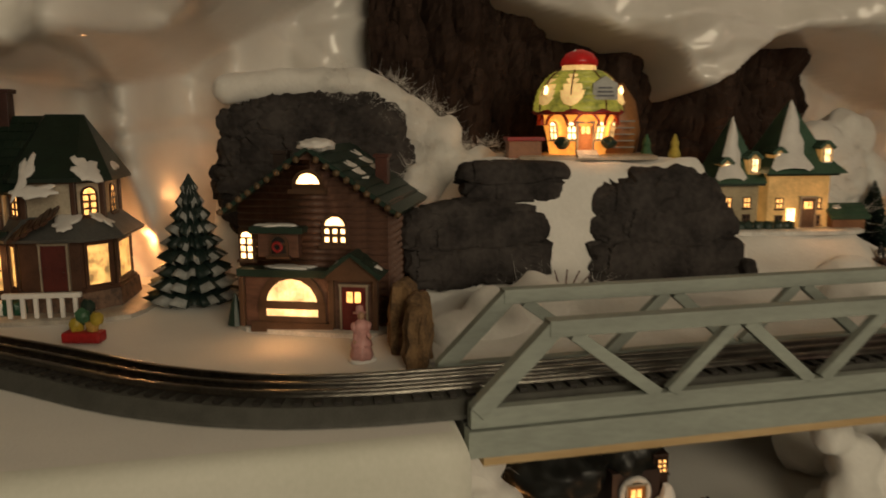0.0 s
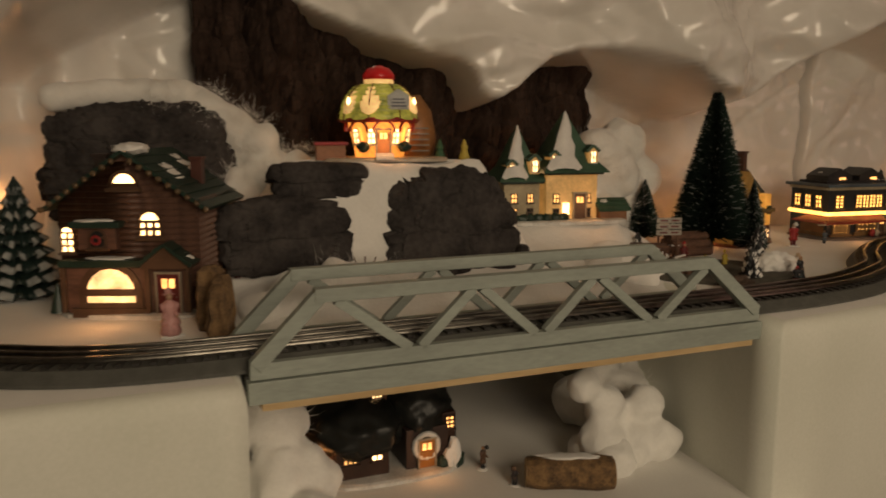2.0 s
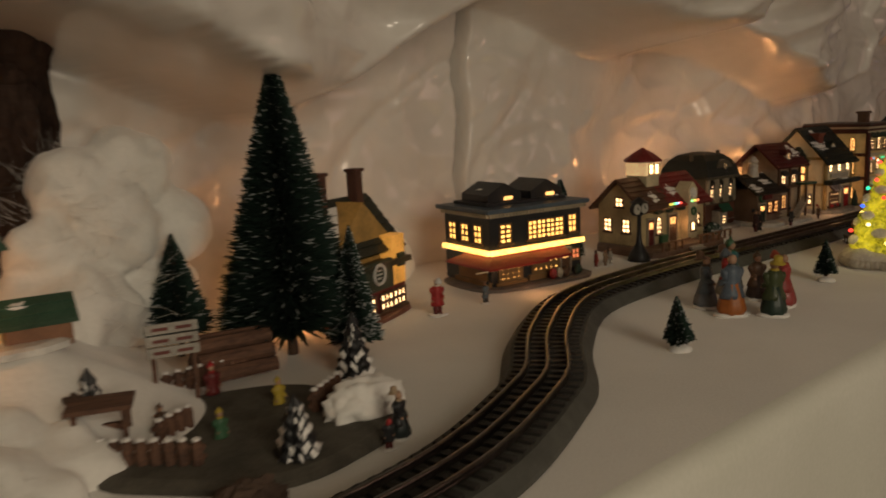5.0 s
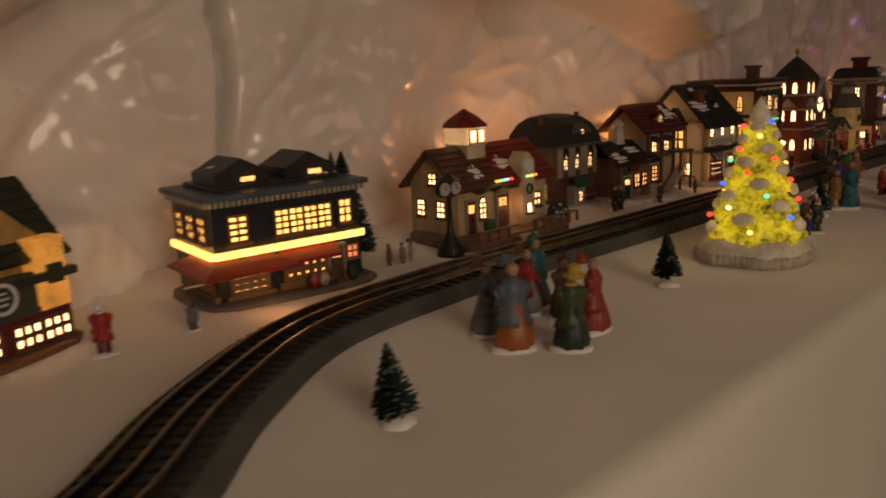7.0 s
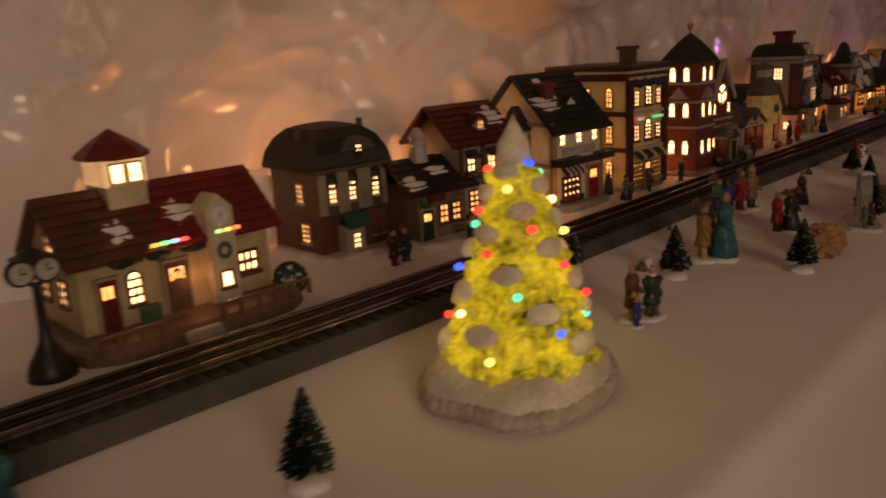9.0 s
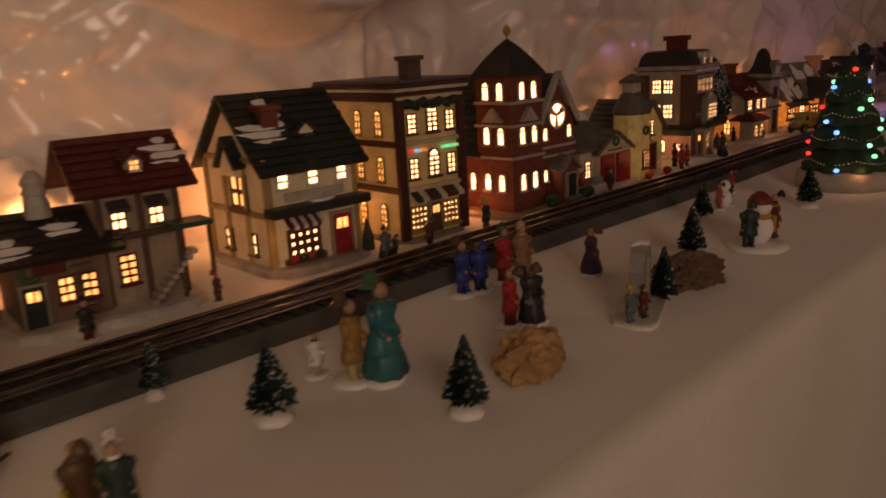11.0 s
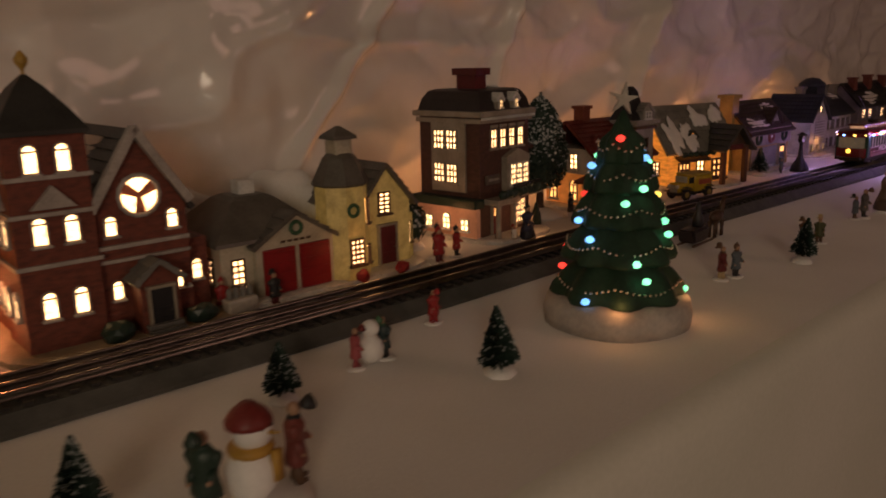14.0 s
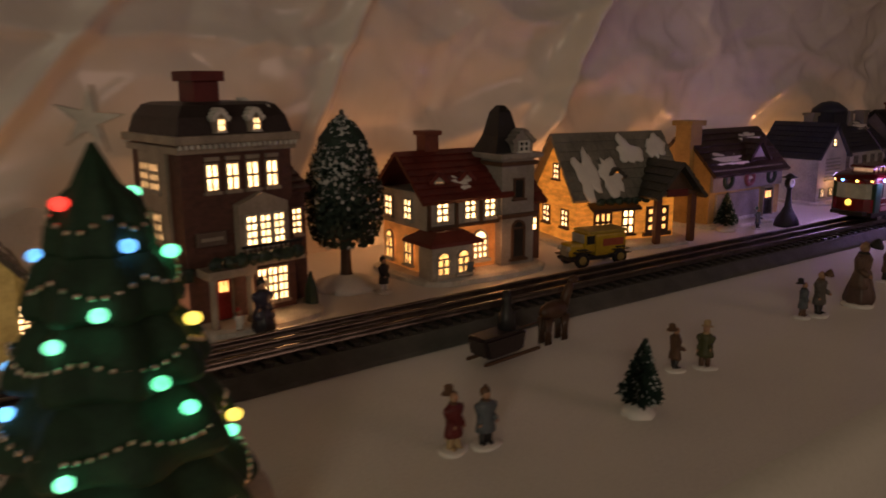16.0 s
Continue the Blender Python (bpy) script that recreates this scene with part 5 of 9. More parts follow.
    lathe(bm, [(0.006, 0.095), (0.0065, 0.099), (0.003, 0.106), (0.004, 0.106), (0.0005, 0.118)], 8, Matrix.Translation((0.062, 0.03, 0)))
    part("rooftop_fir", bm, glaze(DKGREEN), h)
    for k, (xx, c) in enumerate(((0.012, (0.30, 0.03, 0.03)), (0.022, (0.42, 0.38, 0.30)), (0.032, BROWN), (0.052, DKGREEN))):
        bm = bmesh.new()
        blob(bm, xx, -0.014, 0.011, 0.005, 0.004, 0.007, 0.3, 3, k * 2.2, 2)
        part("parcel", bm, glaze(c), h, "painted parcel at the shop front")
    bulb_glow(1.21, 1.06, 0.045, 0.012)
    # added lamp out front for the shop windows' spill
    bulb_glow(1.17, 0.895, 0.022, 0.008)


dark_shop()


def station():
    h = house("railway_station", 1.500, 0.958, 2, "tan railway station with red snowy roof and lit cupola")
    wall, wall2 = glaze((0.50, 0.40, 0.22)), glaze((0.60, 0.52, 0.34))
    red = glaze((0.20, 0.02, 0.018))
    h.scale.x = 0.90
    brown = glaze((0.10, 0.045, 0.025))
    plat = foot(h, -0.098, 0.095, -0.042, 0.09, 0.012, (0.20, 0.12, 0.08))
    walls(h, -0.082, 0.082, 0, 0.075, 0.012, 0.070, wall, "x", 0.102)
    gable_roof(h, -0.082, -0.018, 0, 0.075, 0.070, 0.104, "x", brown, 0.010, 1, 1.5, 7)
    gable_roof(h, -0.012, 0.082, 0, 0.075, 0.070, 0.104, "x", red, 0.010, 1, 2.6, 7)
    walls(h, -0.040, -0.008, 0.02, 0.055, 0.080, 0.118, wall2, name="cupola")
    m = Matrix.Translation((-0.024, 0.02, 0)) @ facing("f", 0, 0)
    window(h, m, -0.007, 0.108, 0.011, 0.014, wall2, None, 1, 1, out=0.001)
    window(h, m, 0.007, 0.108, 0.011, 0.014, wall2, None, 1, 1, out=0.001)
    walls(h, -0.041, -0.007, 0.019, 0.056, 0.106, 0.126, mat("lit_cupola", (0.7, 0.6, 0.4), 0.4, None, 50, emit=(1.0, 0.62, 0.25), power=0.7), name="cupola_lantern")
    bm = bmesh.new()
    lathe(bm, [(0.028, 0.125), (0.028, 0.128), (0.017, 0.136), (0.001, 0.145)], 8, Matrix.Translation((-0.024, 0.0375, 0)) @ Matrix.Rotation(math.pi / 8, 4, "Z"))
    part("cupola_roof", bm, red, h, "red octagonal cupola roof")
    f, l = facing("f", 0.164, 0.075), facing("l", 0.164, 0.075)
    wood = glaze(BROWN)
    door(h, f, -0.062, 0.014, 0.036, DKRED, 0.012)
    window(h, f, -0.040, 0.026, 0.011, 0.018, wood, None, 2, 3, True)
    door(h, f, -0.006, 0.020, 0.038, BROWN, 0.012)
    hoop(h, f, -0.006, 0.040, 0.004)
    window(h, f, 0.060, 0.028, 0.018, 0.016, wood, None, 3, 2)
    window(h, f, -0.040, 0.058, 0.013, 0.007, wood, None, 2, 2)
    window(h, l, 0.0, 0.066, 0.012, 0.012, wood, None, 2, 2)
    window(h, l, 0.012, 0.030, 0.012, 0.018, wood, None, 2, 3)
    window(h, l, -0.02, 0.030, 0.012, 0.018, wood, None, 2, 3)
    walls(h, 0.020, 0.044, -0.012, 0.01, 0.012, 0.084, wall2, "y", 0.094, "clock_gable")
    mc = Matrix.Translation((0.032, -0.012, 0)) @ facing("f", 0, 0)
    hoop(h, mc, 0, 0.052, 0.005)
    hoop(h, mc, 0, 0.078, 0.005, glaze(WHITE), 0.0, "clock_face", "white clock", 0.7)
    window(h, mc, 0, 0.024, 0.010, 0.012, wood, None, 1, 1)
    trim(h, 0, -0.008, 0.064, 0.030, 0.010, 0.003, glaze(RED), "porch_edge")
    for k, c in enumerate(((1, .7, .1), (0.2, 1, .3), (.25, .6, 1), (1, .1, .05), (0.3, 1, .3), (1, .8, .1), (1, .3, .1))):
        bm = bmesh.new()
        box(bm, -0.024 + k * 0.008 + (0.022 if k > 3 else 0), -0.011, 0.0665, 0.0065, 0.003, 0.0028, bevel=0.0008)
        part("coloured_lamp", bm, mat("coloured_lamp", c, 0.4, None, 40, emit=c, power=2.4), h, "small coloured lamp")
    trim(h, -0.032, -0.004, 0.018, 0.016, 0.006, 0.012, glaze(GREEN), "letter_chest", "green chest")
    for u in (-0.02, -0.05, 0.01):
        bm = bmesh.new()
        blob(bm, u, -0.006, 0.058, 0.010, 0.004, 0.004, 0.4, 4, u * 90, 2)
        part("garland", bm, glaze(DKGREEN), h, "green garland")
    for i in range(12):
        if 4 <= i <= 5:
            continue
        trim(h, -0.092 + i * 0.0165, -0.041, 0.016, 0.003, 0.003, 0.012, glaze((0.17, 0.09, 0.05)), "rail_post")
    trim(h, -0.058, -0.041, 0.022, 0.07, 0.003, 0.002, glaze((0.17, 0.09, 0.05)), "hand_rail")
    trim(h, 0.045, -0.041, 0.022, 0.085, 0.003, 0.002, glaze((0.17, 0.09, 0.05)), "hand_rail")
    for i in range(3):
        trim(h, -0.014, -0.046 - i * 0.004, 0.009 - i * 0.003, 0.03, 0.006, 0.004, glaze((0.4, 0.36, 0.3)), "step")
    bulb_glow(1.56, 1.075, 0.05, 0.012)
    # faint lamp added on the platform for door and window light
    bulb_glow(1.505, 0.945, 0.035, 0.004)


station()


def mansard_house():
    h = house("mansard_house", 1.706, 1.020, 0, "grey-brown mansard model house with green awning, mostly dark")
    h.scale.x = 0.73
    wall, roof = glaze((0.11, 0.095, 0.065)), glaze((0.022, 0.026, 0.021), 0.6)
    foot(h, -0.068, 0.068, -0.022, 0.085, 0.005)
    walls(h, -0.055, 0.055, 0, 0.08, 0.004, 0.040, glaze((0.13, 0.06, 0.04)))
    walls(h, -0.054, 0.054, 0.001, 0.08, 0.040, 0.084, wall, name="upper_wall")
    bm = bmesh.new()
    lathe(bm, [(0.088, 0.083), (0.088, 0.087), (0.083, 0.098), (0.070, 0.111), (0.050, 0.120), (0.02, 0.124)], 4, Matrix.Translation((0, 0.04, 0)) @ Matrix.Diagonal((0.98, 0.74, 1, 1)) @ Matrix.Rotation(math.pi / 4, 4, "Z"))
    part("roof", bm, roof, h, "dark curved mansard roof")
    trim(h, 0, -0.004, 0.0835, 0.122, 0.008, 0.004, wall, "cornice")
    f, l = facing("f", 0.11, 0.08), facing("l", 0.11, 0.08)
    wood = glaze((0.4, 0.36, 0.3))
    for u in (-0.034, -0.002, 0.036):
        window(h, f, u, 0.052, 0.010, 0.018, wood, GLOW, 2, 4)
    for u in (0.028, 0.044):
        window(h, f, u, 0.014, 0.009, 0.016, wood, GLOWDIM, 2, 4)
    window(h, f, -0.014, 0.010, 0.012, 0.018, wood, GLOW, 2, 4)
    window(h, l, 0.01, 0.052, 0.010, 0.018, wood, GLOWDIM, 2, 4)
    window(h, l, 0.015, 0.014, 0.012, 0.018, wood, GLOWDIM, 2, 4)
    for u, w in ((-0.018, 0.018), (0.017, 0.022), (-0.049, 0.010), (0.050, 0.008)):
        trim(h, u, -0.0012, 0.062, w, 0.004, 0.040, glaze((0.36, 0.31, 0.22)), "facade_panel", "cream stone panel")
    for u in (-0.034, -0.002, 0.036):
        hoop(h, f, u, 0.072, 0.0065, glaze((0.03, 0.03, 0.028)), 0.002, "window_hood", "dark arched window hood", 0.22)
    bm = bmesh.new()
    prism(bm, [(0.034 * math.cos(math.pi * k / 10), 0.086 + 0.026 * math.sin(math.pi * k / 10)) for k in range(11)], 0.05, Matrix.Translation((0.010, -0.003, 0)))
    part("curved_gable", bm, wall, h, "rounded grey-brown gable")
    window(h, Matrix.Translation((0, -0.003, 0)) @ f, 0.010, 0.092, 0.009, 0.012, glaze(BLACK), GLOW, 2, 3)
    walls(h, 0.012, 0.050, -0.003, 0.0, 0.004, 0.040, glaze((0.16, 0.06, 0.04)), name="brick_front")
    walls(h, -0.030, 0.0, -0.014, 0.0, 0.004, 0.030, glaze((0.4, 0.36, 0.3)), name="porch")
    window(h, Matrix.Translation((-0.015, -0.014, 0)) @ facing("f", 0, 0), 0, 0.009, 0.010, 0.014, wood, GLOW, 2, 3)
    awning(h, Matrix.Translation((0, -0.014, 0)) @ facing("f", 0, 0), -0.015, 0.042, 0.038, 0.010, 0.008, [(0.02, 0.10, 0.06)])
    for xx in (-0.05, 0.05):
        trim(h, xx, 0.03, 0.118, 0.006, 0.006, 0.014, wall, "finial")
    bulb_glow(1.735, 1.112, 0.085, 0.06)


mansard_house()


def stair_house():
    h = house("stair_house", 1.812, 0.975, -4, "timbered double house with dark red roofs and outside stair")
    wall, dark, red = glaze((0.36, 0.28, 0.20)), glaze((0.03, 0.025, 0.022)), glaze((0.10, 0.015, 0.014))
    foot(h, -0.075, 0.072, -0.028, 0.08, 0.006)
    walls(h, -0.062, 0.0, 0, 0.07, 0.005, 0.060, glaze((0.20, 0.13, 0.09)))
    gable_roof(h, -0.066, 0.004, 0, 0.07, 0.058, 0.082, "x", dark, 0.008, 2, 5.5, 6)
    walls(h, -0.002, 0.060, 0.006, 0.075, 0.005, 0.100, wall, "x", 0.125)
    gable_roof(h, -0.006, 0.064, 0.006, 0.075, 0.100, 0.130, "x", red, 0.010, 1, 8.5, 7)
    dormer(h, 0.032, 0.010, 0.104, 0.014, 0.010, 0.02, red, wall, GLOWDIM)
    f = facing("f", 0.12, 0.07)
    fu = Matrix.Translation((0, 0.006, 0)) @ facing("f", 0, 0)
    wood = glaze(BROWN)
    for u in (-0.030, -0.014):
        window(h, f, u, 0.020, 0.010, 0.018, glaze(DKRED), GLOWDIM, 2, 3)
    door(h, f, -0.052, 0.014, 0.030, DKGREEN)
    for u in (0.014, 0.042):
        window(h, fu, u, 0.064, 0.010, 0.014, wood, GLOW, 2, 2)
        awning(h, fu, u, 0.086, 0.016, 0.006, 0.008, [(0.06, 0.05, 0.05)])
    window(h, fu, 0.016, 0.022, 0.012, 0.022, glaze(DKRED), GLOWDIM, 2, 4)
    for xx in (0.0, 0.03, 0.058):
        trim(h, xx, 0.004, 0.053, 0.004, 0.004, 0.094, wood, "timber")
    trim(h, 0.029, 0.004, 0.058, 0.06, 0.005, 0.005, wood, "timber")
    for i in range(9):
        trim(h, 0.026 + i * 0.0042, -0.010, 0.008 + i * 0.0042, 0.005, 0.014, 0.004, glaze((0.45, 0.4, 0.34)), "stair_step")
    trim(h, 0.062, -0.004, 0.062, 0.030, 0.026, 0.004, glaze((0.02, 0.07, 0.055)), "stair_roof", "dark green stair canopy")
    for xx in (0.050, 0.074):
        trim(h, xx, -0.014, 0.034, 0.003, 0.003, 0.054, wood, "post")
    for i in range(7):
        trim(h, -0.022, -0.014, 0.012 + i * 0.006, 0.012, 0.002, 0.0015, wood, "ladder_rung")
    bm = bmesh.new()
    lathe(bm, [(0.010, 0.078), (0.008, 0.094), (0.009, 0.096), (0.007, 0.1), (0.009, 0.104), (0.003, 0.112)], 10, Matrix.Translation((-0.034, 0.03, 0)))
    part("chimney_pot", bm, glaze((0.5, 0.46, 0.4)), h)
    hoop(h, f, -0.052, 0.046, 0.006)
    bm = bmesh.new()
    box(bm, -0.04, -0.003, 0.047, 0.02, 0.004, 0.008)
    part("sign_board", bm, glaze(DKRED), h)
    bulb_glow(1.80, 1.11, 0.06, 0.05)


stair_house()


def bakery():
    h = house("corner_bakery", 1.990, 0.968, 0, "cream shop with black snowy roof, striped awning, red door")
    # slight emission in the cream wall mimics translucent porcelain lit inside
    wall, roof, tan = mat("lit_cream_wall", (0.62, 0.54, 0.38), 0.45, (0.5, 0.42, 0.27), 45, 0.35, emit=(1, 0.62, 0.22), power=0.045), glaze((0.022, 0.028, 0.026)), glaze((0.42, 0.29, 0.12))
    foot(h, -0.055, 0.060, -0.018, 0.115, 0.007, (0.45, 0.42, 0.38))
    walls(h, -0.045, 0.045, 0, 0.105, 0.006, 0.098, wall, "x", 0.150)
    gable_roof(h, -0.045, 0.045, 0, 0.105, 0.098, 0.152, "x", roof, 0.010, 2, 3.9, 10)
    f, l = facing("f", 0.09, 0.105), facing("l", 0.09, 0.105)
    wood = glaze(BROWN)
    for u in (-0.030, 0.0, 0.030):
        window(h, f, u, 0.074, 0.010, 0.012, glaze(WHITE), GLOW, 1, 2, True)
        bm = bmesh.new()
        blob(bm, u, -0.004, 0.092, 0.010, 0.004, 0.004, 0.4, 4, u * 70 + 1, 2)
        part("garland", bm, glaze(DKGREEN), h)
    dormer(h, 0.008, 0.016, 0.108, 0.022, 0.010, 0.03, roof, wall, GLOWDIM)
    chimney(h, -0.022, 0.03, 0.11, 0.140, 0.016, BRICK)
    walls(h, -0.050, 0.050, -0.016, 0.0, 0.052, 0.060, roof, name="porch_roof")
    snow_patch(h, Matrix.Translation((0.0, -0.009, 0.060)), 0, 0, 0.012, 0.006, 3.0)
    trim(h, 0, -0.002, 0.066, 0.06, 0.003, 0.008, glaze((0.5, 0.46, 0.38)), "sign_board")
    window(h, f, -0.014, 0.014, 0.030, 0.022, wood, GLOW, 4, 3)
    awning(h, f, -0.014, 0.050, 0.036, 0.008, 0.010, [DKRED, WHITE])
    for k in range(4):
        bm = bmesh.new()
        blob(bm, -0.026 + k * 0.008, -0.004, 0.013, 0.005, 0.004, 0.004, 0.35, 4, k, 2)
        part("flower_box", bm, glaze(DKGREEN if k % 2 else RED), h)
    door(h, f, 0.026, 0.020, 0.038, RED)
    for u in (-0.02, 0.022):
        window(h, l, u, 0.016, 0.012, 0.018, wood, GLOW, 2, 2)
    window(h, l, 0.006, 0.056, 0.026, 0.028, wood, GLOWDIM, 2, 2)
    for z in (0.052, 0.098):
        trim(h, -0.046, 0.0525, z, 0.004, 0.108, 0.005, tan, "timber")
    for u in (0.0, 0.035, 0.07, 0.104):
        trim(h, -0.046, u, 0.05, 0.004, 0.005, 0.09, tan, "timber")
    walls(h, -0.052, -0.045, 0.034, 0.064, 0.084, 0.096, wall, "x", 0.116, "side_gable")
    gable_roof(h, -0.054, -0.044, 0.034, 0.064, 0.096, 0.118, "x", roof, 0.003, 0, rows=3)
    for xx in (-0.044, 0.044):
        trim(h, xx, -0.001, 0.05, 0.004, 0.004, 0.09, tan, "timber")
    bm = bmesh.new()
    lathe(bm, [(0.006, 0.006), (0.005, 0.02), (0.001, 0.034)], 8, Matrix.Translation((0.049, -0.008, 0)))
    part("shrub", bm, glaze(DKGREEN), h)
    bulb_glow(1.99, 1.10, 0.05, 0.06)
    # added lamp at the front corner, spill from the lit panes
    bulb_glow(1.93, 0.945, 0.03, 0.006)


bakery()


def tall_shop():
    h = house("tall_building", 2.1255, 0.963, 0, "three-storey yellow and maroon building with striped awning")
    # the yellow wall's inner light is put in as weak emission
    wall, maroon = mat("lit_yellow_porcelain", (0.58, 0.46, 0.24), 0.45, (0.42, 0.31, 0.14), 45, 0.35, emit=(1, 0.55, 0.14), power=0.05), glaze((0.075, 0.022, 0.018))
    foot(h, -0.046, 0.048, -0.008, 0.118, 0.005, (0.30, 0.28, 0.25))
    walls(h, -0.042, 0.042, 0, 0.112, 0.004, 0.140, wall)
    f, l = facing("f", 0.084, 0.112), facing("l", 0.084, 0.112)
    for xx in (-0.039, 0.039):
        trim(h, xx, -0.001, 0.070, 0.010, 0.006, 0.134, maroon, "corner_post", "maroon corner post")
    for z, t in ((0.052, 0.006), (0.096, 0.006), (0.138, 0.005)):
        trim(h, -0.0425, 0.056, z, 0.004, 0.114, t, maroon, "string_course")
        trim(h, 0, -0.001, z, 0.084, 0.005, t * 0.7, glaze(CREAM), "string_course")
    for k, (z, o) in enumerate(((0.142, 0.003), (0.146, 0.006), (0.150, 0.009))):
        trim(h, 0, 0.056, z, 0.084 + 2 * o, 0.112 + 2 * o, 0.0034, maroon if k % 2 == 0 else glaze(CREAM), "cornice")
    trim(h, 0, 0.056, 0.1535, 0.100, 0.128, 0.003, glaze((0.10, 0.08, 0.07)), "roof")
    chimney(h, 0.004, 0.03, 0.154, 0.174, 0.016, BROWN)
    gold = glaze((0.36, 0.24, 0.06))
    for z in (0.014, 0.060, 0.104):
        for u in (-0.034, -0.002, 0.030):
            window(h, l, u, z, 0.009, 0.019, gold, GLOWDIM, 2, 3, True)
    for z, hh in ((0.062, 0.019), (0.105, 0.018)):
        for u, ww in ((-0.024, 0.010), (0.002, 0.013), (0.025, 0.010)):
            window(h, f, u, z, ww, hh, glaze(BROWN), GLOW, 2, 4, u == 0.002)
    for i in range(7):
        bm = bmesh.new()
        blob(bm, -0.03 + 0.01 * i, -0.003, 0.133 - 0.002 * (i % 2), 0.007, 0.003, 0.005, 0.4, 4, i, 2)
        part("garland", bm, glaze(DKGREEN), h)
    awning(h, f, 0.0, 0.052, 0.062, 0.009, 0.012, [(0.03, 0.05, 0.04), CREAM, DKRED])
    for u in (-0.021, 0.021):
        window(h, f, u, 0.012, 0.020, 0.022, gold, GLOW, 4, 4)
    door(h, f, 0.0, 0.014, 0.030, BROWN)
    for k, (u, c) in enumerate(((-0.028, (1, .05, .03)), (-0.020, (.2, .7, 1)), (-0.012, (1, .3, .05)), (0.014, (.1, 1, .4)), (0.022, (.1, 1, .4)), (0.030, (.2, 1, .3)))):
        trim(h, u, -0.003, 0.0885, 0.0065, 0.002, 0.003, mat("coloured_lamp", c, 0.4, None, 40, emit=c, power=1.0), "coloured_lamp", "small coloured lamp")
    bulb_glow(2.125, 1.105, 0.05, 0.07)
    # added lamp on the left side for the arched windows' light
    bulb_glow(2.06, 1.02, 0.03, 0.010)


tall_shop()


def church():
    h = house("brick_church", 2.296, 0.955, 2, "red brick church with square tower, rose window, glowing arches")
    bm_mat = mat("small_red_brick", (0.20, 0.05, 0.028), 0.6, (0.10, 0.026, 0.016), 120, 0.7, 500, stretch=(1, 1, 2.5))
    roof, trim_m = glaze((0.035, 0.035, 0.032)), glaze((0.45, 0.40, 0.36))
    foot(h, -0.085, 0.085, -0.026, 0.17, 0.006, (0.42, 0.34, 0.22))
    walls(h, -0.065, -0.014, 0.0, 0.05, 0.005, 0.150, bm_mat, name="tower")
    walls(h, -0.014, 0.052, 0.006, 0.155, 0.005, 0.096, bm_mat, "y", 0.146)
    walls(h, 0.052, 0.072, 0.02, 0.13, 0.005, 0.062, bm_mat, name="side_aisle")
    gable_roof(h, -0.014, 0.052, 0.008, 0.155, 0.096, 0.148, "y", roof, 0.005, 1, 4.7, 8)
    gable_roof(h, -0.062, -0.014, 0.05, 0.15, 0.070, 0.105, "y", roof, 0.005, 1, 5.7, 6)
    walls(h, -0.062, -0.014, 0.05, 0.15, 0.005, 0.072, bm_mat, name="nave")
    for s in (-1, 1):
        bm = bmesh.new()
        d = math.hypot(0.036, 0.055)
        box(bm, 0, 0, 0, d, 0.006, 0.006)
        bmesh.ops.transform(bm, matrix=Matrix.Translation((0.019 + s * 0.0175, 0.003, 0.122)) @ Matrix.Rotation(s * math.atan2(0.055, 0.036), 4, "Y"), verts=bm.verts)
        part("gable_coping", bm, trim_m, h, "pale stone coping")
    bm = bmesh.new()
    lathe(bm, [(0.040, 0.149), (0.040, 0.152), (0.028, 0.165), (0.013, 0.179), (0.002, 0.187)], 4, Matrix.Translation((-0.0395, 0.025, 0)) @ Matrix.Rotation(math.pi / 4, 4, "Z"))
    part("tower_roof", bm, roof, h, "dark pyramid tower roof")
    bm = bmesh.new()
    lathe(bm, [(0.0012, 0.184), (0.0012, 0.190), (0.004, 0.194), (0.0045, 0.197), (0.001, 0.202)], 8, Matrix.Translation((-0.0395, 0.025, 0)))
    part("finial", bm, glaze((0.5, 0.3, 0.06)), h, "gold finial")
    tf, tl = Matrix.Translation((-0.0395, 0, 0)) @ facing("f", 0, 0), Matrix.Translation((-0.065, 0.025, 0)) @ Matrix(((0, -1, 0, 0), (-1, 0, 0, 0), (0, 0, 1, 0), (0, 0, 0, 1)))
    for m in (tf, tl):
        for u in (-0.010, 0.010):
            window(h, m, u, 0.125, 0.009, 0.014, trim_m, GLOW, 1, 1, True)
            window(h, m, u, 0.078, 0.009, 0.014, trim_m, GLOW, 1, 1, True)
            window(h, m, u, 0.028, 0.009, 0.014, trim_m, GLOW, 1, 1, True)
        bm = bmesh.new()
        prism(bm, [(-0.014, 0.102), (0.014, 0.102), (0, 0.117)], 0.005, m)
        part("pediment", bm, trim_m, h, "pale stone pediment")
    for z in (0.064, 0.098, 0.122):
        trim(h, -0.0395, 0.025, z, 0.055, 0.054, 0.003, trim_m, "string_course")
    f = Matrix.Translation((0.019, 0.006, 0)) @ facing("f", 0, 0)
    trim(h, 0.019, 0.005, 0.068, 0.066, 0.005, 0.003, trim_m, "string_course")
    trim(h, 0.019, 0.005, 0.058, 0.066, 0.004, 0.0025, trim_m, "string_course")
    bm = bmesh.new()
    for a in (90, 210, 330):
        bm = bmesh.new()
        fan = [(0.0025 * math.cos(radians(a)), 0.102 + 0.0025 * math.sin(radians(a)))] + [(0.0125 * math.cos(radians(a - 40 + 16 * i)), 0.102 + 0.0125 * math.sin(radians(a - 40 + 16 * i))) for i in range(6)]
        prism(bm, fan, 0.0012, f @ Matrix.Translation((0, 0.0002, 0)))
        part("rose_pane", bm, GLOW, h, "glowing rose window pane")
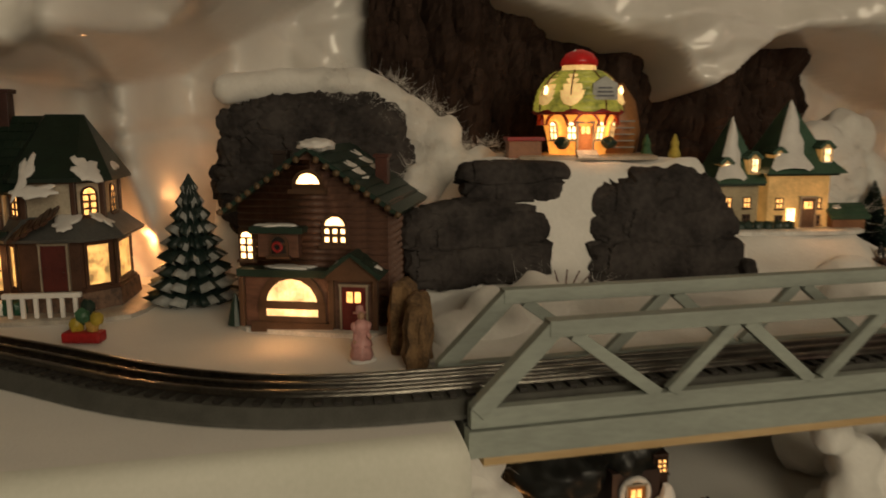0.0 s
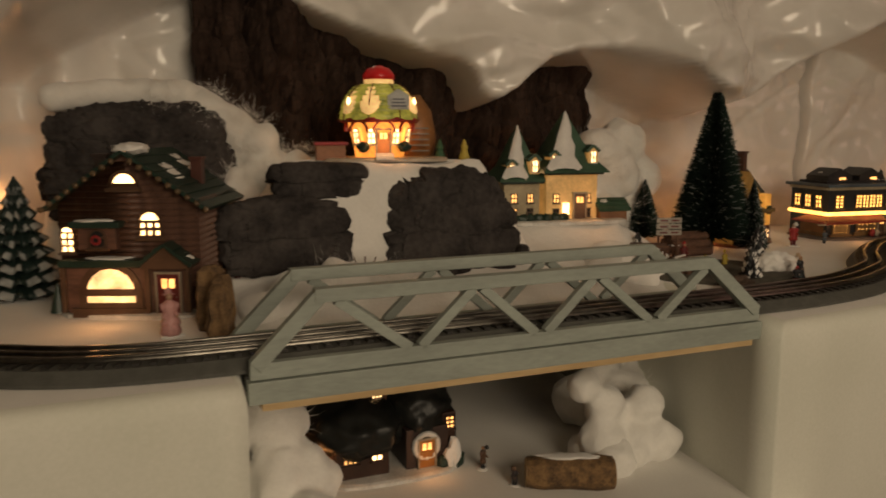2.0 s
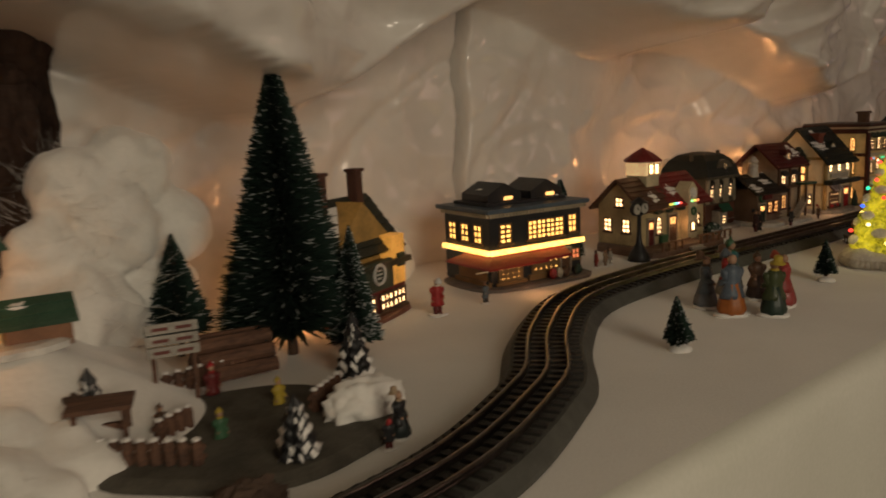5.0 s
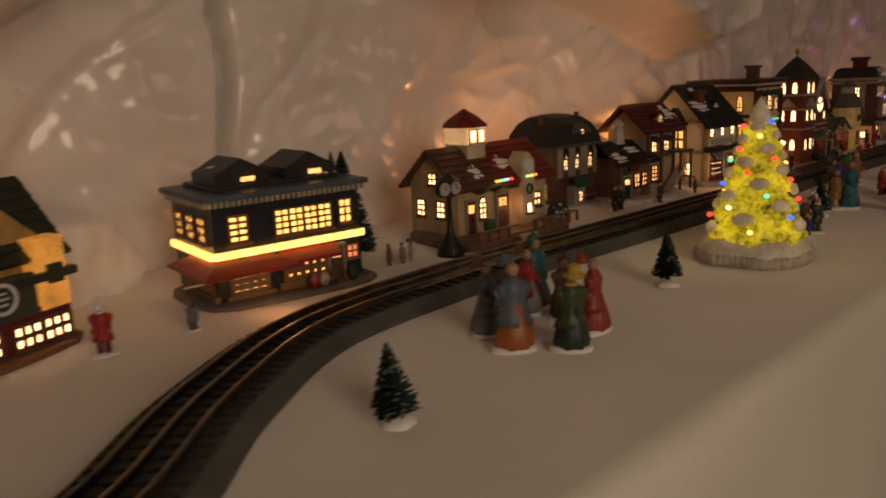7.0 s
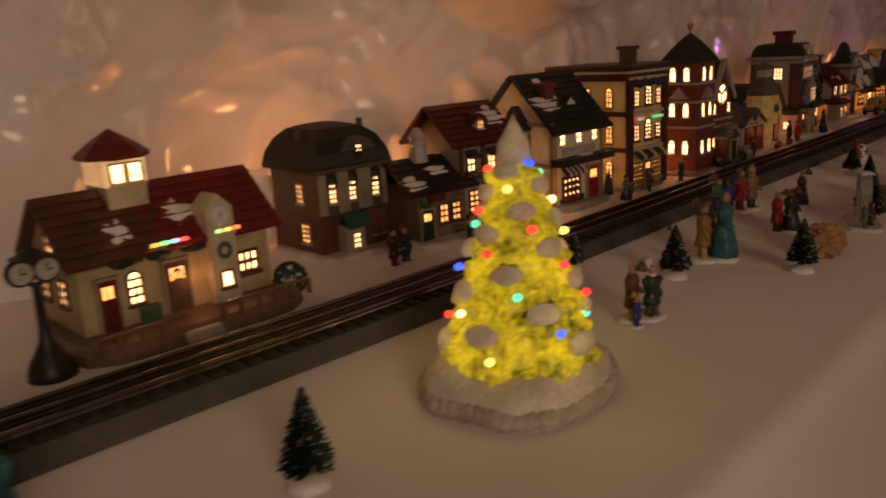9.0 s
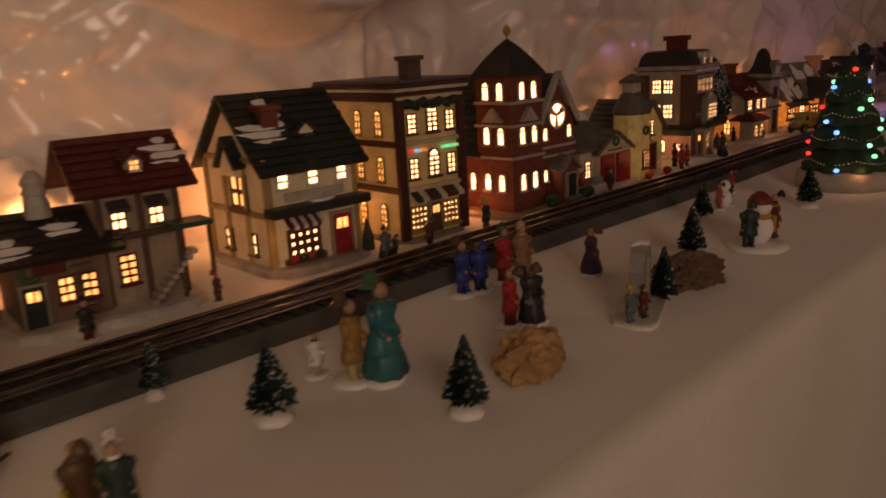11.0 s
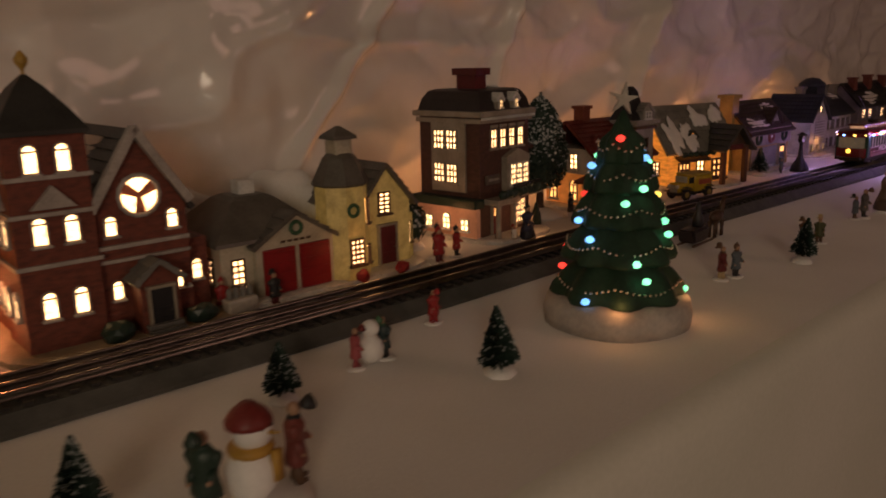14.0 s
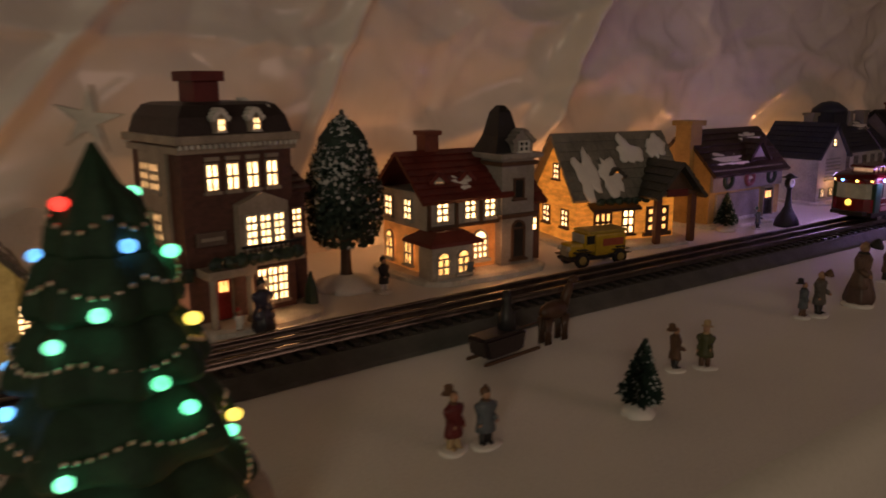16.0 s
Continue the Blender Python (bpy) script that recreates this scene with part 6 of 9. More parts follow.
    hoop(h, f, 0, 0.102, 0.0145, trim_m, 0.001, "rose_ring", "pale stone rose window ring", 0.12)
    for u in (-0.022, 0.022):
        window(h, f, u, 0.076, 0.008, 0.010, trim_m, GLOW, 1, 1, True)
        window(h, f, u, 0.030, 0.007, 0.010, trim_m, GLOW, 1, 1, True)
    window(h, f, 0.03, 0.03, 0.001, 0.001, trim_m, GLOW, 1, 1)
    window(h, Matrix.Translation((0.062, 0.02, 0)) @ facing("f", 0, 0), 0, 0.030, 0.008, 0.012, trim_m, GLOW, 1, 1, True)
    walls(h, 0.006, 0.034, -0.012, 0.006, 0.005, 0.044, bm_mat, "y", 0.056, "porch")
    gable_roof(h, 0.004, 0.036, -0.014, 0.006, 0.044, 0.058, "y", glaze(GREY), 0.002, 0, rows=3)
    door(h, Matrix.Translation((0.020, -0.012, 0)) @ facing("f", 0, 0), 0, 0.016, 0.030, BLACK, 0.008, False)
    for i in range(3):
        trim(h, 0.020, -0.016 - i * 0.004, 0.011 - i * 0.003, 0.026, 0.006, 0.003, glaze(GREY), "step")
    l = Matrix.Translation((-0.062, 0.10, 0)) @ Matrix(((0, -1, 0, 0), (-1, 0, 0, 0), (0, 0, 1, 0), (0, 0, 0, 1)))
    for u in (-0.035, -0.008, 0.02, 0.04):
        window(h, l, u, 0.026, 0.008, 0.015, trim_m, GLOW, 1, 1, True)
    for xx in (-0.012, 0.05):
        bm = bmesh.new()
        blob(bm, xx, -0.012, 0.012, 0.012, 0.009, 0.008, 0.3, 4, xx * 80, 2)
        part("shrub", bm, glaze(DKGREEN), h)
    # added lamp beside the nave, reddish spill of its windows
    bulb_glow(2.225, 1.06, 0.03, 0.04, (1, 0.3, 0.1))
    bulb_glow(2.30, 1.115, 0.05, 0.03)
    # another added lamp, lower and nearer the tower
    bulb_glow(2.205, 1.0, 0.02, 0.010, (1, 0.36, 0.13))


church()


def fire_station():
    h = house("fire_station", 2.475, 0.972, 1, "pale yellow fire station with grey roofs, twin red doors")
    # walls emit a little, for the glow seeping through around the windows
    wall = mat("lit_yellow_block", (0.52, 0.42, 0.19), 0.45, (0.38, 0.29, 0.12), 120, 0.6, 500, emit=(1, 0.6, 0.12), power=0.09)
    roof, white = glaze((0.13, 0.115, 0.095)), glaze((0.55, 0.48, 0.36))
    foot(h, -0.105, 0.112, -0.012, 0.11, 0.005)
    walls(h, -0.098, -0.006, 0.006, 0.10, 0.004, 0.052, white)
    bm = bmesh.new()
    lathe(bm, [(0.072, 0.050), (0.071, 0.053), (0.028, 0.080), (0.02, 0.083)], 4, Matrix.Translation((-0.052, 0.053, 0)) @ Matrix.Diagonal((1, 1.02, 1, 1)) @ Matrix.Rotation(math.pi / 4, 4, "Z"))
    part("roof", bm, roof, h, "grey hipped roof")
    trim(h, -0.05, 0.055, 0.088, 0.016, 0.016, 0.014, glaze(WHITE), "roof_vent")
    walls(h, -0.070, 0.004, 0.0, 0.03, 0.004, 0.048, white, "y", 0.070, "door_gable")
    gable_roof(h, -0.070, 0.004, 0.0, 0.045, 0.048, 0.071, "y", roof, 0.004, 0, 2.1, 4)
    f = facing("f", 0, 0)
    for u in (-0.050, -0.016):
        bm = bmesh.new()
        box(bm, u, -0.001, 0.024, 0.029, 0.003, 0.038, bevel=0.0006)
        for k in range(4):
            box(bm, u, -0.0027, 0.010 + 0.009 * k, 0.027, 0.0008, 0.006)
        part("garage_door", bm, glaze((0.30, 0.012, 0.014)), h, "closed red garage door")
    hoop(h, f, -0.033, 0.058, 0.005)
    for k in range(5):
        trim(h, -0.045 + k * 0.006, -0.0005, 0.0475, 0.004, 0.001, 0.002, glaze(BROWN), "sign_bar")
    l = Matrix.Translation((-0.098, 0.055, 0)) @ Matrix(((0, -1, 0, 0), (-1, 0, 0, 0), (0, 0, 1, 0), (0, 0, 0, 1)))
    for u in (0.03, -0.004):
        window(h, l, u, 0.018, 0.010, 0.020, glaze(BROWN), GLOW, 2, 4)
    window(h, Matrix.Translation((0, 0.006, 0)) @ f, -0.084, 0.018, 0.010, 0.020, glaze(BROWN), GLOW, 2, 4)
    bm = bmesh.new()
    lathe(bm, [(0.024, 0.004), (0.023, 0.088)], 8, Matrix.Translation((0.022, 0.012, 0)) @ Matrix.Rotation(math.pi / 8, 4, "Z"))
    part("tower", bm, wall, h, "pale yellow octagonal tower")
    bm = bmesh.new()
    lathe(bm, [(0.024, 0.086), (0.026, 0.088), (0.015, 0.110), (0.011, 0.114)], 8, Matrix.Translation((0.022, 0.012, 0)) @ Matrix.Rotation(math.pi / 8, 4, "Z"))
    part("tower_roof", bm, roof, h, "grey pointed tower roof")
    trim(h, 0.022, 0.012, 0.119, 0.018, 0.018, 0.016, white, "belfry")
    bm = bmesh.new()
    lathe(bm, [(0.017, 0.126), (0.016, 0.129), (0.002, 0.137)], 4, Matrix.Translation((0.022, 0.012, 0)) @ Matrix.Rotation(math.pi / 4, 4, "Z"))
    part("belfry_roof", bm, roof, h)
    t = Matrix.Translation((0.022, -0.0105, 0)) @ f
    window(h, t, -0.001, 0.018, 0.013, 0.022, glaze(BROWN), GLOW, 3, 5)
    hoop(h, t, -0.004, 0.066, 0.005)
    t2 = Matrix.Translation((0.022, 0.012, 0)) @ Matrix.Rotation(radians(45), 4, "Z") @ Matrix.Translation((0, -0.0225, 0)) @ f
    window(h, t2, 0, 0.052, 0.007, 0.022, glaze(BROWN), GLOW, 2, 5)
    window(h, t2, 0, 0.016, 0.006, 0.016, glaze(BROWN), GLOW, 2, 5)
    walls(h, 0.040, 0.098, 0.012, 0.09, 0.004, 0.066, wall, "y", 0.100, "east_wing")
    gable_roof(h, 0.040, 0.098, 0.012, 0.09, 0.066, 0.100, "y", roof, 0.006, 1, 3.0, 6)
    e = Matrix.Translation((0.066, 0.012, 0)) @ f
    window(h, e, 0.002, 0.054, 0.012, 0.019, glaze(BROWN), GLOW, 2, 5)
    door(h, e, 0.004, 0.018, 0.036, DKRED, 0.006, False)
    walls(h, 0.094, 0.108, 0.02, 0.08, 0.004, 0.048, wall, name="side_lobby")
    window(h, Matrix.Translation((0.101, 0.02, 0)) @ f, 0, 0.020, 0.007, 0.020, glaze(BROWN), GLOW, 2, 5)
    for xx in (0.022, 0.066):
        bm = bmesh.new()
        blob(bm, xx, -0.016, 0.008, 0.007, 0.005, 0.006, 0.3, 4, xx * 90, 2)
        part("poinsettia", bm, glaze(RED), h, "red potted flowers")
    bulb_glow(2.46, 1.085, 0.05, 0.055)
    # weak lamp added before the tower window
    bulb_glow(2.497, 0.945, 0.03, 0.004)


fire_station()


def hotel():
    h = house("brick_hotel", 2.722, 1.008, 8, "tall brown brick hotel with mansard roof, balcony, lit windows")
    h.scale.x = 0.74
    brick = mat("dark_small_brick", (0.11, 0.045, 0.032), 0.55, (0.06, 0.026, 0.02), 120, 0.6, 500, stretch=(1, 1, 2.4))
    stone, roof = glaze((0.38, 0.32, 0.26)), glaze((0.035, 0.026, 0.026))
    foot(h, -0.072, 0.085, -0.03, 0.10, 0.005)
    walls(h, -0.058, 0.058, 0, 0.085, 0.004, 0.134, brick)
    trim(h, 0, 0.0425, 0.128, 0.124, 0.092, 0.005, stone, "cornice")
    trim(h, 0, 0.0425, 0.135, 0.130, 0.098, 0.006, stone, "cornice")
    for i in range(22):
        trim(h, -0.060 + i * 0.0057, -0.006, 0.1305, 0.003, 0.003, 0.003, glaze(WHITE), "dentil")
    bm = bmesh.new()
    lathe(bm, [(0.086, 0.138), (0.080, 0.150), (0.070, 0.158), (0.06, 0.160)], 4, Matrix.Translation((0, 0.0425, 0)) @ Matrix.Diagonal((0.98, 0.72, 1, 1)) @ Matrix.Rotation(math.pi / 4, 4, "Z"))
    part("roof", bm, roof, h, "dark snowy mansard roof")
    for xx in (-0.018, 0.018):
        dormer(h, xx, -0.004, 0.139, 0.013, 0.011, 0.03, glaze(WHITE), stone)
    chimney(h, -0.010, 0.04, 0.156, 0.178, 0.026, DKRED)
    snow_patch(h, Matrix.Translation((0.044, 0.03, 0.154)) @ Matrix.Rotation(0.5, 4, "Y"), 0, 0, 0.012, 0.02, 6.0)
    f, l, r = facing("f", 0.116, 0.085), facing("l", 0.116, 0.085), facing("r", 0.116, 0.085)
    for u in (-0.028, -0.007, 0.014, 0.035):
        window(h, f, u, 0.099, 0.012, 0.019, stone, GLOW, 2, 2)
        trim(h, u, -0.002, 0.1215, 0.014, 0.003, 0.003, stone, "lintel")
    walls(h, -0.008, 0.046, -0.008, 0.0, 0.050, 0.088, stone, "y", 0.096, "bay")
    fb = Matrix.Translation((0.019, -0.008, 0)) @ f
    for u in (-0.015, 0.0, 0.015):
        window(h, fb, u, 0.058, 0.011, 0.022, glaze(WHITE), GLOW, 2, 4)
        window(h, Matrix.Translation((0.030, 0, 0)) @ f, u * 0.8, 0.012, 0.010, 0.026, stone, GLOW, 2, 4)
    for i in range(12):
        trim(h, -0.012 + i * 0.0055, -0.020, 0.054, 0.0014, 0.0014, 0.012, glaze(BLACK), "rail_post")
    trim(h, 0.018, -0.020, 0.060, 0.066, 0.002, 0.002, glaze(BLACK), "hand_rail")
    trim(h, 0.018, -0.012, 0.0475, 0.068, 0.022, 0.003, stone, "balcony_floor")
    for i in range(8):
        bm = bmesh.new()
        blob(bm, -0.042 + i * 0.012, -0.022, 0.052, 0.008, 0.005, 0.005, 0.4, 4, i, 2)
        part("garland", bm, glaze(DKGREEN), h)
    trim(h, -0.034, -0.003, 0.066, 0.030, 0.003, 0.010, glaze((0.16, 0.12, 0.1)), "sign_board")
    trim(h, -0.034, -0.0047, 0.066, 0.022, 0.0008, 0.0025, glaze((0.4, 0.34, 0.28)), "sign_bar")
    walls(h, -0.050, 0.0, -0.020, 0.0, 0.040, 0.046, stone, name="porch_roof")
    for xx in (-0.044, -0.006):
        bm = bmesh.new()
        lathe(bm, [(0.005, 0.004), (0.0035, 0.008), (0.003, 0.036), (0.0045, 0.040)], 10, Matrix.Translation((xx, -0.016, 0)))
        part("column", bm, stone, h, "pale stone column", True)
    door(h, f, -0.025, 0.016, 0.032, RED, 0.006)
    # warm light on the pink side wall is put in as emission
    walls(h, -0.066, -0.058, 0.0, 0.085, 0.004, 0.036, mat("lit_pink_wall", (0.5, 0.28, 0.2), 0.5, None, 40, 0.3, emit=(1, 0.35, 0.14), power=0.12), name="side_shop")
    trim(h, -0.064, 0.0425, 0.042, 0.022, 0.092, 0.010, glaze(DKGREEN), "side_awning", "dark green snowy awning")
    ls = Matrix.Translation((-0.066, 0.0425, 0)) @ Matrix(((0, -1, 0, 0), (-1, 0, 0, 0), (0, 0, 1, 0), (0, 0, 0, 1)))
    for u in (-0.026, 0.0, 0.026):
        window(h, ls, u, 0.012, 0.010, 0.012, glaze(WHITE), GLOW, 2, 2, u == 0.0)
    walls(h, -0.062, -0.058, 0.018, 0.066, 0.052, 0.126, stone, name="side_bay")
    lb = Matrix.Translation((-0.062, 0.042, 0)) @ Matrix(((0, -1, 0, 0), (-1, 0, 0, 0), (0, 0, 1, 0), (0, 0, 0, 1)))
    for z in (0.062, 0.098):
        for u in (-0.012, 0.006):
            window(h, lb, u, z, 0.014, 0.020, stone, GLOW, 3, 3)
    walls(h, 0.058, 0.082, 0.012, 0.085, 0.004, 0.094, brick, "x", 0.112, "annexe")
    gable_roof(h, 0.056, 0.082, 0.012, 0.085, 0.094, 0.114, "x", glaze((0.09, 0.04, 0.035)), 0.004, 0, 1, 5)
    window(h, Matrix.Translation((0.070, 0.012, 0)) @ f, 0, 0.058, 0.012, 0.020, stone, GLOW, 2, 4)
    bm = bmesh.new()
    lathe(bm, [(0.007, 0.004), (0.006, 0.016), (0.001, 0.03)], 8, Matrix.Translation((0.072, -0.004, 0)))
    part("shrub", bm, glaze(DKGREEN), h)
    bulb_glow(2.73, 1.12, 0.05, 0.022)
    # two added lamps, left side and front, for window spill
    bulb_glow(2.645, 1.03, 0.03, 0.006)
    bulb_glow(2.735, 0.975, 0.022, 0.005)


hotel()


def tudor():
    h = house("timbered_house", 2.952, 1.030, 0, "half-timbered house with red roof and pale grey corner tower")
    # orange wall's glow from within is emission in its colour
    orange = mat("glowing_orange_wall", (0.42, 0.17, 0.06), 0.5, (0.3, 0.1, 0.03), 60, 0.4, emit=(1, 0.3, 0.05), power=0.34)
    red, white, wood = glaze((0.16, 0.03, 0.022)), glaze((0.50, 0.46, 0.40)), glaze(BROWN)
    foot(h, -0.075, 0.072, -0.03, 0.085, 0.006)
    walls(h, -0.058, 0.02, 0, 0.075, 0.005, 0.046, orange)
    walls(h, -0.060, 0.022, -0.004, 0.075, 0.046, 0.078, white, name="upper_wall")
    gable_roof(h, -0.060, 0.022, -0.004, 0.075, 0.078, 0.112, "x", red, 0.008, 1, 1.9, 8)
    walls(h, -0.066, -0.024, -0.022, 0.0, 0.005, 0.036, white, name="porch")
    bm = bmesh.new()
    lathe(bm, [(0.040, 0.036), (0.038, 0.039), (0.02, 0.047)], 4, Matrix.Translation((-0.044, -0.006, 0)) @ Matrix.Diagonal((1, 0.85, 1, 1)) @ Matrix.Rotation(math.pi / 4, 4, "Z"))
    part("porch_roof", bm, red, h, "dark red porch roof")
    fp = Matrix.Translation((-0.045, -0.022, 0)) @ facing("f", 0, 0)
    for u in (-0.010, 0.011):
        window(h, fp, u, 0.010, 0.012, 0.014, white, GLOWDIM, 2, 2, True)
    f, l = facing("f", 0.116, 0.075), facing("l", 0.12, 0.075)
    window(h, f, 0.0, 0.014, 0.016, 0.018, white, GLOW, 3, 3, True)
    fu = Matrix.Translation((0, -0.004, 0)) @ f
    for u in (-0.044, -0.014, 0.008):
        window(h, fu, u, 0.053, 0.012, 0.018, white, GLOW, 2, 3)
    for u in (-0.058, -0.029, -0.002, 0.020):
        trim(h, u, -0.005, 0.062, 0.003, 0.003, 0.032, wood, "timber")
    for z in (0.048, 0.076):
        trim(h, -0.019, -0.005, z, 0.082, 0.003, 0.003, wood, "timber")
    for u in (-0.022, 0.012):
        window(h, l, u, 0.053, 0.012, 0.018, white, GLOW, 2, 3)
        window(h, l, u, 0.012, 0.012, 0.020, white, GLOWDIM, 2, 2, True)
    dormer(h, -0.042, 0.004, 0.082, 0.016, 0.006, 0.02, red, white, GLOWDIM)
    dormer(h, -0.012, 0.004, 0.082, 0.016, 0.006, 0.02, red, white, DARKPANE)
    chimney(h, -0.03, 0.04, 0.10, 0.128, 0.015, BRICK)
    grey = glaze((0.34, 0.31, 0.28))
    walls(h, 0.018, 0.056, -0.010, 0.03, 0.005, 0.106, grey, name="tower")
    tf = Matrix.Translation((0.037, -0.010, 0)) @ facing("f", 0, 0)
    window(h, tf, 0, 0.012, 0.014, 0.028, wood, DARKPANE, 1, 1, True)
    window(h, tf, 0, 0.068, 0.011, 0.018, wood, DARKPANE, 1, 1)
    for z in (0.052, 0.100):
        trim(h, 0.037, 0.010, z, 0.044, 0.046, 0.004, wood, "string_course")
    trim(h, 0.037, 0.010, 0.107, 0.050, 0.052, 0.005, grey, "cornice")
    bm = bmesh.new()
    lathe(bm, [(0.027, 0.109), (0.017, 0.124), (0.010, 0.146), (0.004, 0.152)], 4, Matrix.Translation((0.032, 0.012, 0)) @ Matrix.Rotation(math.pi / 4, 4, "Z"))
    part("spire", bm, glaze(BLACK), h, "tall black slate spire")
    dormer(h, 0.042, -0.010, 0.109, 0.022, 0.012, 0.02, grey, grey, DARKPANE)
    walls(h, 0.056, 0.072, 0.0, 0.06, 0.005, 0.062, glaze((0.18, 0.08, 0.05)), "x", 0.088, "east_wing")
    gable_roof(h, 0.054, 0.074, 0.0, 0.06, 0.064, 0.090, "x", red, 0.004, 0, 1, 4)
    window(h, Matrix.Translation((0.064, 0, 0)) @ f, 0, 0.034, 0.007, 0.012, wood, GLOW, 1, 2)
    bulb_glow(2.95, 1.14, 0.05, 0.032)
    # added lamp before the front wall for the orange light around it
    bulb_glow(2.955, 1.012, 0.026, 0.005, (1, 0.38, 0.12))


tudor()


def lodge():
    h = house("orange_lodge", 3.160, 1.045, -12, "glowing orange timber lodge with snowy grey roof and porch")
    # boards emit orange, standing in for the lamp inside the lodge
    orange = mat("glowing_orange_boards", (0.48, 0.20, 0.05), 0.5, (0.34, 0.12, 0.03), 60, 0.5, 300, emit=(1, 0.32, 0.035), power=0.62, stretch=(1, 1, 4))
    roof, wood = glaze((0.24, 0.23, 0.20)), glaze(BROWN)
    foot(h, -0.078, 0.082, -0.03, 0.095, 0.005)
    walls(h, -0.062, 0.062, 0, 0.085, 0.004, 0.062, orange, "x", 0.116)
    gable_roof(h, -0.062, 0.062, 0, 0.085, 0.064, 0.118, "x", roof, 0.010, 0, 2.8, 7)
    slope = slope_matrix((0, -0.010, 0.051), (0, 0.0525, 0.067), (1, 0, 0))
    for u, v, ru, rv, seed in ((-0.048, 0.030, 0.011, 0.026, 1.3), (-0.018, 0.026, 0.012, 0.022, 4.1), (0.014, 0.056, 0.014, 0.020, 6.7), (0.050, 0.060, 0.012, 0.016, 9.2)):
        snow_patch(h, slope @ Matrix.Translation((0, 0, 0.003)), u, v, ru, rv, seed)
    f, l = facing("f", 0.124, 0.085), facing("l", 0.124, 0.085)
    for u in (-0.02, 0.02):
        window(h, l, u, 0.020, 0.013, 0.018, wood, GLOW, 2, 3)
    window(h, l, 0.0, 0.070, 0.011, 0.016, wood, GLOW, 2, 3)
    walls(h, 0.012, 0.066, -0.034, 0.0, 0.056, 0.060, wood, name="porch_beam")
    gable_roof(h, 0.014, 0.066, -0.036, 0.03, 0.060, 0.090, "y", glaze((0.05, 0.05, 0.042)), 0.006, 1, 6.6, 5)
    walls(h, 0.016, 0.064, -0.030, -0.026, 0.060, 0.060, wood, "y", 0.086, "porch_gable")
    for xx in (0.018, 0.062):
        trim(h, xx, -0.030, 0.030, 0.007, 0.007, 0.052, glaze((0.13, 0.05, 0.03)), "post")
    dormer(h, -0.012, 0.004, 0.062, 0.020, 0.012, 0.03, glaze((0.05, 0.05, 0.042)), orange)
    window(h, f, -0.030, 0.016, 0.020, 0.020, wood, GLOWDIM, 3, 2)
    window(h, f, 0.002, 0.012, 0.014, 0.026, wood, GLOW, 2, 3)
    window(h, f, 0.040, 0.012, 0.026, 0.026, wood, GLOWDIM, 3, 3)
    awning(h, f, -0.02, 0.048, 0.06, 0.006, 0.014, [(0.05, 0.03, 0.03)])
    trim(h, 0.04, -0.033, 0.058, 0.026, 0.003, 0.008, glaze(DKRED), "sign_board")
    for i in range(6):
        bm = bmesh.new()
        blob(bm, -0.04 + 0.011 * i, -0.012, 0.050, 0.006, 0.004, 0.004, 0.4, 4, i, 2)
        part("garland", bm, glaze(DKGREEN), h)
    bulb_glow(3.16, 1.165, 0.05, 0.038)
    # spill of the lodge windows, added as a lamp at the corner
    bulb_glow(3.09, 1.03, 0.03, 0.004, (1, 0.4, 0.12))


lodge()


def toy_shop():
    h = house("gabled_shop", 3.382, 1.055, 3, "tan gabled shop with round panels and tall chimney")
    tan, roof, grey = glaze((0.50, 0.33, 0.12)), glaze((0.05, 0.03, 0.026)), glaze((0.30, 0.27, 0.26))
    foot(h, -0.085, 0.088, -0.022, 0.095, 0.005)
    walls(h, -0.076, 0.076, 0, 0.085, 0.004, 0.070, tan, "x", 0.112)
    gable_roof(h, -0.070, 0.076, 0, 0.085, 0.070, 0.114, "x", roof, 0.008, 2, 3.7, 8)
    f = facing("f", 0.152, 0.085)
    trim(h, 0, -0.002, 0.056, 0.150, 0.004, 0.026, grey, "fascia", "grey panelled fascia")
    for u, c in ((-0.045, DKGREEN), (0.0, (0.30, 0.10, 0.12)), (0.048, DKGREEN)):
        hoop(h, f, u, 0.056, 0.008, glaze(c), 0.004, "round_panel", "round painted panel", 0.4)
    trim(h, 0, -0.0045, 0.056, 0.018, 0.001, 0.003, glaze(WHITE), "sign_bar")
    for u in (-0.04, 0.0):
        window(h, f, u, 0.010, 0.024, 0.028, glaze(WHITE), GLOW, 4, 2)
    trim(h, -0.02, -0.002, 0.022, 0.09, 0.003, 0.036, grey, "shop_front")
    door(h, Matrix.Translation((0, -0.001, 0)) @ f, 0.045, 0.020, 0.034, BLACK)
    walls(h, 0.01, 0.05, 0.006, 0.04, 0.074, 0.080, grey, "y", 0.100, "gable")
    gable_roof(h, 0.01, 0.05, 0.004, 0.04, 0.080, 0.102, "y", roof, 0.004, 0, 1, 4)
    chimney(h, -0.074, 0.035, 0.0, 0.124, 0.022, (0.42, 0.28, 0.1))
    bulb_glow(3.38, 1.17, 0.05, 0.03)
    # added front lamp, stands for light out of the shop windows
    bulb_glow(3.31, 1.03, 0.04, 0.005)


toy_shop()


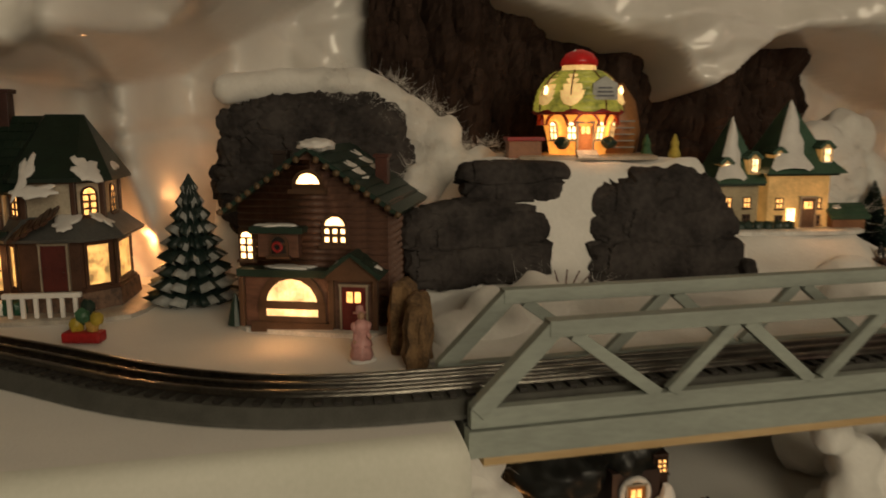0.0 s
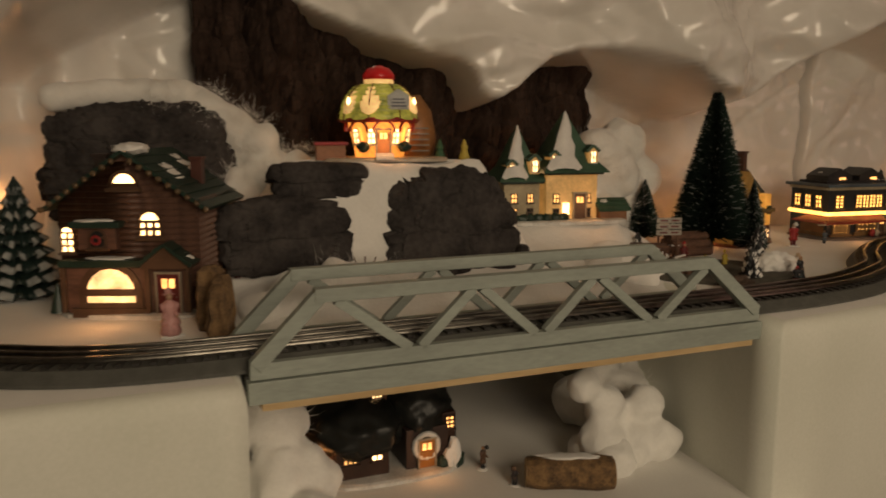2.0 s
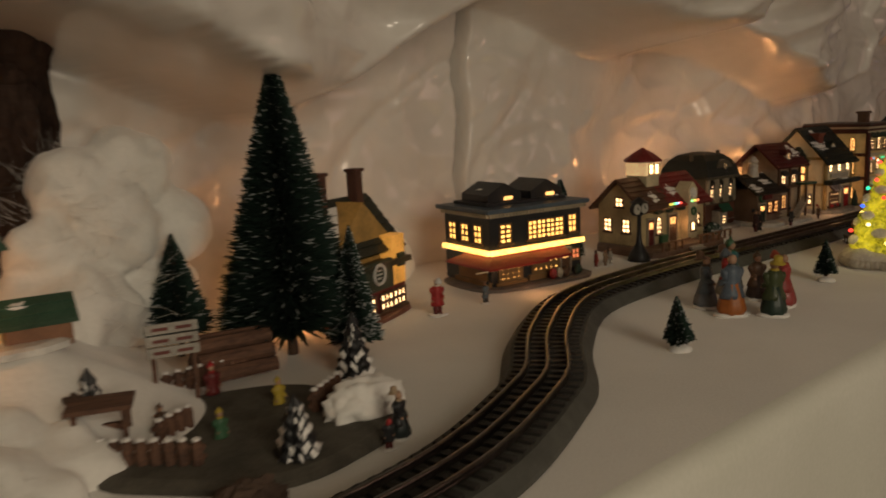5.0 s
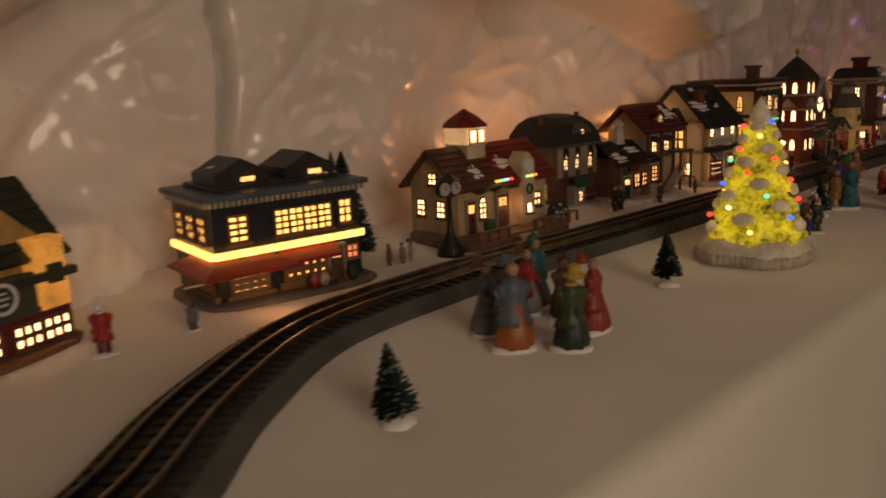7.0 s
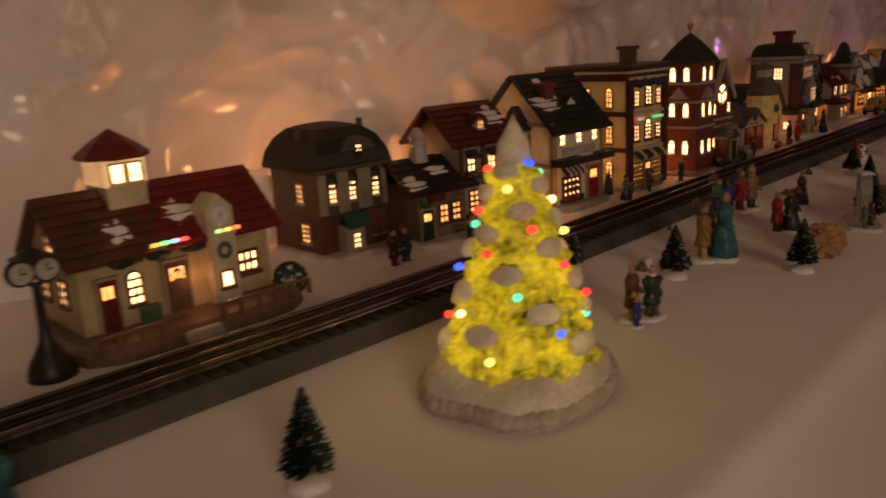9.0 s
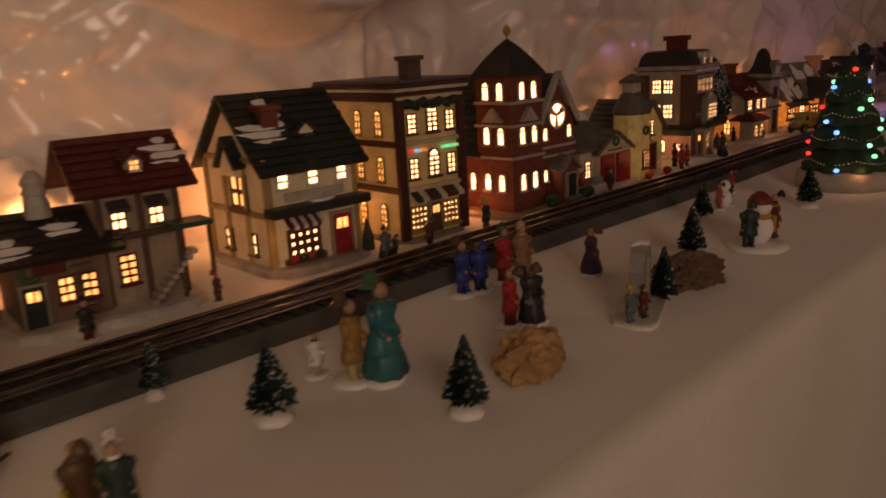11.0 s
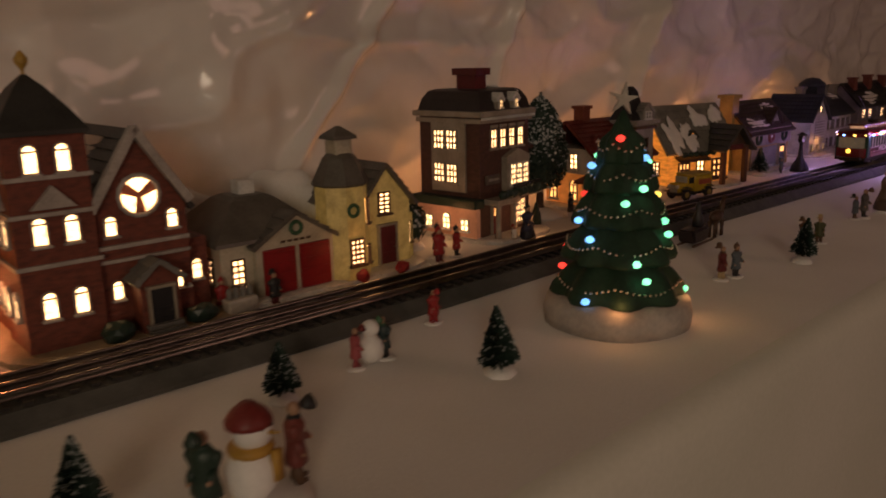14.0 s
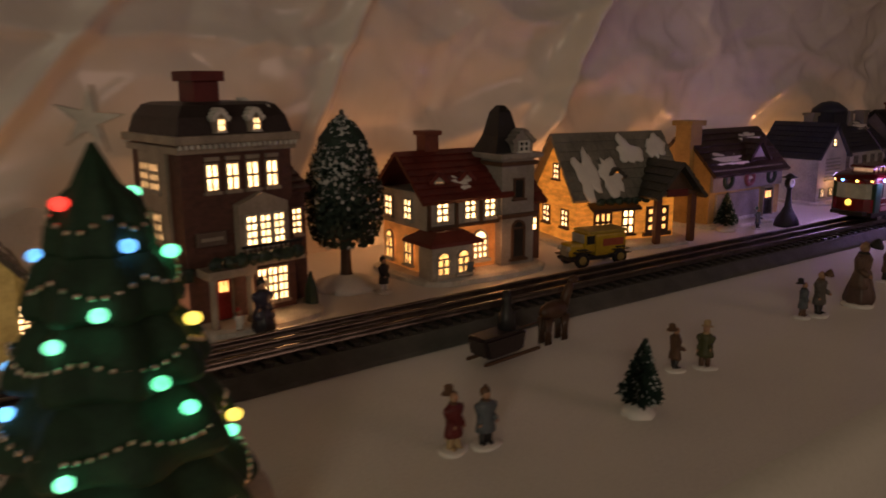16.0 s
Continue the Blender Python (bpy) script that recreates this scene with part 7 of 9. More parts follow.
def white_inn():
    h = house("white_inn", 3.690, 1.085, 4, "white clapboard inn with dark blue roof and tower, few lights")
    white, roof = glaze((0.50, 0.50, 0.50)), glaze((0.025, 0.03, 0.05))
    foot(h, -0.125, 0.12, -0.02, 0.10, 0.005)
    walls(h, -0.115, -0.035, 0.0, 0.085, 0.004, 0.072, white, "y", 0.112)
    gable_roof(h, -0.115, -0.035, 0.0, 0.085, 0.072, 0.114, "y", roof, 0.006, 0, 1, 7)
    walls(h, -0.035, 0.11, 0.008, 0.085, 0.004, 0.075, white, "x", 0.11)
    gable_roof(h, -0.035, 0.11, 0.008, 0.085, 0.075, 0.110, "x", roof, 0.006, 1, 6.4, 7)
    walls(h, -0.02, 0.02, 0.03, 0.065, 0.09, 0.125, roof, name="tower")
    bm = bmesh.new()
    lathe(bm, [(0.026, 0.125), (0.024, 0.132), (0.012, 0.141), (0.001, 0.143)], 12, Matrix.Translation((0, 0.048, 0)))
    part("tower_roof", bm, roof, h, "dark domed tower roof", True)
    f = facing("f", 0.23, 0.085)
    for i in range(7):
        trim(h, -0.075, -0.0015, 0.034 + i * 0.005, 0.04, 0.002, 0.0022, glaze((0.3, 0.3, 0.3)), "sign_bar")
    for u in (-0.10, -0.075, -0.05):
        window(h, f, u, 0.012, 0.009, 0.010, glaze(GREY), GLOW, 2, 2)
    window(h, f, -0.075, 0.082, 0.008, 0.010, glaze(GREY), GLOW, 1, 2)
    for u in (-0.015, 0.012, 0.039, 0.066, 0.092):
        window(h, Matrix.Translation((0, 0.008, 0)) @ f, u, 0.046, 0.010, 0.016, glaze(GREY), DARKPANE, 2, 3)
        window(h, Matrix.Translation((0, 0.008, 0)) @ f, u, 0.012, 0.010, 0.016, glaze(GREY), DARKPANE if u < 0.05 else GLOWDIM, 2, 3)
    for xx in (-0.06, 0.05, 0.10):
        chimney(h, xx, 0.045, 0.10, 0.125, 0.014, GREY)
    bulb_glow(3.66, 1.18, 0.05, 0.028)
    # added lamp out front for the lower windows' light
    bulb_glow(3.61, 1.07, 0.03, 0.006)


white_inn()


def far_house(x, y, seed, colour):
    rnd = random.Random(seed)
    h = house("far_house", x, y, rnd.uniform(-5, 5), "dim dark model house at the far end of the table")
    roof = glaze(BLACK)
    foot(h, -0.07, 0.07, -0.02, 0.09, 0.005)
    walls(h, -0.06, 0.06, 0, 0.08, 0.004, 0.085, glaze(colour), "x", 0.125)
    gable_roof(h, -0.06, 0.06, 0, 0.08, 0.085, 0.126, "x", roof, 0.007, 2, seed, 7)
    f = facing("f", 0.12, 0.08)
    for z in (0.02, 0.055):
        for u in (-0.04, -0.012, 0.016, 0.042):
            window(h, f, u, z, 0.011, 0.018, glaze(GREY), GLOW if rnd.random() < 0.5 else DARKPANE, 2, 3)
    chimney(h, 0.03, 0.03, 0.10, 0.14, 0.014, BRICK)
    chimney(h, -0.035, 0.03, 0.10, 0.136, 0.014, BRICK)
    bulb_glow(x, y + 0.088, 0.05, 0.02)


far_house(3.90, 1.10, 3, (0.16, 0.14, 0.16))
far_house(4.10, 1.12, 4, (0.12, 0.06, 0.05))


def dark_cottage():
    h = thing("dark_cottage", pose(0.300, 0.725, LOW, 0, 0, 4), "dark thatched cottage with small orange lit windows, lower level", "model house", "lit porcelain village houses")
    dark, wall = glaze((0.010, 0.011, 0.010)), glaze((0.05, 0.024, 0.016))
    foot(h, -0.075, 0.085, -0.06, 0.06, 0.005)
    walls(h, -0.06, 0.0, -0.04, 0.045, 0.004, 0.052, wall)
    bm = bmesh.new()
    blob(bm, -0.03, -0.004, 0.054, 0.052, 0.060, 0.034, 0.16, 3, 1, 4)
    part("roof", bm, dark, h, "black rounded thatched roof", True)
    walls(h, -0.035, 0.008, -0.01, 0.04, 0.06, 0.108, glaze((0.13, 0.055, 0.028)), name="upper_room")
    bm = bmesh.new()
    blob(bm, -0.012, 0.014, 0.112, 0.034, 0.038, 0.020, 0.22, 3, 2, 4)
    part("upper_roof", bm, glaze((0.06, 0.035, 0.025)), h, "brown rounded upper roof", True)
    bm = bmesh.new()
    blob(bm, 0.044, 0.008, 0.060, 0.044, 0.050, 0.044, 0.15, 3, 3, 4)
    part("roof", bm, dark, h, "black rounded thatched roof", True)
    walls(h, 0.02, 0.07, -0.04, 0.045, 0.004, 0.05, glaze((0.05, 0.03, 0.025)))
    m = Matrix.Translation((-0.03, -0.040, 0)) @ facing("f", 0, 0)
    lw = Matrix.Translation((-0.06, -0.005, 0)) @ Matrix(((0, -1, 0, 0), (-1, 0, 0, 0), (0, 0, 1, 0), (0, 0, 0, 1)))
    for u in (-0.02, 0.004, 0.022):
        window(h, lw, u, 0.022, 0.014, 0.014, wall, GLOWDIM, 3, 2)
    window(h, m, -0.014, 0.022, 0.016, 0.014, wall, GLOWDIM, 3, 2)
    window(h, m, 0.016, 0.022, 0.012, 0.014, wall, GLOW, 2, 2)
    u2 = Matrix.Translation((-0.014, -0.0105, 0)) @ facing("f", 0, 0)
    for u in (-0.012, 0.010):
        window(h, u2, u, 0.074, 0.012, 0.012, wall, GLOW, 3, 2)
    door(h, Matrix.Translation((0.045, -0.042, 0)) @ facing("f", 0, 0), -0.002, 0.018, 0.032, (0.34, 0.14, 0.03))
    hoop(h, Matrix.Translation((0.045, -0.042, 0)) @ facing("f", 0, 0), -0.002, 0.030, 0.014, glaze(WHITE), 0.0, "door_arch", "white snowy door arch", 0.25)
    window(h, Matrix.Translation((0.07, 0, 0)) @ facing("f", 0, 0), 0.004, 0.044, 0.010, 0.014, wall, GLOWDIM, 2, 3, out=0.035)
    walls(h, 0.066, 0.082, -0.034, 0.0, 0.0, 0.062, wall, name="turret")
    bm = bmesh.new()
    lathe(bm, [(0.012, 0.0), (0.009, 0.03), (0.001, 0.056)], 9, Matrix.Translation((0.006, 0.03, 0.118)))
    part("rooftop_fir", bm, glaze(GREEN), h)
    chimney(h, 0.035, 0.015, 0.09, 0.122, 0.018, BROWN)
    # added lamp beside the cottage for its side windows' light
    bulb_glow(0.222, 0.69, LOW + 0.03, 0.02, (1, 0.42, 0.12))
    for k, (xx, zz) in enumerate(((0.070, 0.024), (0.080, 0.020), (0.076, 0.036), (0.062, 0.016))):
        bm = bmesh.new()
        blob(bm, xx, -0.045, zz * 0.5, 0.008, 0.007, zz * 0.55, 0.3, 3, k * 3.1, 2)
        part("shrub" if k % 2 else "drift", bm, glaze(DKGREEN) if k % 2 else PURE, h)
    # added lamp before the cottage door
    bulb_glow(0.345, 0.665, LOW + 0.02, 0.004)


dark_cottage()


# ---- the trolley ----
def trolley():
    h = thing("toy_trolley", pose(3.470, 0.9305, 0.0185, 0, 0, 2.1), "dark red toy trolley with coloured bulbs standing beside the white inn", "trolley")
    red, green, dark = glaze((0.15, 0.008, 0.012), 0.25), glaze((0.015, 0.06, 0.04), 0.3), glaze((0.02, 0.018, 0.018))
    L, W = 0.168, 0.046
    bm = bmesh.new()
    box(bm, 0, 0, 0.008, L * 0.80, W * 0.8, 0.008, bevel=0.001)
    part("underframe", bm, dark, h)
    for xx in (-0.045, -0.025, 0.025, 0.045):
        for s in (-1, 1):
            bm = bmesh.new()
            lathe(bm, [(0.0065, -0.0015), (0.0065, 0.0), (0.0055, 0.0006), (0.0055, 0.002)], 14, Matrix.Translation((xx, s * 0.0158, 0.0062)) @ Matrix.Rotation(s * math.pi / 2, 4, "X"))
            part("wheel", bm, RAIL, h)
    outline = []
    for i in range(9):
        a = -math.pi / 2 + math.pi * i / 8
        outline.append((L / 2 - 0.012 + 0.012 * math.cos(a), W / 2 * math.sin(a) * (0.72 + 0.28 * abs(math.sin(a)))))
    ring = [(x, y) for x, y in outline] + [(-x, -y) for x, y in outline]

    def shell(name, z0, z1, k, material, label=""):
        bm = bmesh.new()
        a = [bm.verts.new((x * k, y * k, z0)) for x, y in ring]
        b = [bm.verts.new((x * k, y * k, z1)) for x, y in ring]
        n = len(ring)
        for i in range(n):
            bm.faces.new((a[i], a[(i + 1) % n], b[(i + 1) % n], b[i]))
        bm.faces.new(a[::-1])
        bm.faces.new(b)
        return part(name, bm, material, h, label)

    shell("lower_body", 0.011, 0.026, 1.0, red, "dark red lower body")
    shell("lit_cabin", 0.0262, 0.043, 0.955, mat("trolley_cabin", (0.10, 0.09, 0.07), 0.3, None, 60, emit=(0.75, 0.55, 0.32), power=0.10), "dim lit cabin glass")
    shell("letter_board", 0.043, 0.0475, 1.0, red)
    for s in (-1, 1):
        for i in range(11):
            xx = -0.055 + 0.011 * i
            trim(h, xx, s * (W / 2 - 0.0008), 0.0345, 0.0016, 0.0018, 0.018, dark, "window_post")
        for z, hh, c in ((0.0262, 0.0012, (0.6, 0.5, 0.45)), (0.0192, 0.0009, (0.6, 0.5, 0.45))):
            trim(h, 0, s * (W / 2 + 0.0003), z, 0.115, 0.001, hh, glaze(c), "stripe", "pale stripe")
        trim(h, 0, s * (W / 2 + 0.0002), 0.0145, 0.115, 0.0012, 0.0050, glaze((0.40, 0.20, 0.20)), "lower_panel", "faded rose lower panel")
        for xx in (-0.067, 0.067):
            trim(h, xx, s * (W / 2 - 0.002), 0.0275, 0.013, 0.006, 0.034, green, "door", "green folding door")
        text = bpy.data.curves.new("greeting", "FONT")
        text.body, text.size, text.align_x, text.extrude = "MERRY CHRISTMAS", 0.0062, "CENTER", 0.0002
        ob = new("greeting", text)
        ob.parent = h
        ob.matrix_local = Matrix.Translation((0, s * (W / 2 + 0.0006), 0.0204)) @ (Matrix.Rotation(math.pi, 4, "Z") if s > 0 else Matrix.Identity(4)) @ Matrix.Rotation(math.pi / 2, 4, "X")
        text.materials.append(glaze((0.65, 0.58, 0.5)))
        tagged(ob, "pale painted lettering")
    bm = bmesh.new()
    prof = [(1.04, 0.0470), (1.05, 0.0485), (0.98, 0.0525), (0.80, 0.0545)]
    rings = []
    for k, z in prof:
        rings.append([bm.verts.new((x * (k if k > 0.9 else 0.92), y * k, z)) for x, y in ring])
    n = len(ring)
    for a, b in zip(rings, rings[1:]):
        for i in range(n):
            bm.faces.new((a[i], a[(i + 1) % n], b[(i + 1) % n], b[i]))
    bm.faces.new(rings[-1])
    bm.faces.new(rings[0][::-1])
    part("roof", bm, glaze((0.10, 0.007, 0.010), 0.22), h, "glossy dark red roof", True)
    bm = bmesh.new()
    box(bm, 0, 0, 0.0565, L * 0.68, W * 0.46, 0.005)
    part("clerestory", bm, mat("clerestory_glow", (0.4, 0.2, 0.1), 0.4, None, 200, emit=(1, 0.55, 0.3), power=0.5), h, "lit clerestory")
    for i in range(12):
        for s in (-1, 1):
            trim(h, -0.055 + i * 0.01, s * W * 0.23, 0.0565, 0.004, 0.0016, 0.0052, red, "clerestory_post")
    bm = bmesh.new()
    box(bm, 0, 0, 0.0602, L * 0.74, W * 0.56, 0.0030, bevel=0.001)
    part("upper_roof", bm, glaze((0.10, 0.007, 0.010), 0.22), h, "glossy dark red upper roof")
    trim(h, 0.005, 0, 0.0635, 0.016, 0.010, 0.004, dark, "pole_base")
    bm = bmesh.new()
    lathe(bm, [(0.0008, 0), (0.0005, 0.075)], 6, Matrix.Translation((0, 0, 0.065)) @ Matrix.Rotation(radians(-58), 4, "Y"))
    part("trolley_pole", bm, dark, h, "thin slanted trolley pole")
    hues = ((1, .65, .12), (.12, .35, 1), (1, .05, .05), (.1, .9, .35), (1, .6, .1), (.25, .25, 1), (1, .05, .1), (.1, .85, .5))
    glow = [mat("trolley_bulb", c, 0.3, None, 40, emit=c, power=9.0) for c in hues]
    k = 0
    for s in (-1, 1):
        for i in range(12):
            bm = bmesh.new()
            blob(bm, -0.076 + 0.0138 * i, s * (W / 2 + 0.0035 if 0 < i < 11 else W / 2 - 0.003), 0.0465, 0.0022, 0.0018, 0.0020, 0, 1, 0, 1)
            part("coloured_bulb", bm, glow[k % 8], h, "glowing coloured bulb", True)
            k += 1
    for xx in (-1, 1):
        for yy in (-0.008, 0.008):
            bm = bmesh.new()
            blob(bm, xx * (L / 2 + 0.001), yy, 0.0465, 0.002, 0.002, 0.002, 0, 1, 0, 1)
            part("coloured_bulb", bm, glow[k % 8], h, "glowing coloured bulb", True)
            k += 1
        bm = bmesh.new()
        blob(bm, xx * (L / 2 + 0.0005), 0, 0.022, 0.002, 0.0035, 0.0035, 0, 1, 0, 2)
        part("headlight", bm, mat("trolley_headlight", (0.9, 0.7, 0.2), 0.3, None, 40, emit=(1.0, 0.62, 0.08), power=3.0), h, "small round glowing headlight", True)
        trim(h, xx * (L / 2 - 0.002), 0, 0.0105, 0.010, W * 0.8, 0.004, dark, "bumper")
    for dx in (-0.062, 0.0, 0.062):
        for side in (-0.032, 0.032):
            lamp("bulb_glow", "POINT", (3.470 + dx, 0.9305 + side + dx * 0.056, 0.066), 0.055, (0.58, 0.38, 1.0), 0.006)


trolley()

# ---- trees ----
NEEDLE = mat("dark_green_bristles", (0.018, 0.045, 0.032), 0.7, (0.010, 0.026, 0.020), 200, 0.2)
FROST = mat("frosted_bristle_tips", (0.60, 0.62, 0.62), 0.8, (0.40, 0.44, 0.44), 200, 0.2)
WOOD = mat("brown_trunk", (0.09, 0.05, 0.03), 0.8, None, 150, 0.5)


def bristles(bm, h, r, z0, n, frost, seed, wide=0.0011, shape=None):
    """A bottle brush: short stiff needles round a wire, some tipped with snow."""
    rnd = random.Random(seed)
    for i in range(n):
        t = rnd.random() ** 1.35
        z = z0 + (h - z0) * t
        rr = (shape(t) if shape else (1 - t) ** 0.9) * r * rnd.uniform(0.80, 1.08) + 0.001
        a = rnd.uniform(0, 2 * math.pi)
        c, s = math.cos(a), math.sin(a)
        lift = rr * rnd.uniform(-0.10, 0.30)
        w = wide * rnd.uniform(0.7, 1.3)
        inner = 0.25 * rr
        p = Vector((c * inner, s * inner, z))
        tip = Vector((c * rr, s * rr, z + lift))
        side = Vector((-s, c, 0)) * w
        up = Vector((0, 0, w))
        mid = p.lerp(tip, 0.72)
        white = rnd.random() < frost
        v = [bm.verts.new(q) for q in (p - side, p + side, mid + side * 0.9, mid - side * 0.9, tip + side * 0.4, tip - side * 0.4, p + up, mid + up, tip + up * 0.3)]
        bm.faces.new((v[0], v[1], v[2], v[3]))
        bm.faces.new((v[3], v[2], v[4], v[5])).material_index = 1 if white else 0
        bm.faces.new((v[0], v[6], v[7], v[3]))
        bm.faces.new((v[3], v[7], v[8], v[5])).material_index = 1 if white else 0


def brush_tree(x, y, h, r, label, frost=0.1, n=1500, z0=0.006, base=True, seed=1, lean=(0, 0), zb=0.0, wide=0.0011, group="bottle-brush trees"):
    ob = thing("brush_tree", pose(x, y, zb, lean[0], lean[1], seed * 37), label, "tree", group)
    bm = bmesh.new()
    bristles(bm, h, r, z0 + 0.002, n, frost, seed, wide)
    part("crown", bm, [NEEDLE, FROST], ob, "dark green bristles")
    bm = bmesh.new()
    lathe(bm, [(0.0016 + r * 0.05, 0.0), (0.0012 + r * 0.03, h * 0.5), (0.0006, h * 0.99)], 8)
    part("trunk", bm, WOOD, ob)
    if base:
        bm = bmesh.new()
        lathe(bm, [(r * 0.80, 0.0), (r * 0.80, 0.002), (r * 0.55, 0.0045), (0.002, 0.006)], 16, wave=0.04)
        part("base", bm, PURE, ob, "round white base", True)
    return ob


brush_tree(0.866, 0.888, 0.258, 0.060, "large dark fir with frosted tips, tallest on the table", 0.07, 12000, 0.026, False, 3, wide=0.0012)
brush_tree(0.790, 0.955, 0.110, 0.030, "narrow dark bottle-brush fir behind the log yard", 0.05, 2200, 0.02, False, 4)
brush_tree(0.905, 0.845, 0.113, 0.024, "frosted dark fir beside the great fir", 0.30, 2600, 0.012, False, 5)
brush_tree(1.302, 0.985, 0.114, 0.030, "dark bottle-brush fir behind the corner shop", 0.10, 2400, 0.014, False, 6)
SMALL = "small dark green bottle-brush tree on a white base"
for k, (x, y, h, r, lx, ly) in enumerate(((1.110, 0.661, 0.047, 0.0125, 0, -7), (1.432, 0.702, 0.046, 0.0125, 0, 5), (1.803, 0.735, 0.042, 0.0125, 0, 0), (1.772, 0.810, 0.034, 0.007, 0, 0), (1.874, 0.665, 0.042, 0.0115, 0, 0), (2.446, 0.731, 0.045, 0.0125, 0, 6), (2.326, 0.787, 0.037, 0.0105, 0, 4), (2.835, 0.730, 0.042, 0.0115, 0, 4), (3.312, 1.03, 0.045, 0.014, 0, 0))):
    brush_tree(x, y, h, r, SMALL, 0.16, 900, 0.007, True, 10 + k, (lx, ly))
brush_tree(2.199, 0.725, 0.045, 0.012, "small dark bottle-brush tree standing behind a brown rock", 0.18, 900, 0.007, True, 31)
bm = bmesh.new()
blob(bm, 0, 0, 0.008, 0.031, 0.022, 0.0145, 0.35, 3, 4.4, 4)
whole("brown_rock", bm, mat("brown_stone", (0.16, 0.10, 0.06), 0.9, (0.09, 0.055, 0.035), 60, 0.8), "rough brown rock lying on the snow before a small tree", "rock", m=pose(2.138, 0.692, 0))
bm = bmesh.new()
blob(bm, 0, 0, 0.010, 0.023, 0.016, 0.017, 0.3, 3, 9.4, 4)
whole("tan_rock", bm, mat("tan_stone", (0.46, 0.28, 0.12), 0.9, (0.26, 0.14, 0.06), 60, 0.8), "pale tan rock standing among the figurines", "rock", m=pose(1.932, 0.672, 0))


def layered_fir(name, x, y, h, r, tiers, label, green, tip, lobes=11, trunk=0.01, seed=0, z=0.0):
    """A moulded resin fir: drooping tiers with uneven edges, snow along their rims."""
    ob = thing(name, pose(x, y, z, 0, 0, seed * 31), label, "tree")
    for t in range(tiers):
        k = t / tiers
        z1 = trunk + (h - trunk) * (k + 1.55 / tiers)
        z0 = trunk + (h - trunk) * k
        rr = r * (1 - k) ** 0.92 + 0.002
        bm = bmesh.new()
        seg = lobes * 4
        rings = []
        for f, dz in ((0.0, 1.0), (0.35, 0.62), (0.75, 0.24), (1.0, 0.02), (0.96, -0.03), (0.5, 0.05)):
            ring = []
            for i in range(seg):
                a = 2 * math.pi * i / seg + t * 0.7
                w = 1 + 0.20 * math.cos(lobes * a) * f + 0.08 * noise.noise(Vector((math.cos(a) * 3, math.sin(a) * 3, t + seed)))
                ring.append(bm.verts.new((rr * f * w * math.cos(a) + 0.0006 * math.cos(a), rr * f * w * math.sin(a) + 0.0006 * math.sin(a), z0 + (min(z1, h) - z0) * dz - 0.004 * f * (1 - math.cos(lobes * a)))))
            rings.append(ring)
        for j, (a, b) in enumerate(zip(rings, rings[1:])):
            for i in range(seg):
                fc = bm.faces.new((a[i], a[(i + 1) % seg], b[(i + 1) % seg], b[i]))
                fc.material_index = 1 if j in (2, 3) and noise.noise(Vector((i * 0.45, t * 3.0, seed))) > 0.02 else 0
        part("branch_tier", bm, [green, tip], ob, "snow-tipped branch tier", True)
    bm = bmesh.new()
    lathe(bm, [(r * 0.14, 0), (r * 0.1, h * 0.4), (0.001, h * 0.9)], 8)
    part("trunk", bm, WOOD, ob)
    return ob


layered_fir("snowy_fir", -0.076, 0.876, 0.138, 0.042, 9, "moulded dark fir with snow-tipped drooping branches beside the cabin", glaze((0.014, 0.028, 0.024)), glaze((0.34, 0.35, 0.34)), 13)
for k, (x, y, h) in enumerate(((0.680, 0.800, 0.052), (0.766, 0.678, 0.045), (0.877, 0.800, 0.052))):
    layered_fir("snowy_shrub", x, y, h, 0.012, 6, "small fir in white and black snowy tiers by the log yard", glaze(BLACK), PURE, 7, 0.004, k + 2)

# topiary tree with a round base
ob = thing("topiary_tree", pose(2.828, 1.055, 0), "tall clipped tree with frosted top on a snowy mound", "tree")
bm = bmesh.new()
lathe(bm, [(0.030, 0.0), (0.028, 0.004), (0.014, 0.010), (0.004, 0.012)], 20, wave=0.05)
part("base", bm, PURE, ob, "round snowy base", True)
bm = bmesh.new()
lathe(bm, [(0.008, 0.006), (0.005, 0.014), (0.004, 0.04), (0.005, 0.06)], 9)
part("trunk", bm, WOOD, ob, "", True)
for name, z0, z1, fr, seed in (("lower_crown", 0.038, 0.092, 0.04, 61), ("upper_crown", 0.078, 0.150, 0.42, 62)):
    bm = bmesh.new()
    rnd = random.Random(seed)
    for i in range(2600):
        a, zz = rnd.uniform(0, 2 * math.pi), rnd.uniform(z0, z1)
        t = (zz - 0.038) / 0.112
        rr = 0.032 * max(0.0, math.sin(math.pi * min(1, (t * 0.93 + 0.10)) ** 0.75)) ** 0.6 * rnd.uniform(0.82, 1.06)
        p = Vector((rr * math.cos(a), rr * math.sin(a), zz))
        u = Vector((rnd.uniform(-1, 1), rnd.uniform(-1, 1), rnd.uniform(-1, 1))).normalized() * 0.0022
        v = u.cross(Vector((math.cos(a), math.sin(a), 0.2))).normalized() * 0.0018
        bm.faces.new([bm.verts.new(q) for q in (p - u, p + v, p + u, p - v)]).material_index = 1 if rnd.random() < fr else 0
    blob(bm, 0, 0, (z0 + z1) / 2, 0.022, 0.022, (z1 - z0) / 2 * 0.85, 0.1, 3, 1, 2)
    part(name, bm, [NEEDLE, FROST], ob, "clipped leafy crown")
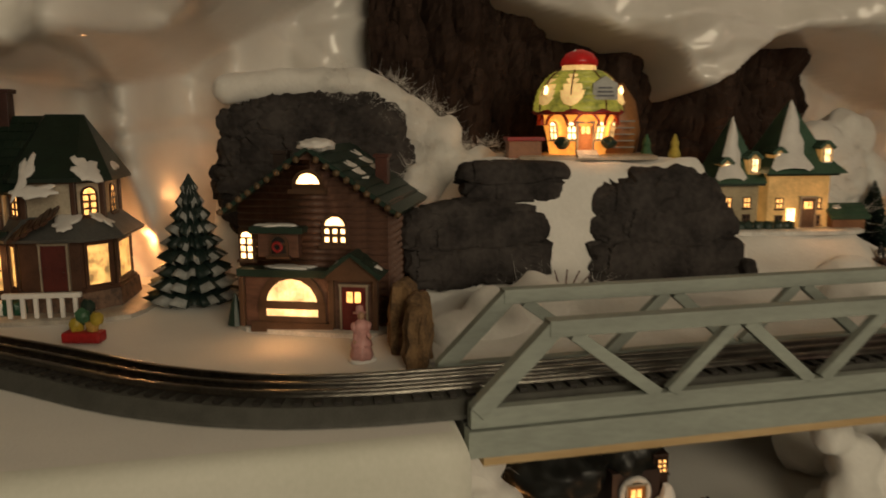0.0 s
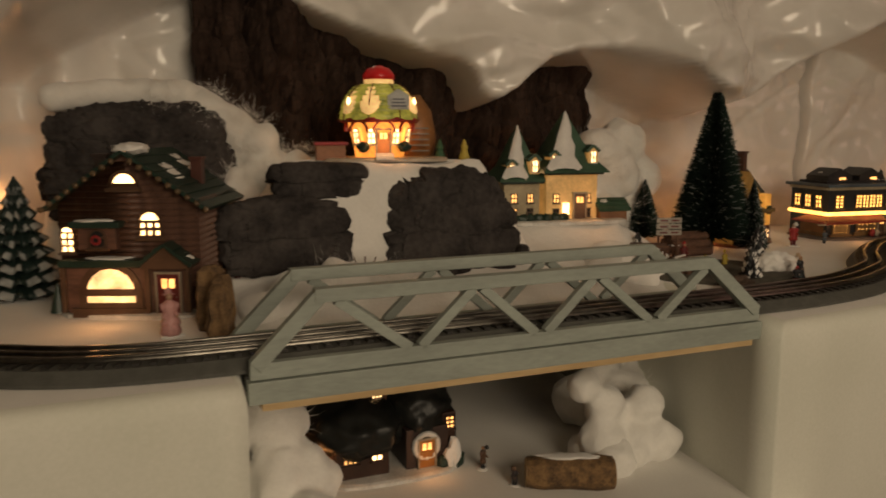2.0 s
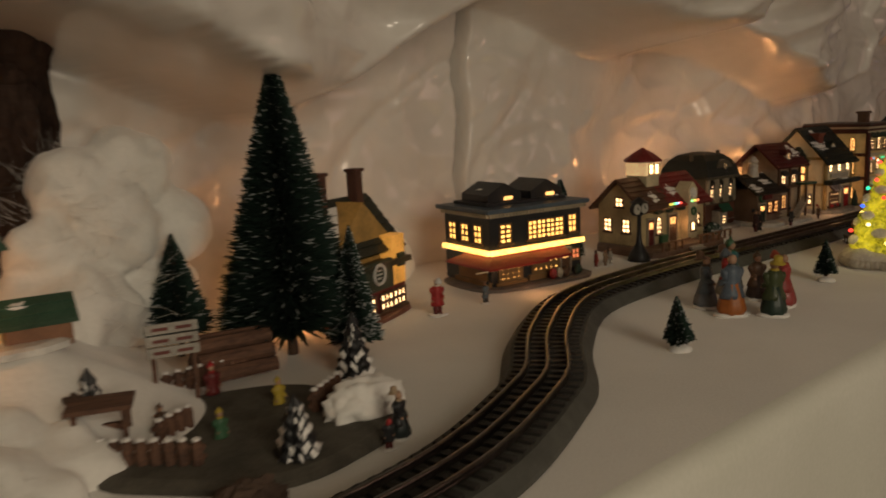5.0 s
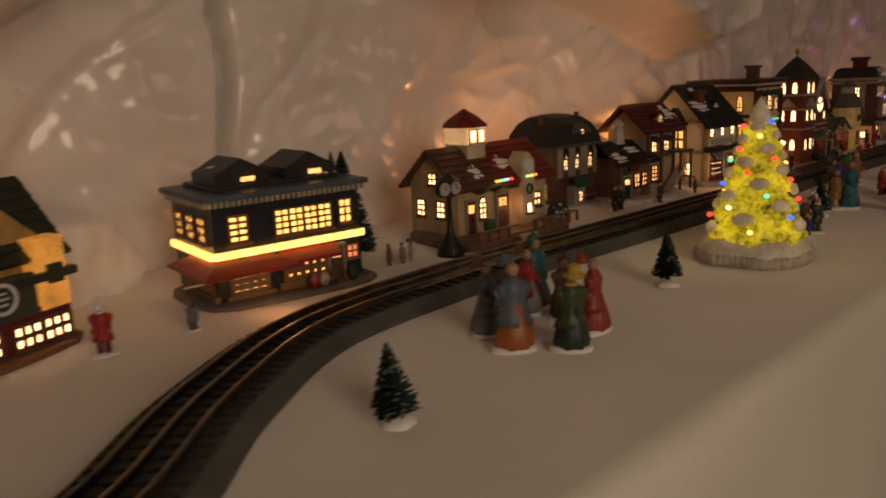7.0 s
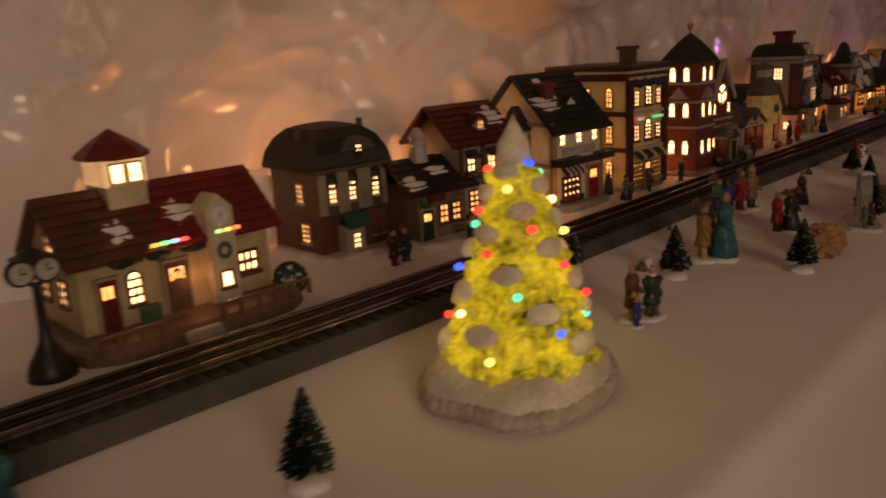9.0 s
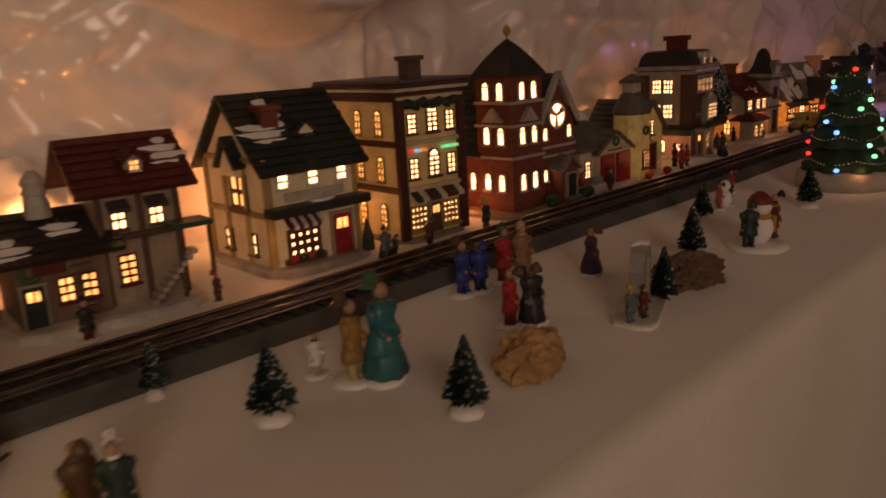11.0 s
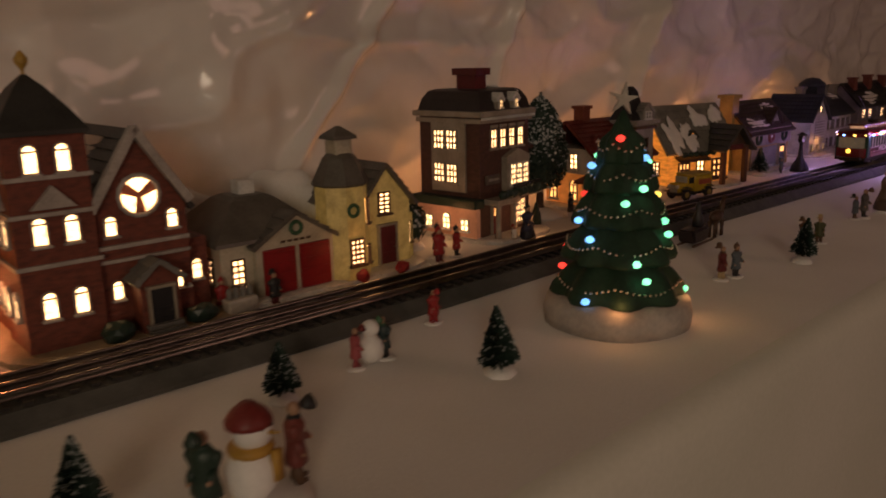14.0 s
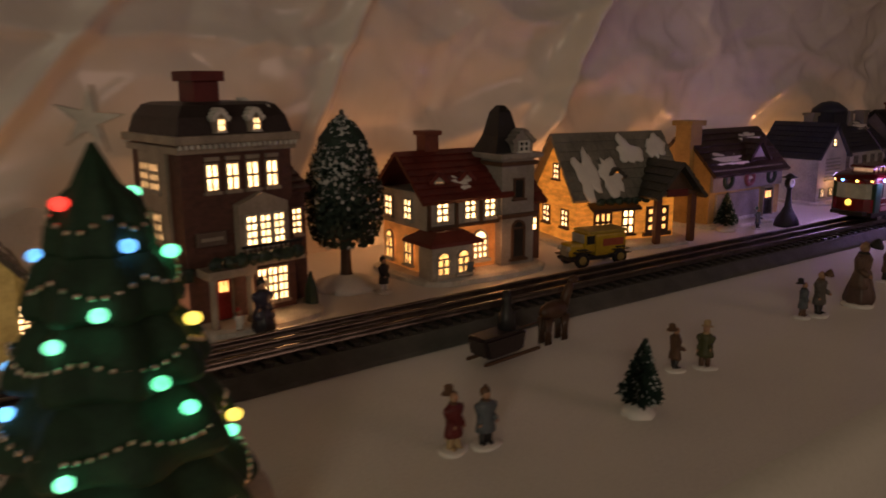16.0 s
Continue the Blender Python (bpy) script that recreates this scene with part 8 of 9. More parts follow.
for x, y, r, lab in ((2.606, 1.040, 0.024, "round frosted shrub on a white base beside the hotel"), (1.586, 0.952, 0.013, "round dark shrub beside the railway station"), (1.735, 1.045, 0.012, "round dark shrub beside the mansard house")):
    ob = thing("round_shrub", pose(x, y, 0), lab, "shrub")
    bm = bmesh.new()
    rnd = random.Random(int(x * 1000))
    for i in range(1200):
        d = Vector((rnd.gauss(0, 1), rnd.gauss(0, 1), rnd.gauss(0, 1))).normalized()
        p = d * r * rnd.uniform(0.85, 1.08) + Vector((0, 0, r * 1.15))
        u = d.orthogonal().normalized() * 0.002
        v = d.cross(u).normalized() * 0.002
        bm.faces.new([bm.verts.new(q) for q in (p - u, p + v, p + u, p - v)]).material_index = 1 if rnd.random() < 0.2 else 0
    blob(bm, 0, 0, r * 1.15, r * 0.85, r * 0.85, r * 0.85, 0.1, 3, 1, 2)
    part("crown", bm, [NEEDLE, FROST], ob)
    bm = bmesh.new()
    lathe(bm, [(r * 0.9, 0), (r * 0.85, 0.004), (r * 0.3, 0.007)], 16)
    part("base", bm, PURE, ob, "white round base", True)


# ---- the two big lit trees ----
def lit_tree():
    ob = thing("lit_christmas_tree", pose(1.573, 0.698, 0), "yellow-green glowing tree with snow pads and coloured lights", "tree")
    bm = bmesh.new()
    rings = []
    for k, z in ((1.0, 0.0), (1.02, 0.008), (0.98, 0.016), (0.80, 0.021), (0.5, 0.022)):
        rings.append([bm.verts.new((0.058 * k * (1 + 0.07 * math.sin(3 * a + 1) + 0.03 * math.sin(7 * a)) * math.cos(a), 0.050 * k * (1 + 0.06 * math.sin(2 * a)) * math.sin(a), z + (0.002 * math.sin(5 * a) if k < 1.01 and z > 0 else 0))) for a in (2 * math.pi * i / 48 for i in range(48))])
    for a, b in zip(rings, rings[1:]):
        for i in range(48):
            bm.faces.new((a[i], a[(i + 1) % 48], b[(i + 1) % 48], b[i]))
    bm.faces.new(rings[-1])
    bm.faces.new(rings[0][::-1])
    part("base", bm, mat("stone_snow_base", (0.74, 0.70, 0.60), 0.7, (0.48, 0.44, 0.38), 50, 0.6), ob, "white snowy base with a stone rim", True)
    stone = mat("grey_rim_stone", (0.50, 0.45, 0.37), 0.8, (0.34, 0.30, 0.25), 90, 0.9, 300)
    for i in range(60):
        a = 2 * math.pi * (i + 0.1 * (i % 2)) / 60
        bm = bmesh.new()
        kk = 0.96
        blob(bm, 0.058 * kk * (1 + 0.07 * math.sin(3 * a + 1) + 0.03 * math.sin(7 * a)) * math.cos(a), 0.050 * kk * (1 + 0.06 * math.sin(2 * a)) * math.sin(a), 0.0062, 0.0062, 0.0062, 0.0062, 0.22, 3, i, 2)
        part("rim_stone", bm, stone, ob, "", True)
    # light from inside the tree is put into branches and pads as emission
    glow = mat("glowing_yellow_green", (0.33, 0.36, 0.03), 0.5, (0.02, 0.06, 0.010), 36, 0.9, 230, emit=(0.86, 0.66, 0.02), power=0.78, dim=0.01)
    pad = mat("lit_snow_pad", (0.65, 0.6, 0.45), 0.6, None, 50, 0.3, emit=(0.9, 0.72, 0.34), power=0.10)
    for t in range(7):
        k = t / 7
        bm = bmesh.new()
        rr = 0.036 * (1 - k) ** 0.85 + 0.004
        z = 0.022 + 0.112 * k
        for i in range(max(7, int(16 * (1 - k)))):
            a = 2 * math.pi * i / max(7, int(16 * (1 - k))) + t
            s = 0.0075 * (1 - 0.45 * k)
            blob(bm, rr * 0.86 * math.cos(a), rr * 0.86 * math.sin(a), z + 0.004 * math.sin(3 * a + t), s * 1.25, s * 1.25, s, 0.55, 3.5, i + t * 9, 2)
        lathe(bm, [(rr * 0.9, z - 0.006), (rr * 0.86, z + 0.006), (rr * 0.6, z + 0.018)], 20, wave=0.06, lobes=7)
        part("branch_tier", bm, glow, ob, "glowing yellow-green branches", True)
    for i in range(26):
        k = (i + 0.3) / 26 * 0.9
        a = i * 2.4
        rr = 0.038 * (1 - k) ** 0.85 + 0.005
        bm = bmesh.new()
        blob(bm, 0, 0, 0, 0.0110 * (1 - 0.4 * k), 0.004, 0.0065 * (1 - 0.3 * k), 0.15, 2, i, 2)
        bmesh.ops.transform(bm, matrix=Matrix.Translation((rr * math.cos(a), rr * math.sin(a), 0.026 + 0.112 * k)) @ Matrix.Rotation(a + math.pi / 2, 4, "Z") @ Matrix.Rotation(radians(-25), 4, "X"), verts=bm.verts)
        part("snow_pad", bm, pad, ob, "cream snow pad", True)
    bm = bmesh.new()
    lathe(bm, [(0.010, 0.128), (0.008, 0.138), (0.0015, 0.149)], 12)
    part("snow_tip", bm, pad, ob, "cream snowy tip", True)
    hues = [(1, .05, .03), (1, .70, .15), (.03, .7, .35), (1, .05, .03), (.03, .10, .9), (1, .05, .03), (1, .85, .4)]
    ms = [mat("tree_bulb", c, 0.3, None, 40, emit=c, power=3.4) for c in hues]
    for i in range(26):
        k = (i + 0.5) / 26 * 0.93
        a = i * 2.4 + 1.1
        rr = 0.038 * (1 - k) ** 0.85 + 0.0075
        bm = bmesh.new()
        blob(bm, rr * math.cos(a), rr * math.sin(a), 0.026 + 0.112 * k, 0.0026, 0.0026, 0.0023, 0, 1, 0, 2)
        part("coloured_bulb", bm, ms[i % 7], ob, "small coloured bulb", True)
    # three lamps added round the tree throw its glow on the base
    for a in (20, 140, 260):
        lamp("bulb_glow", "POINT", (1.573 + 0.058 * math.cos(radians(a)), 0.698 + 0.058 * math.sin(radians(a)), 0.05), 0.006, (1.0, 0.85, 0.25), 0.01)


lit_tree()


def green_tree():
    ob = thing("green_christmas_tree", pose(2.583, 0.748, 0), "dark green tiered tree with bead strings, coloured lights, star", "tree")
    bm = bmesh.new()
    lathe(bm, [(0.051, 0.0), (0.052, 0.010), (0.050, 0.018), (0.040, 0.021), (0.01, 0.022)], 40, wave=0.015, lobes=5)
    part("base", bm, mat("grey_snow_base", (0.50, 0.45, 0.40), 0.75, (0.34, 0.31, 0.28), 45, 0.5), ob, "thick grey-white snowy base", True)
    felt = mat("dark_green_felt", (0.012, 0.050, 0.024), 0.75, (0.007, 0.030, 0.015), 90, 0.6, 400)
    tiers = [(0.045, 0.020, 0.056), (0.038, 0.046, 0.082), (0.0315, 0.071, 0.106), (0.0245, 0.094, 0.126), (0.0165, 0.113, 0.149)]
    silver = mat("silver_beads", (0.75, 0.68, 0.55), 0.25, None, 60, metal=1.0)
    hues = [(.15, 1, .45), (1, .7, .1), (1, .05, .03), (.15, .5, 1), (.2, 1, .5)]
    ms = [mat("tree_bulb", c, 0.3, None, 40, emit=c, power=2.6) for c in hues]
    rnd = random.Random(5)
    k = 0
    for t, (r, z0, z1) in enumerate(tiers):
        bm = bmesh.new()
        last = t == len(tiers) - 1
        lathe(bm, [(r * 0.6, z0 + 0.005), (r * 0.97, z0), (r, z0 + 0.0025), (r * 0.95, z0 + 0.008), (r * 0.80, z0 + 0.017), (r * (0.45 if last else 0.66), z0 + (z1 - z0) * 0.62), (r * (0.05 if last else 0.5), z1)], 64, wave=0.085, lobes=8)
        part("tier", bm, felt, ob, "scalloped dark green tier", True)
        bm = bmesh.new()
        for i in range(int(r * 1500)):
            a = 2 * math.pi * i / int(r * 1500)
            zz = z0 + 0.014 - 0.005 * abs(math.sin(a * 2.5 + t))
            blob(bm, r * 0.955 * math.cos(a), r * 0.955 * math.sin(a), zz, 0.0013, 0.0013, 0.0013, 0, 1, 0, 1)
        part("bead_string", bm, silver, ob, "silver bead string", True)
        for i in range(6 if t < 3 else 4):
            a = 2 * math.pi * i / (6 if t < 3 else 4) + t * 0.9 + rnd.uniform(-0.2, 0.2)
            zz = z0 + (0.004 if i % 2 else 0.018)
            rr = r * (1.02 if i % 2 else 0.88)
            bm = bmesh.new()
            blob(bm, rr * math.cos(a), rr * math.sin(a), zz, 0.0030, 0.0030, 0.0024, 0, 1, 0, 2)
            part("coloured_bulb", bm, ms[k % 5], ob, "glowing coloured bulb", True)
            k += 1
    bm = bmesh.new()
    pts = [((0.0115 if i % 2 == 0 else 0.0035) * math.sin(math.pi * i / 5 + 0.15), 0.156 + (0.0115 if i % 2 == 0 else 0.0035) * math.cos(math.pi * i / 5 + 0.15)) for i in range(10)]
    prism(bm, pts, 0.003, Matrix.Rotation(radians(-30), 4, "Z") @ Matrix.Translation((0, -0.0015, 0)))
    part("star", bm, glaze((0.55, 0.52, 0.45)), ob, "pale five-pointed star")
    # two added lamps brighten the snowy base from just above
    bulb_glow(2.542, 0.715, 0.0235, 0.0035)
    bulb_glow(2.618, 0.705, 0.0235, 0.0035)
    ob.scale = (1.03, 1.03, 1.03)


green_tree()


# ---- figurines: plain painted shapes ----
SKIN = (0.42, 0.25, 0.16)


def figure(x, y, h, coat, skirt, hat, turn=0, base=True, label="", arm=1, wide=1.3, z=0.0):
    """One moulded figurine in a single mesh: base, skirt or legs, coat, arms, head and hat."""
    bm = bmesh.new()
    k = h / 0.05
    w = k * wide
    dress = any(q in label for q in ("skirt", "dress", "long", "cloak", "girl", "tall", "caroler"))
    if base:
        lathe(bm, [(0.0085 * w, 0), (0.0090 * w, 0.0012 * k), (0.0080 * w, 0.0024 * k), (0.004 * w, 0.003 * k)], 16, Matrix.Diagonal((1.12, 0.9, 1, 1)), 3, 0.08, 3)
    if dress:
        lathe(bm, [(0.0072 * w, 0.002 * k), (0.0078 * w, 0.005 * k), (0.0068 * w, 0.011 * k), (0.0050 * w, 0.018 * k), (0.0036 * w, 0.0245 * k)], 20, None, 1, 0.09, 7)
        lathe(bm, [(0.0068 * w, 0.0135 * k), (0.0062 * w, 0.017 * k), (0.0041 * w, 0.0235 * k), (0.0046 * w, 0.029 * k), (0.0050 * w, 0.033 * k), (0.0036 * w, 0.0365 * k), (0.0015 * w, 0.038 * k)], 16, Matrix.Diagonal((1.12, 0.86, 1, 1)), 0, 0.06, 5)
    else:
        for s in (-1, 1):
            m = Matrix.Translation((s * 0.0023 * w, 0.0012 * w * s * arm, 0)) @ Matrix.Rotation(radians(7 * s * arm), 4, "X")
            lathe(bm, [(0.0022 * w, 0.0016 * k), (0.0020 * w, 0.006 * k), (0.0026 * w, 0.018 * k)], 10, m, 1)
            blob(bm, s * 0.0024 * w, -0.0014 * w, 0.0032 * k, 0.0021 * w, 0.0034 * w, 0.0016 * k, 0.0, 1, 0, 1, 1)
        lathe(bm, [(0.0056 * w, 0.0125 * k), (0.0054 * w, 0.016 * k), (0.0044 * w, 0.022 * k), (0.0049 * w, 0.030 * k), (0.0050 * w, 0.0335 * k), (0.0036 * w, 0.0365 * k), (0.0015 * w, 0.038 * k)], 16, Matrix.Diagonal((1.15, 0.82, 1, 1)), 0, 0.05, 4)
    for s in (-1, 1):
        fold = 62 if s * arm > 0 else 28
        m = Matrix.Translation((s * 0.0055 * w, 0, 0.0340 * k)) @ Matrix.Rotation(radians(s * 16), 4, "Y")
        lathe(bm, [(0.0017 * w, -0.0085 * k), (0.0021 * w, -0.004 * k), (0.0023 * w, -0.001 * k), (0.0012 * w, 0.0012 * k)], 9, m, 0)
        elbow = m @ Matrix.Translation((0, 0, -0.008 * k)) @ Matrix.Rotation(radians(-s * 30), 4, "Y") @ Matrix.Rotation(radians(-fold), 4, "X")
        lathe(bm, [(0.0013 * w, -0.0078 * k), (0.0019 * w, -0.005 * k), (0.0018 * w, 0.0008 * k)], 9, elbow, 0)
        blob(bm, *(elbow @ Vector((0, 0, -0.0086 * k))), 0.0015 * k, 0.0015 * k, 0.0015 * k, 0, 1, 0, 1, 4)
    lathe(bm, [(0.0030 * k, 0.0358 * k), (0.0040 * k, 0.0370 * k), (0.0030 * k, 0.0384 * k)], 12, None, 2)
    blob(bm, 0, -0.0004 * k, 0.0415 * k, 0.0034 * k, 0.0034 * k, 0.0039 * k, 0.05, 2, x, 2, 4)
    kind = int(x * 1000 + y * 700) % 3
    if kind == 0:
        lathe(bm, [(0.0062 * k, 0.0432 * k), (0.0058 * k, 0.0440 * k), (0.0036 * k, 0.0444 * k), (0.0034 * k, 0.0490 * k), (0.0022 * k, 0.0500 * k)], 14, Matrix.Rotation(radians(-6), 4, "X"), 2)
    elif kind == 1:
        blob(bm, 0, 0.0010 * k, 0.0432 * k, 0.0043 * k, 0.0040 * k, 0.0046 * k, 0.04, 2, y, 2, 2)
        blob(bm, 0, 0.0006 * k, 0.0484 * k, 0.0014 * k, 0.0014 * k, 0.0014 * k, 0, 1, 0, 1, 2)
    else:
        lathe(bm, [(0.0046 * k, 0.0428 * k), (0.0044 * k, 0.0446 * k), (0.0030 * k, 0.0470 * k), (0.0010 * k, 0.0495 * k)], 12, Matrix.Rotation(radians(10), 4, "X"), 2)
    return whole("figurine", bm, [glaze(coat), glaze(skirt), glaze(hat), PURE, glaze(SKIN)], label, "figurine", "painted village figurines", m=pose(x, y, z, 0, 0, turn), smooth=True)


BLUE, TEAL, ORANGE, PINK, PURPLE, YELLOW = (0.02, 0.035, 0.22), (0.02, 0.15, 0.17), (0.40, 0.13, 0.03), (0.55, 0.28, 0.26), (0.07, 0.035, 0.08), (0.45, 0.33, 0.04)
SLATE, OLIVE = (0.10, 0.12, 0.14), (0.07, 0.075, 0.03)
FIGS = (
    (1.245, 0.729, 0.058, SLATE, (0.16, 0.17, 0.19), BROWN, 30, "caroler in a long grey-blue coat standing on the snow"),
    (1.236, 0.694, 0.066, (0.10, 0.13, 0.17), ORANGE, SLATE, 160, "caroler in orange skirt and blue shawl on the snow"),
    (1.317, 0.748, 0.062, TEAL, SLATE, GREEN, 0, "caroler in teal coat holding a red book"),
    (1.300, 0.741, 0.056, RED, (0.25, 0.24, 0.22), BROWN, 20, "caroler in red scarf and grey skirt"),
    (1.309, 0.712, 0.052, BROWN, (0.05, 0.03, 0.025), BROWN, -30, "caroler in a dark brown coat and hat"),
    (1.262, 0.666, 0.060, (0.05, 0.065, 0.025), DKGREEN, YELLOW, 150, "caroler in dark green coat with yellow scarf"),
    (1.301, 0.678, 0.058, (0.30, 0.04, 0.035), (0.32, 0.05, 0.045), (0.32, 0.06, 0.03), 200, "caroler in a long red coat and hood"),
    (1.036, 0.902, 0.042, RED, DKRED, WHITE, -20, "figurine in red winter suit with raised arm"),
    (1.103, 0.905, 0.026, SLATE, (0.06, 0.06, 0.06), BLACK, 0, "small dark figurine before the corner shop"),
    (1.690, 0.946, 0.038, (0.05, 0.02, 0.02), DKRED, BLACK, 10, "dark figurine beside the track"),
    (1.706, 0.949, 0.036, BLACK, (0.03, 0.03, 0.03), BROWN, -10, "dark figurine beside the track"),
    (1.780, 0.938, 0.032, BLACK, DKRED, BLACK, 0, "dark figurine before the stair house"),
    (1.880, 0.945, 0.026, (0.1, 0.05, 0.03), BROWN, RED, 30, "small figurine on a brown sledge"),
    (1.700, 0.708, 0.044, (0.10, 0.05, 0.02), YELLOW, BROWN, 10, "figurine in brown coat on the snow"),
    (1.712, 0.700, 0.042, DKGREEN, OLIVE, WHITE, -20, "figurine in dark green coat on the snow"),
    (1.692, 0.699, 0.024, BLUE, BLUE, YELLOW, 0, "small child figurine in blue on the snow"),
    (1.874, 0.731, 0.064, TEAL, (0.02, 0.12, 0.14), GREEN, 15, "tall figurine in a teal coat, back turned"),
    (1.860, 0.742, 0.054, (0.36, 0.20, 0.06), TAN, BROWN, 30, "figurine in a mustard coat on the snow"),
    (1.895, 0.758, 0.050, OLIVE, (0.05, 0.04, 0.03), BROWN, -40, "figurine in an olive coat on the snow"),
    (1.850, 0.765, 0.030, WHITE, (0.4, 0.36, 0.3), BROWN, 0, "small pale figurine on the snow"),
    (2.010, 0.806, 0.046, BLUE, BLUE, BROWN, 10, "figurine in a bright blue coat near the track"),
    (2.024, 0.802, 0.043, BLUE, (0.015, 0.02, 0.12), BLUE, -20, "figurine in a bright blue coat near the track"),
    (2.052, 0.803, 0.050, RED, DKRED, GREEN, 10, "figurine in red coat and green hat near the track"),
    (2.068, 0.798, 0.050, (0.25, 0.12, 0.06), BLACK, TAN, -15, "figurine in a patterned coat near the track"),
    (1.982, 0.733, 0.044, RED, DKRED, BROWN, 20, "figurine in a red jacket on the snow"),
    (1.996, 0.726, 0.046, BLACK, (0.02, 0.02, 0.025), BROWN, -20, "figurine in a black skirt on the snow"),
    (2.111, 0.763, 0.042, PURPLE, (0.06, 0.03, 0.07), (0.12, 0.035, 0.03), 5, "girl figurine in a wide purple dress"),
    (2.040, 0.936, 0.033, SLATE, BLACK, BLACK, 0, "dark figurine before the tall building"),
    (2.052, 0.938, 0.022, BLACK, BLACK, BROWN, 0, "small dark child figurine"),
    (2.098, 0.941, 0.030, (0.10, 0.03, 0.03), BLACK, BROWN, 0, "dark figurine before the lit shop windows"),
    (2.178, 0.944, 0.034, BLACK, (0.10, 0.06, 0.03), YELLOW, 10, "figurine in black beside a ladder"),
    (2.412, 0.957, 0.030, BLACK, DKRED, BLACK, 0, "dark figurine before the fire station"),
    (2.385, 0.800, 0.030, (0.45, 0.10, 0.11), (0.3, 0.06, 0.07), DKRED, 60, "small child figurine in pink building a snowman"),
    (2.408, 0.802, 0.032, (0.03, 0.05, 0.05), BLACK, GREEN, -60, "small child figurine in black building a snowman"),
    (2.476, 0.833, 0.029, RED, RED, RED, 0, "small red figurine with pointed hat"),
    (2.592, 0.966, 0.038, RED, DKRED, RED, 0, "figurine in red band uniform"),
    (2.606, 0.985, 0.036, DKRED, BLACK, BLACK, 0, "figurine in dark red coat by the hotel"),
    (2.622, 0.975, 0.033, RED, BLACK, BLACK, 20, "figurine in red jacket by the hotel"),
    (2.722, 0.974, 0.042, (0.03, 0.03, 0.06), (0.02, 0.02, 0.035), BLACK, 0, "figurine in a dark blue cloak before the hotel"),
    (2.706, 0.978, 0.020, WHITE, BROWN, RED, 0, "small child figurine before the hotel"),
    (2.845, 1.020, 0.033, BLACK, WHITE, BLACK, 20, "skating figurine in black on a white base"),
    (2.925, 1.008, 0.026, SLATE, BLACK, BROWN, 0, "dark figurine before the grey tower"),
    (2.730, 0.750, 0.033, DKRED, TAN, BROWN, 10, "figurine on a small sledge"),
    (2.746, 0.746, 0.032, SLATE, BLACK, BROWN, -10, "dark figurine beside a sledge"),
    (2.902, 0.762, 0.030, BROWN, BLACK, BROWN, 70, "running child figurine in brown"),
    (2.920, 0.754, 0.030, OLIVE, BROWN, TAN, -60, "running child figurine in olive"),
    (3.066, 0.780, 0.030, SLATE, BROWN, BLACK, 20, "seated dark figurine on the snow"),
    (3.080, 0.776, 0.038, (0.10, 0.09, 0.08), BLACK, BROWN, 0, "grey figurine on the snow"),
    (3.133, 0.774, 0.056, (0.13, 0.08, 0.06), (0.10, 0.06, 0.05), BLACK, 10, "tall brown figurine with a wide hat"),
    (3.354, 1.016, 0.027, SLATE, BLACK, GREEN, 0, "dark figurine before the gabled shop"),
    (3.225, 0.80, 0.035, BROWN, BLACK, BROWN, 0, "dark figurine on the far snow"),
    (0.086, 0.640, 0.045, PINK, PINK, PINK, 10, "figurine in a long pink coat before the cabin"),
    (0.741, 0.735, 0.028, GREEN, (0.05, 0.09, 0.06), YELLOW, 0, "worker figurine in a yellow hat in the log yard"),
    (0.795, 0.765, 0.028, YELLOW, BROWN, YELLOW, 10, "worker figurine in a yellow shirt in the log yard"),
    (0.716, 0.775, 0.026, BROWN, DKRED, BROWN, 0, "dark figurine in the log yard"),
    (0.766, 0.815, 0.034, DKRED, BLACK, RED, 0, "dark red figurine in the log yard"),
    (0.835, 0.672, 0.034, BLACK, (0.02, 0.03, 0.03), (0.4, 0.3, 0.2), 20, "dark figurine in a tall hat beside the track"),
    (0.820, 0.662, 0.022, BLACK, DKRED, RED, -20, "small dark child figurine beside the track"),
)
for k, (x, y, h, coat, skirt, hat, turn, label) in enumerate(FIGS):
    figure(x, y, h, coat, skirt, hat, turn, True, label, 1 if k % 2 else -1)
figure(0.155, 0.77, 0.030, RED, DKRED, YELLOW, 0, False, "small gold-haired figurine among the rocks", z=0.026)
figure(0.212, 0.772, 0.026, BROWN, BROWN, TAN, 0, False, "small brown figurine among the rocks", z=0.032)
figure(0.408, 0.672, 0.030, BROWN, BLACK, BLACK, 40, True, "small dark figurine on the lower snow", z=LOW)
figure(0.425, 0.622, 0.024, (0.06, 0.05, 0.05), BLACK, BROWN, -60, True, "small crouching dark figurine beside the log", z=LOW)


def simple(name, x, y, label, category, turn=0.0, z=0.0):
    return thing(name, pose(x, y, z, 0, 0, turn), label, category)


# snowman group
bm = bmesh.new()
lathe(bm, [(0.026, 0), (0.026, 0.002), (0.020, 0.005)], 24, None, 0, 0.03, 5)
blob(bm, 0, 0, 0.017, 0.0125, 0.012, 0.0145, 0.04, 2, 1, 3, 0)
blob(bm, 0.001, -0.001, 0.036, 0.0095, 0.009, 0.009, 0.03, 2, 2, 3, 0)
lathe(bm, [(0.0105, 0.039), (0.0105, 0.041), (0.008, 0.045), (0.003, 0.049)], 14, Matrix.Translation((0, 0, 0)), 1)
lathe(bm, [(0.0098, 0.026), (0.0105, 0.028), (0.0095, 0.030)], 14, None, 2)
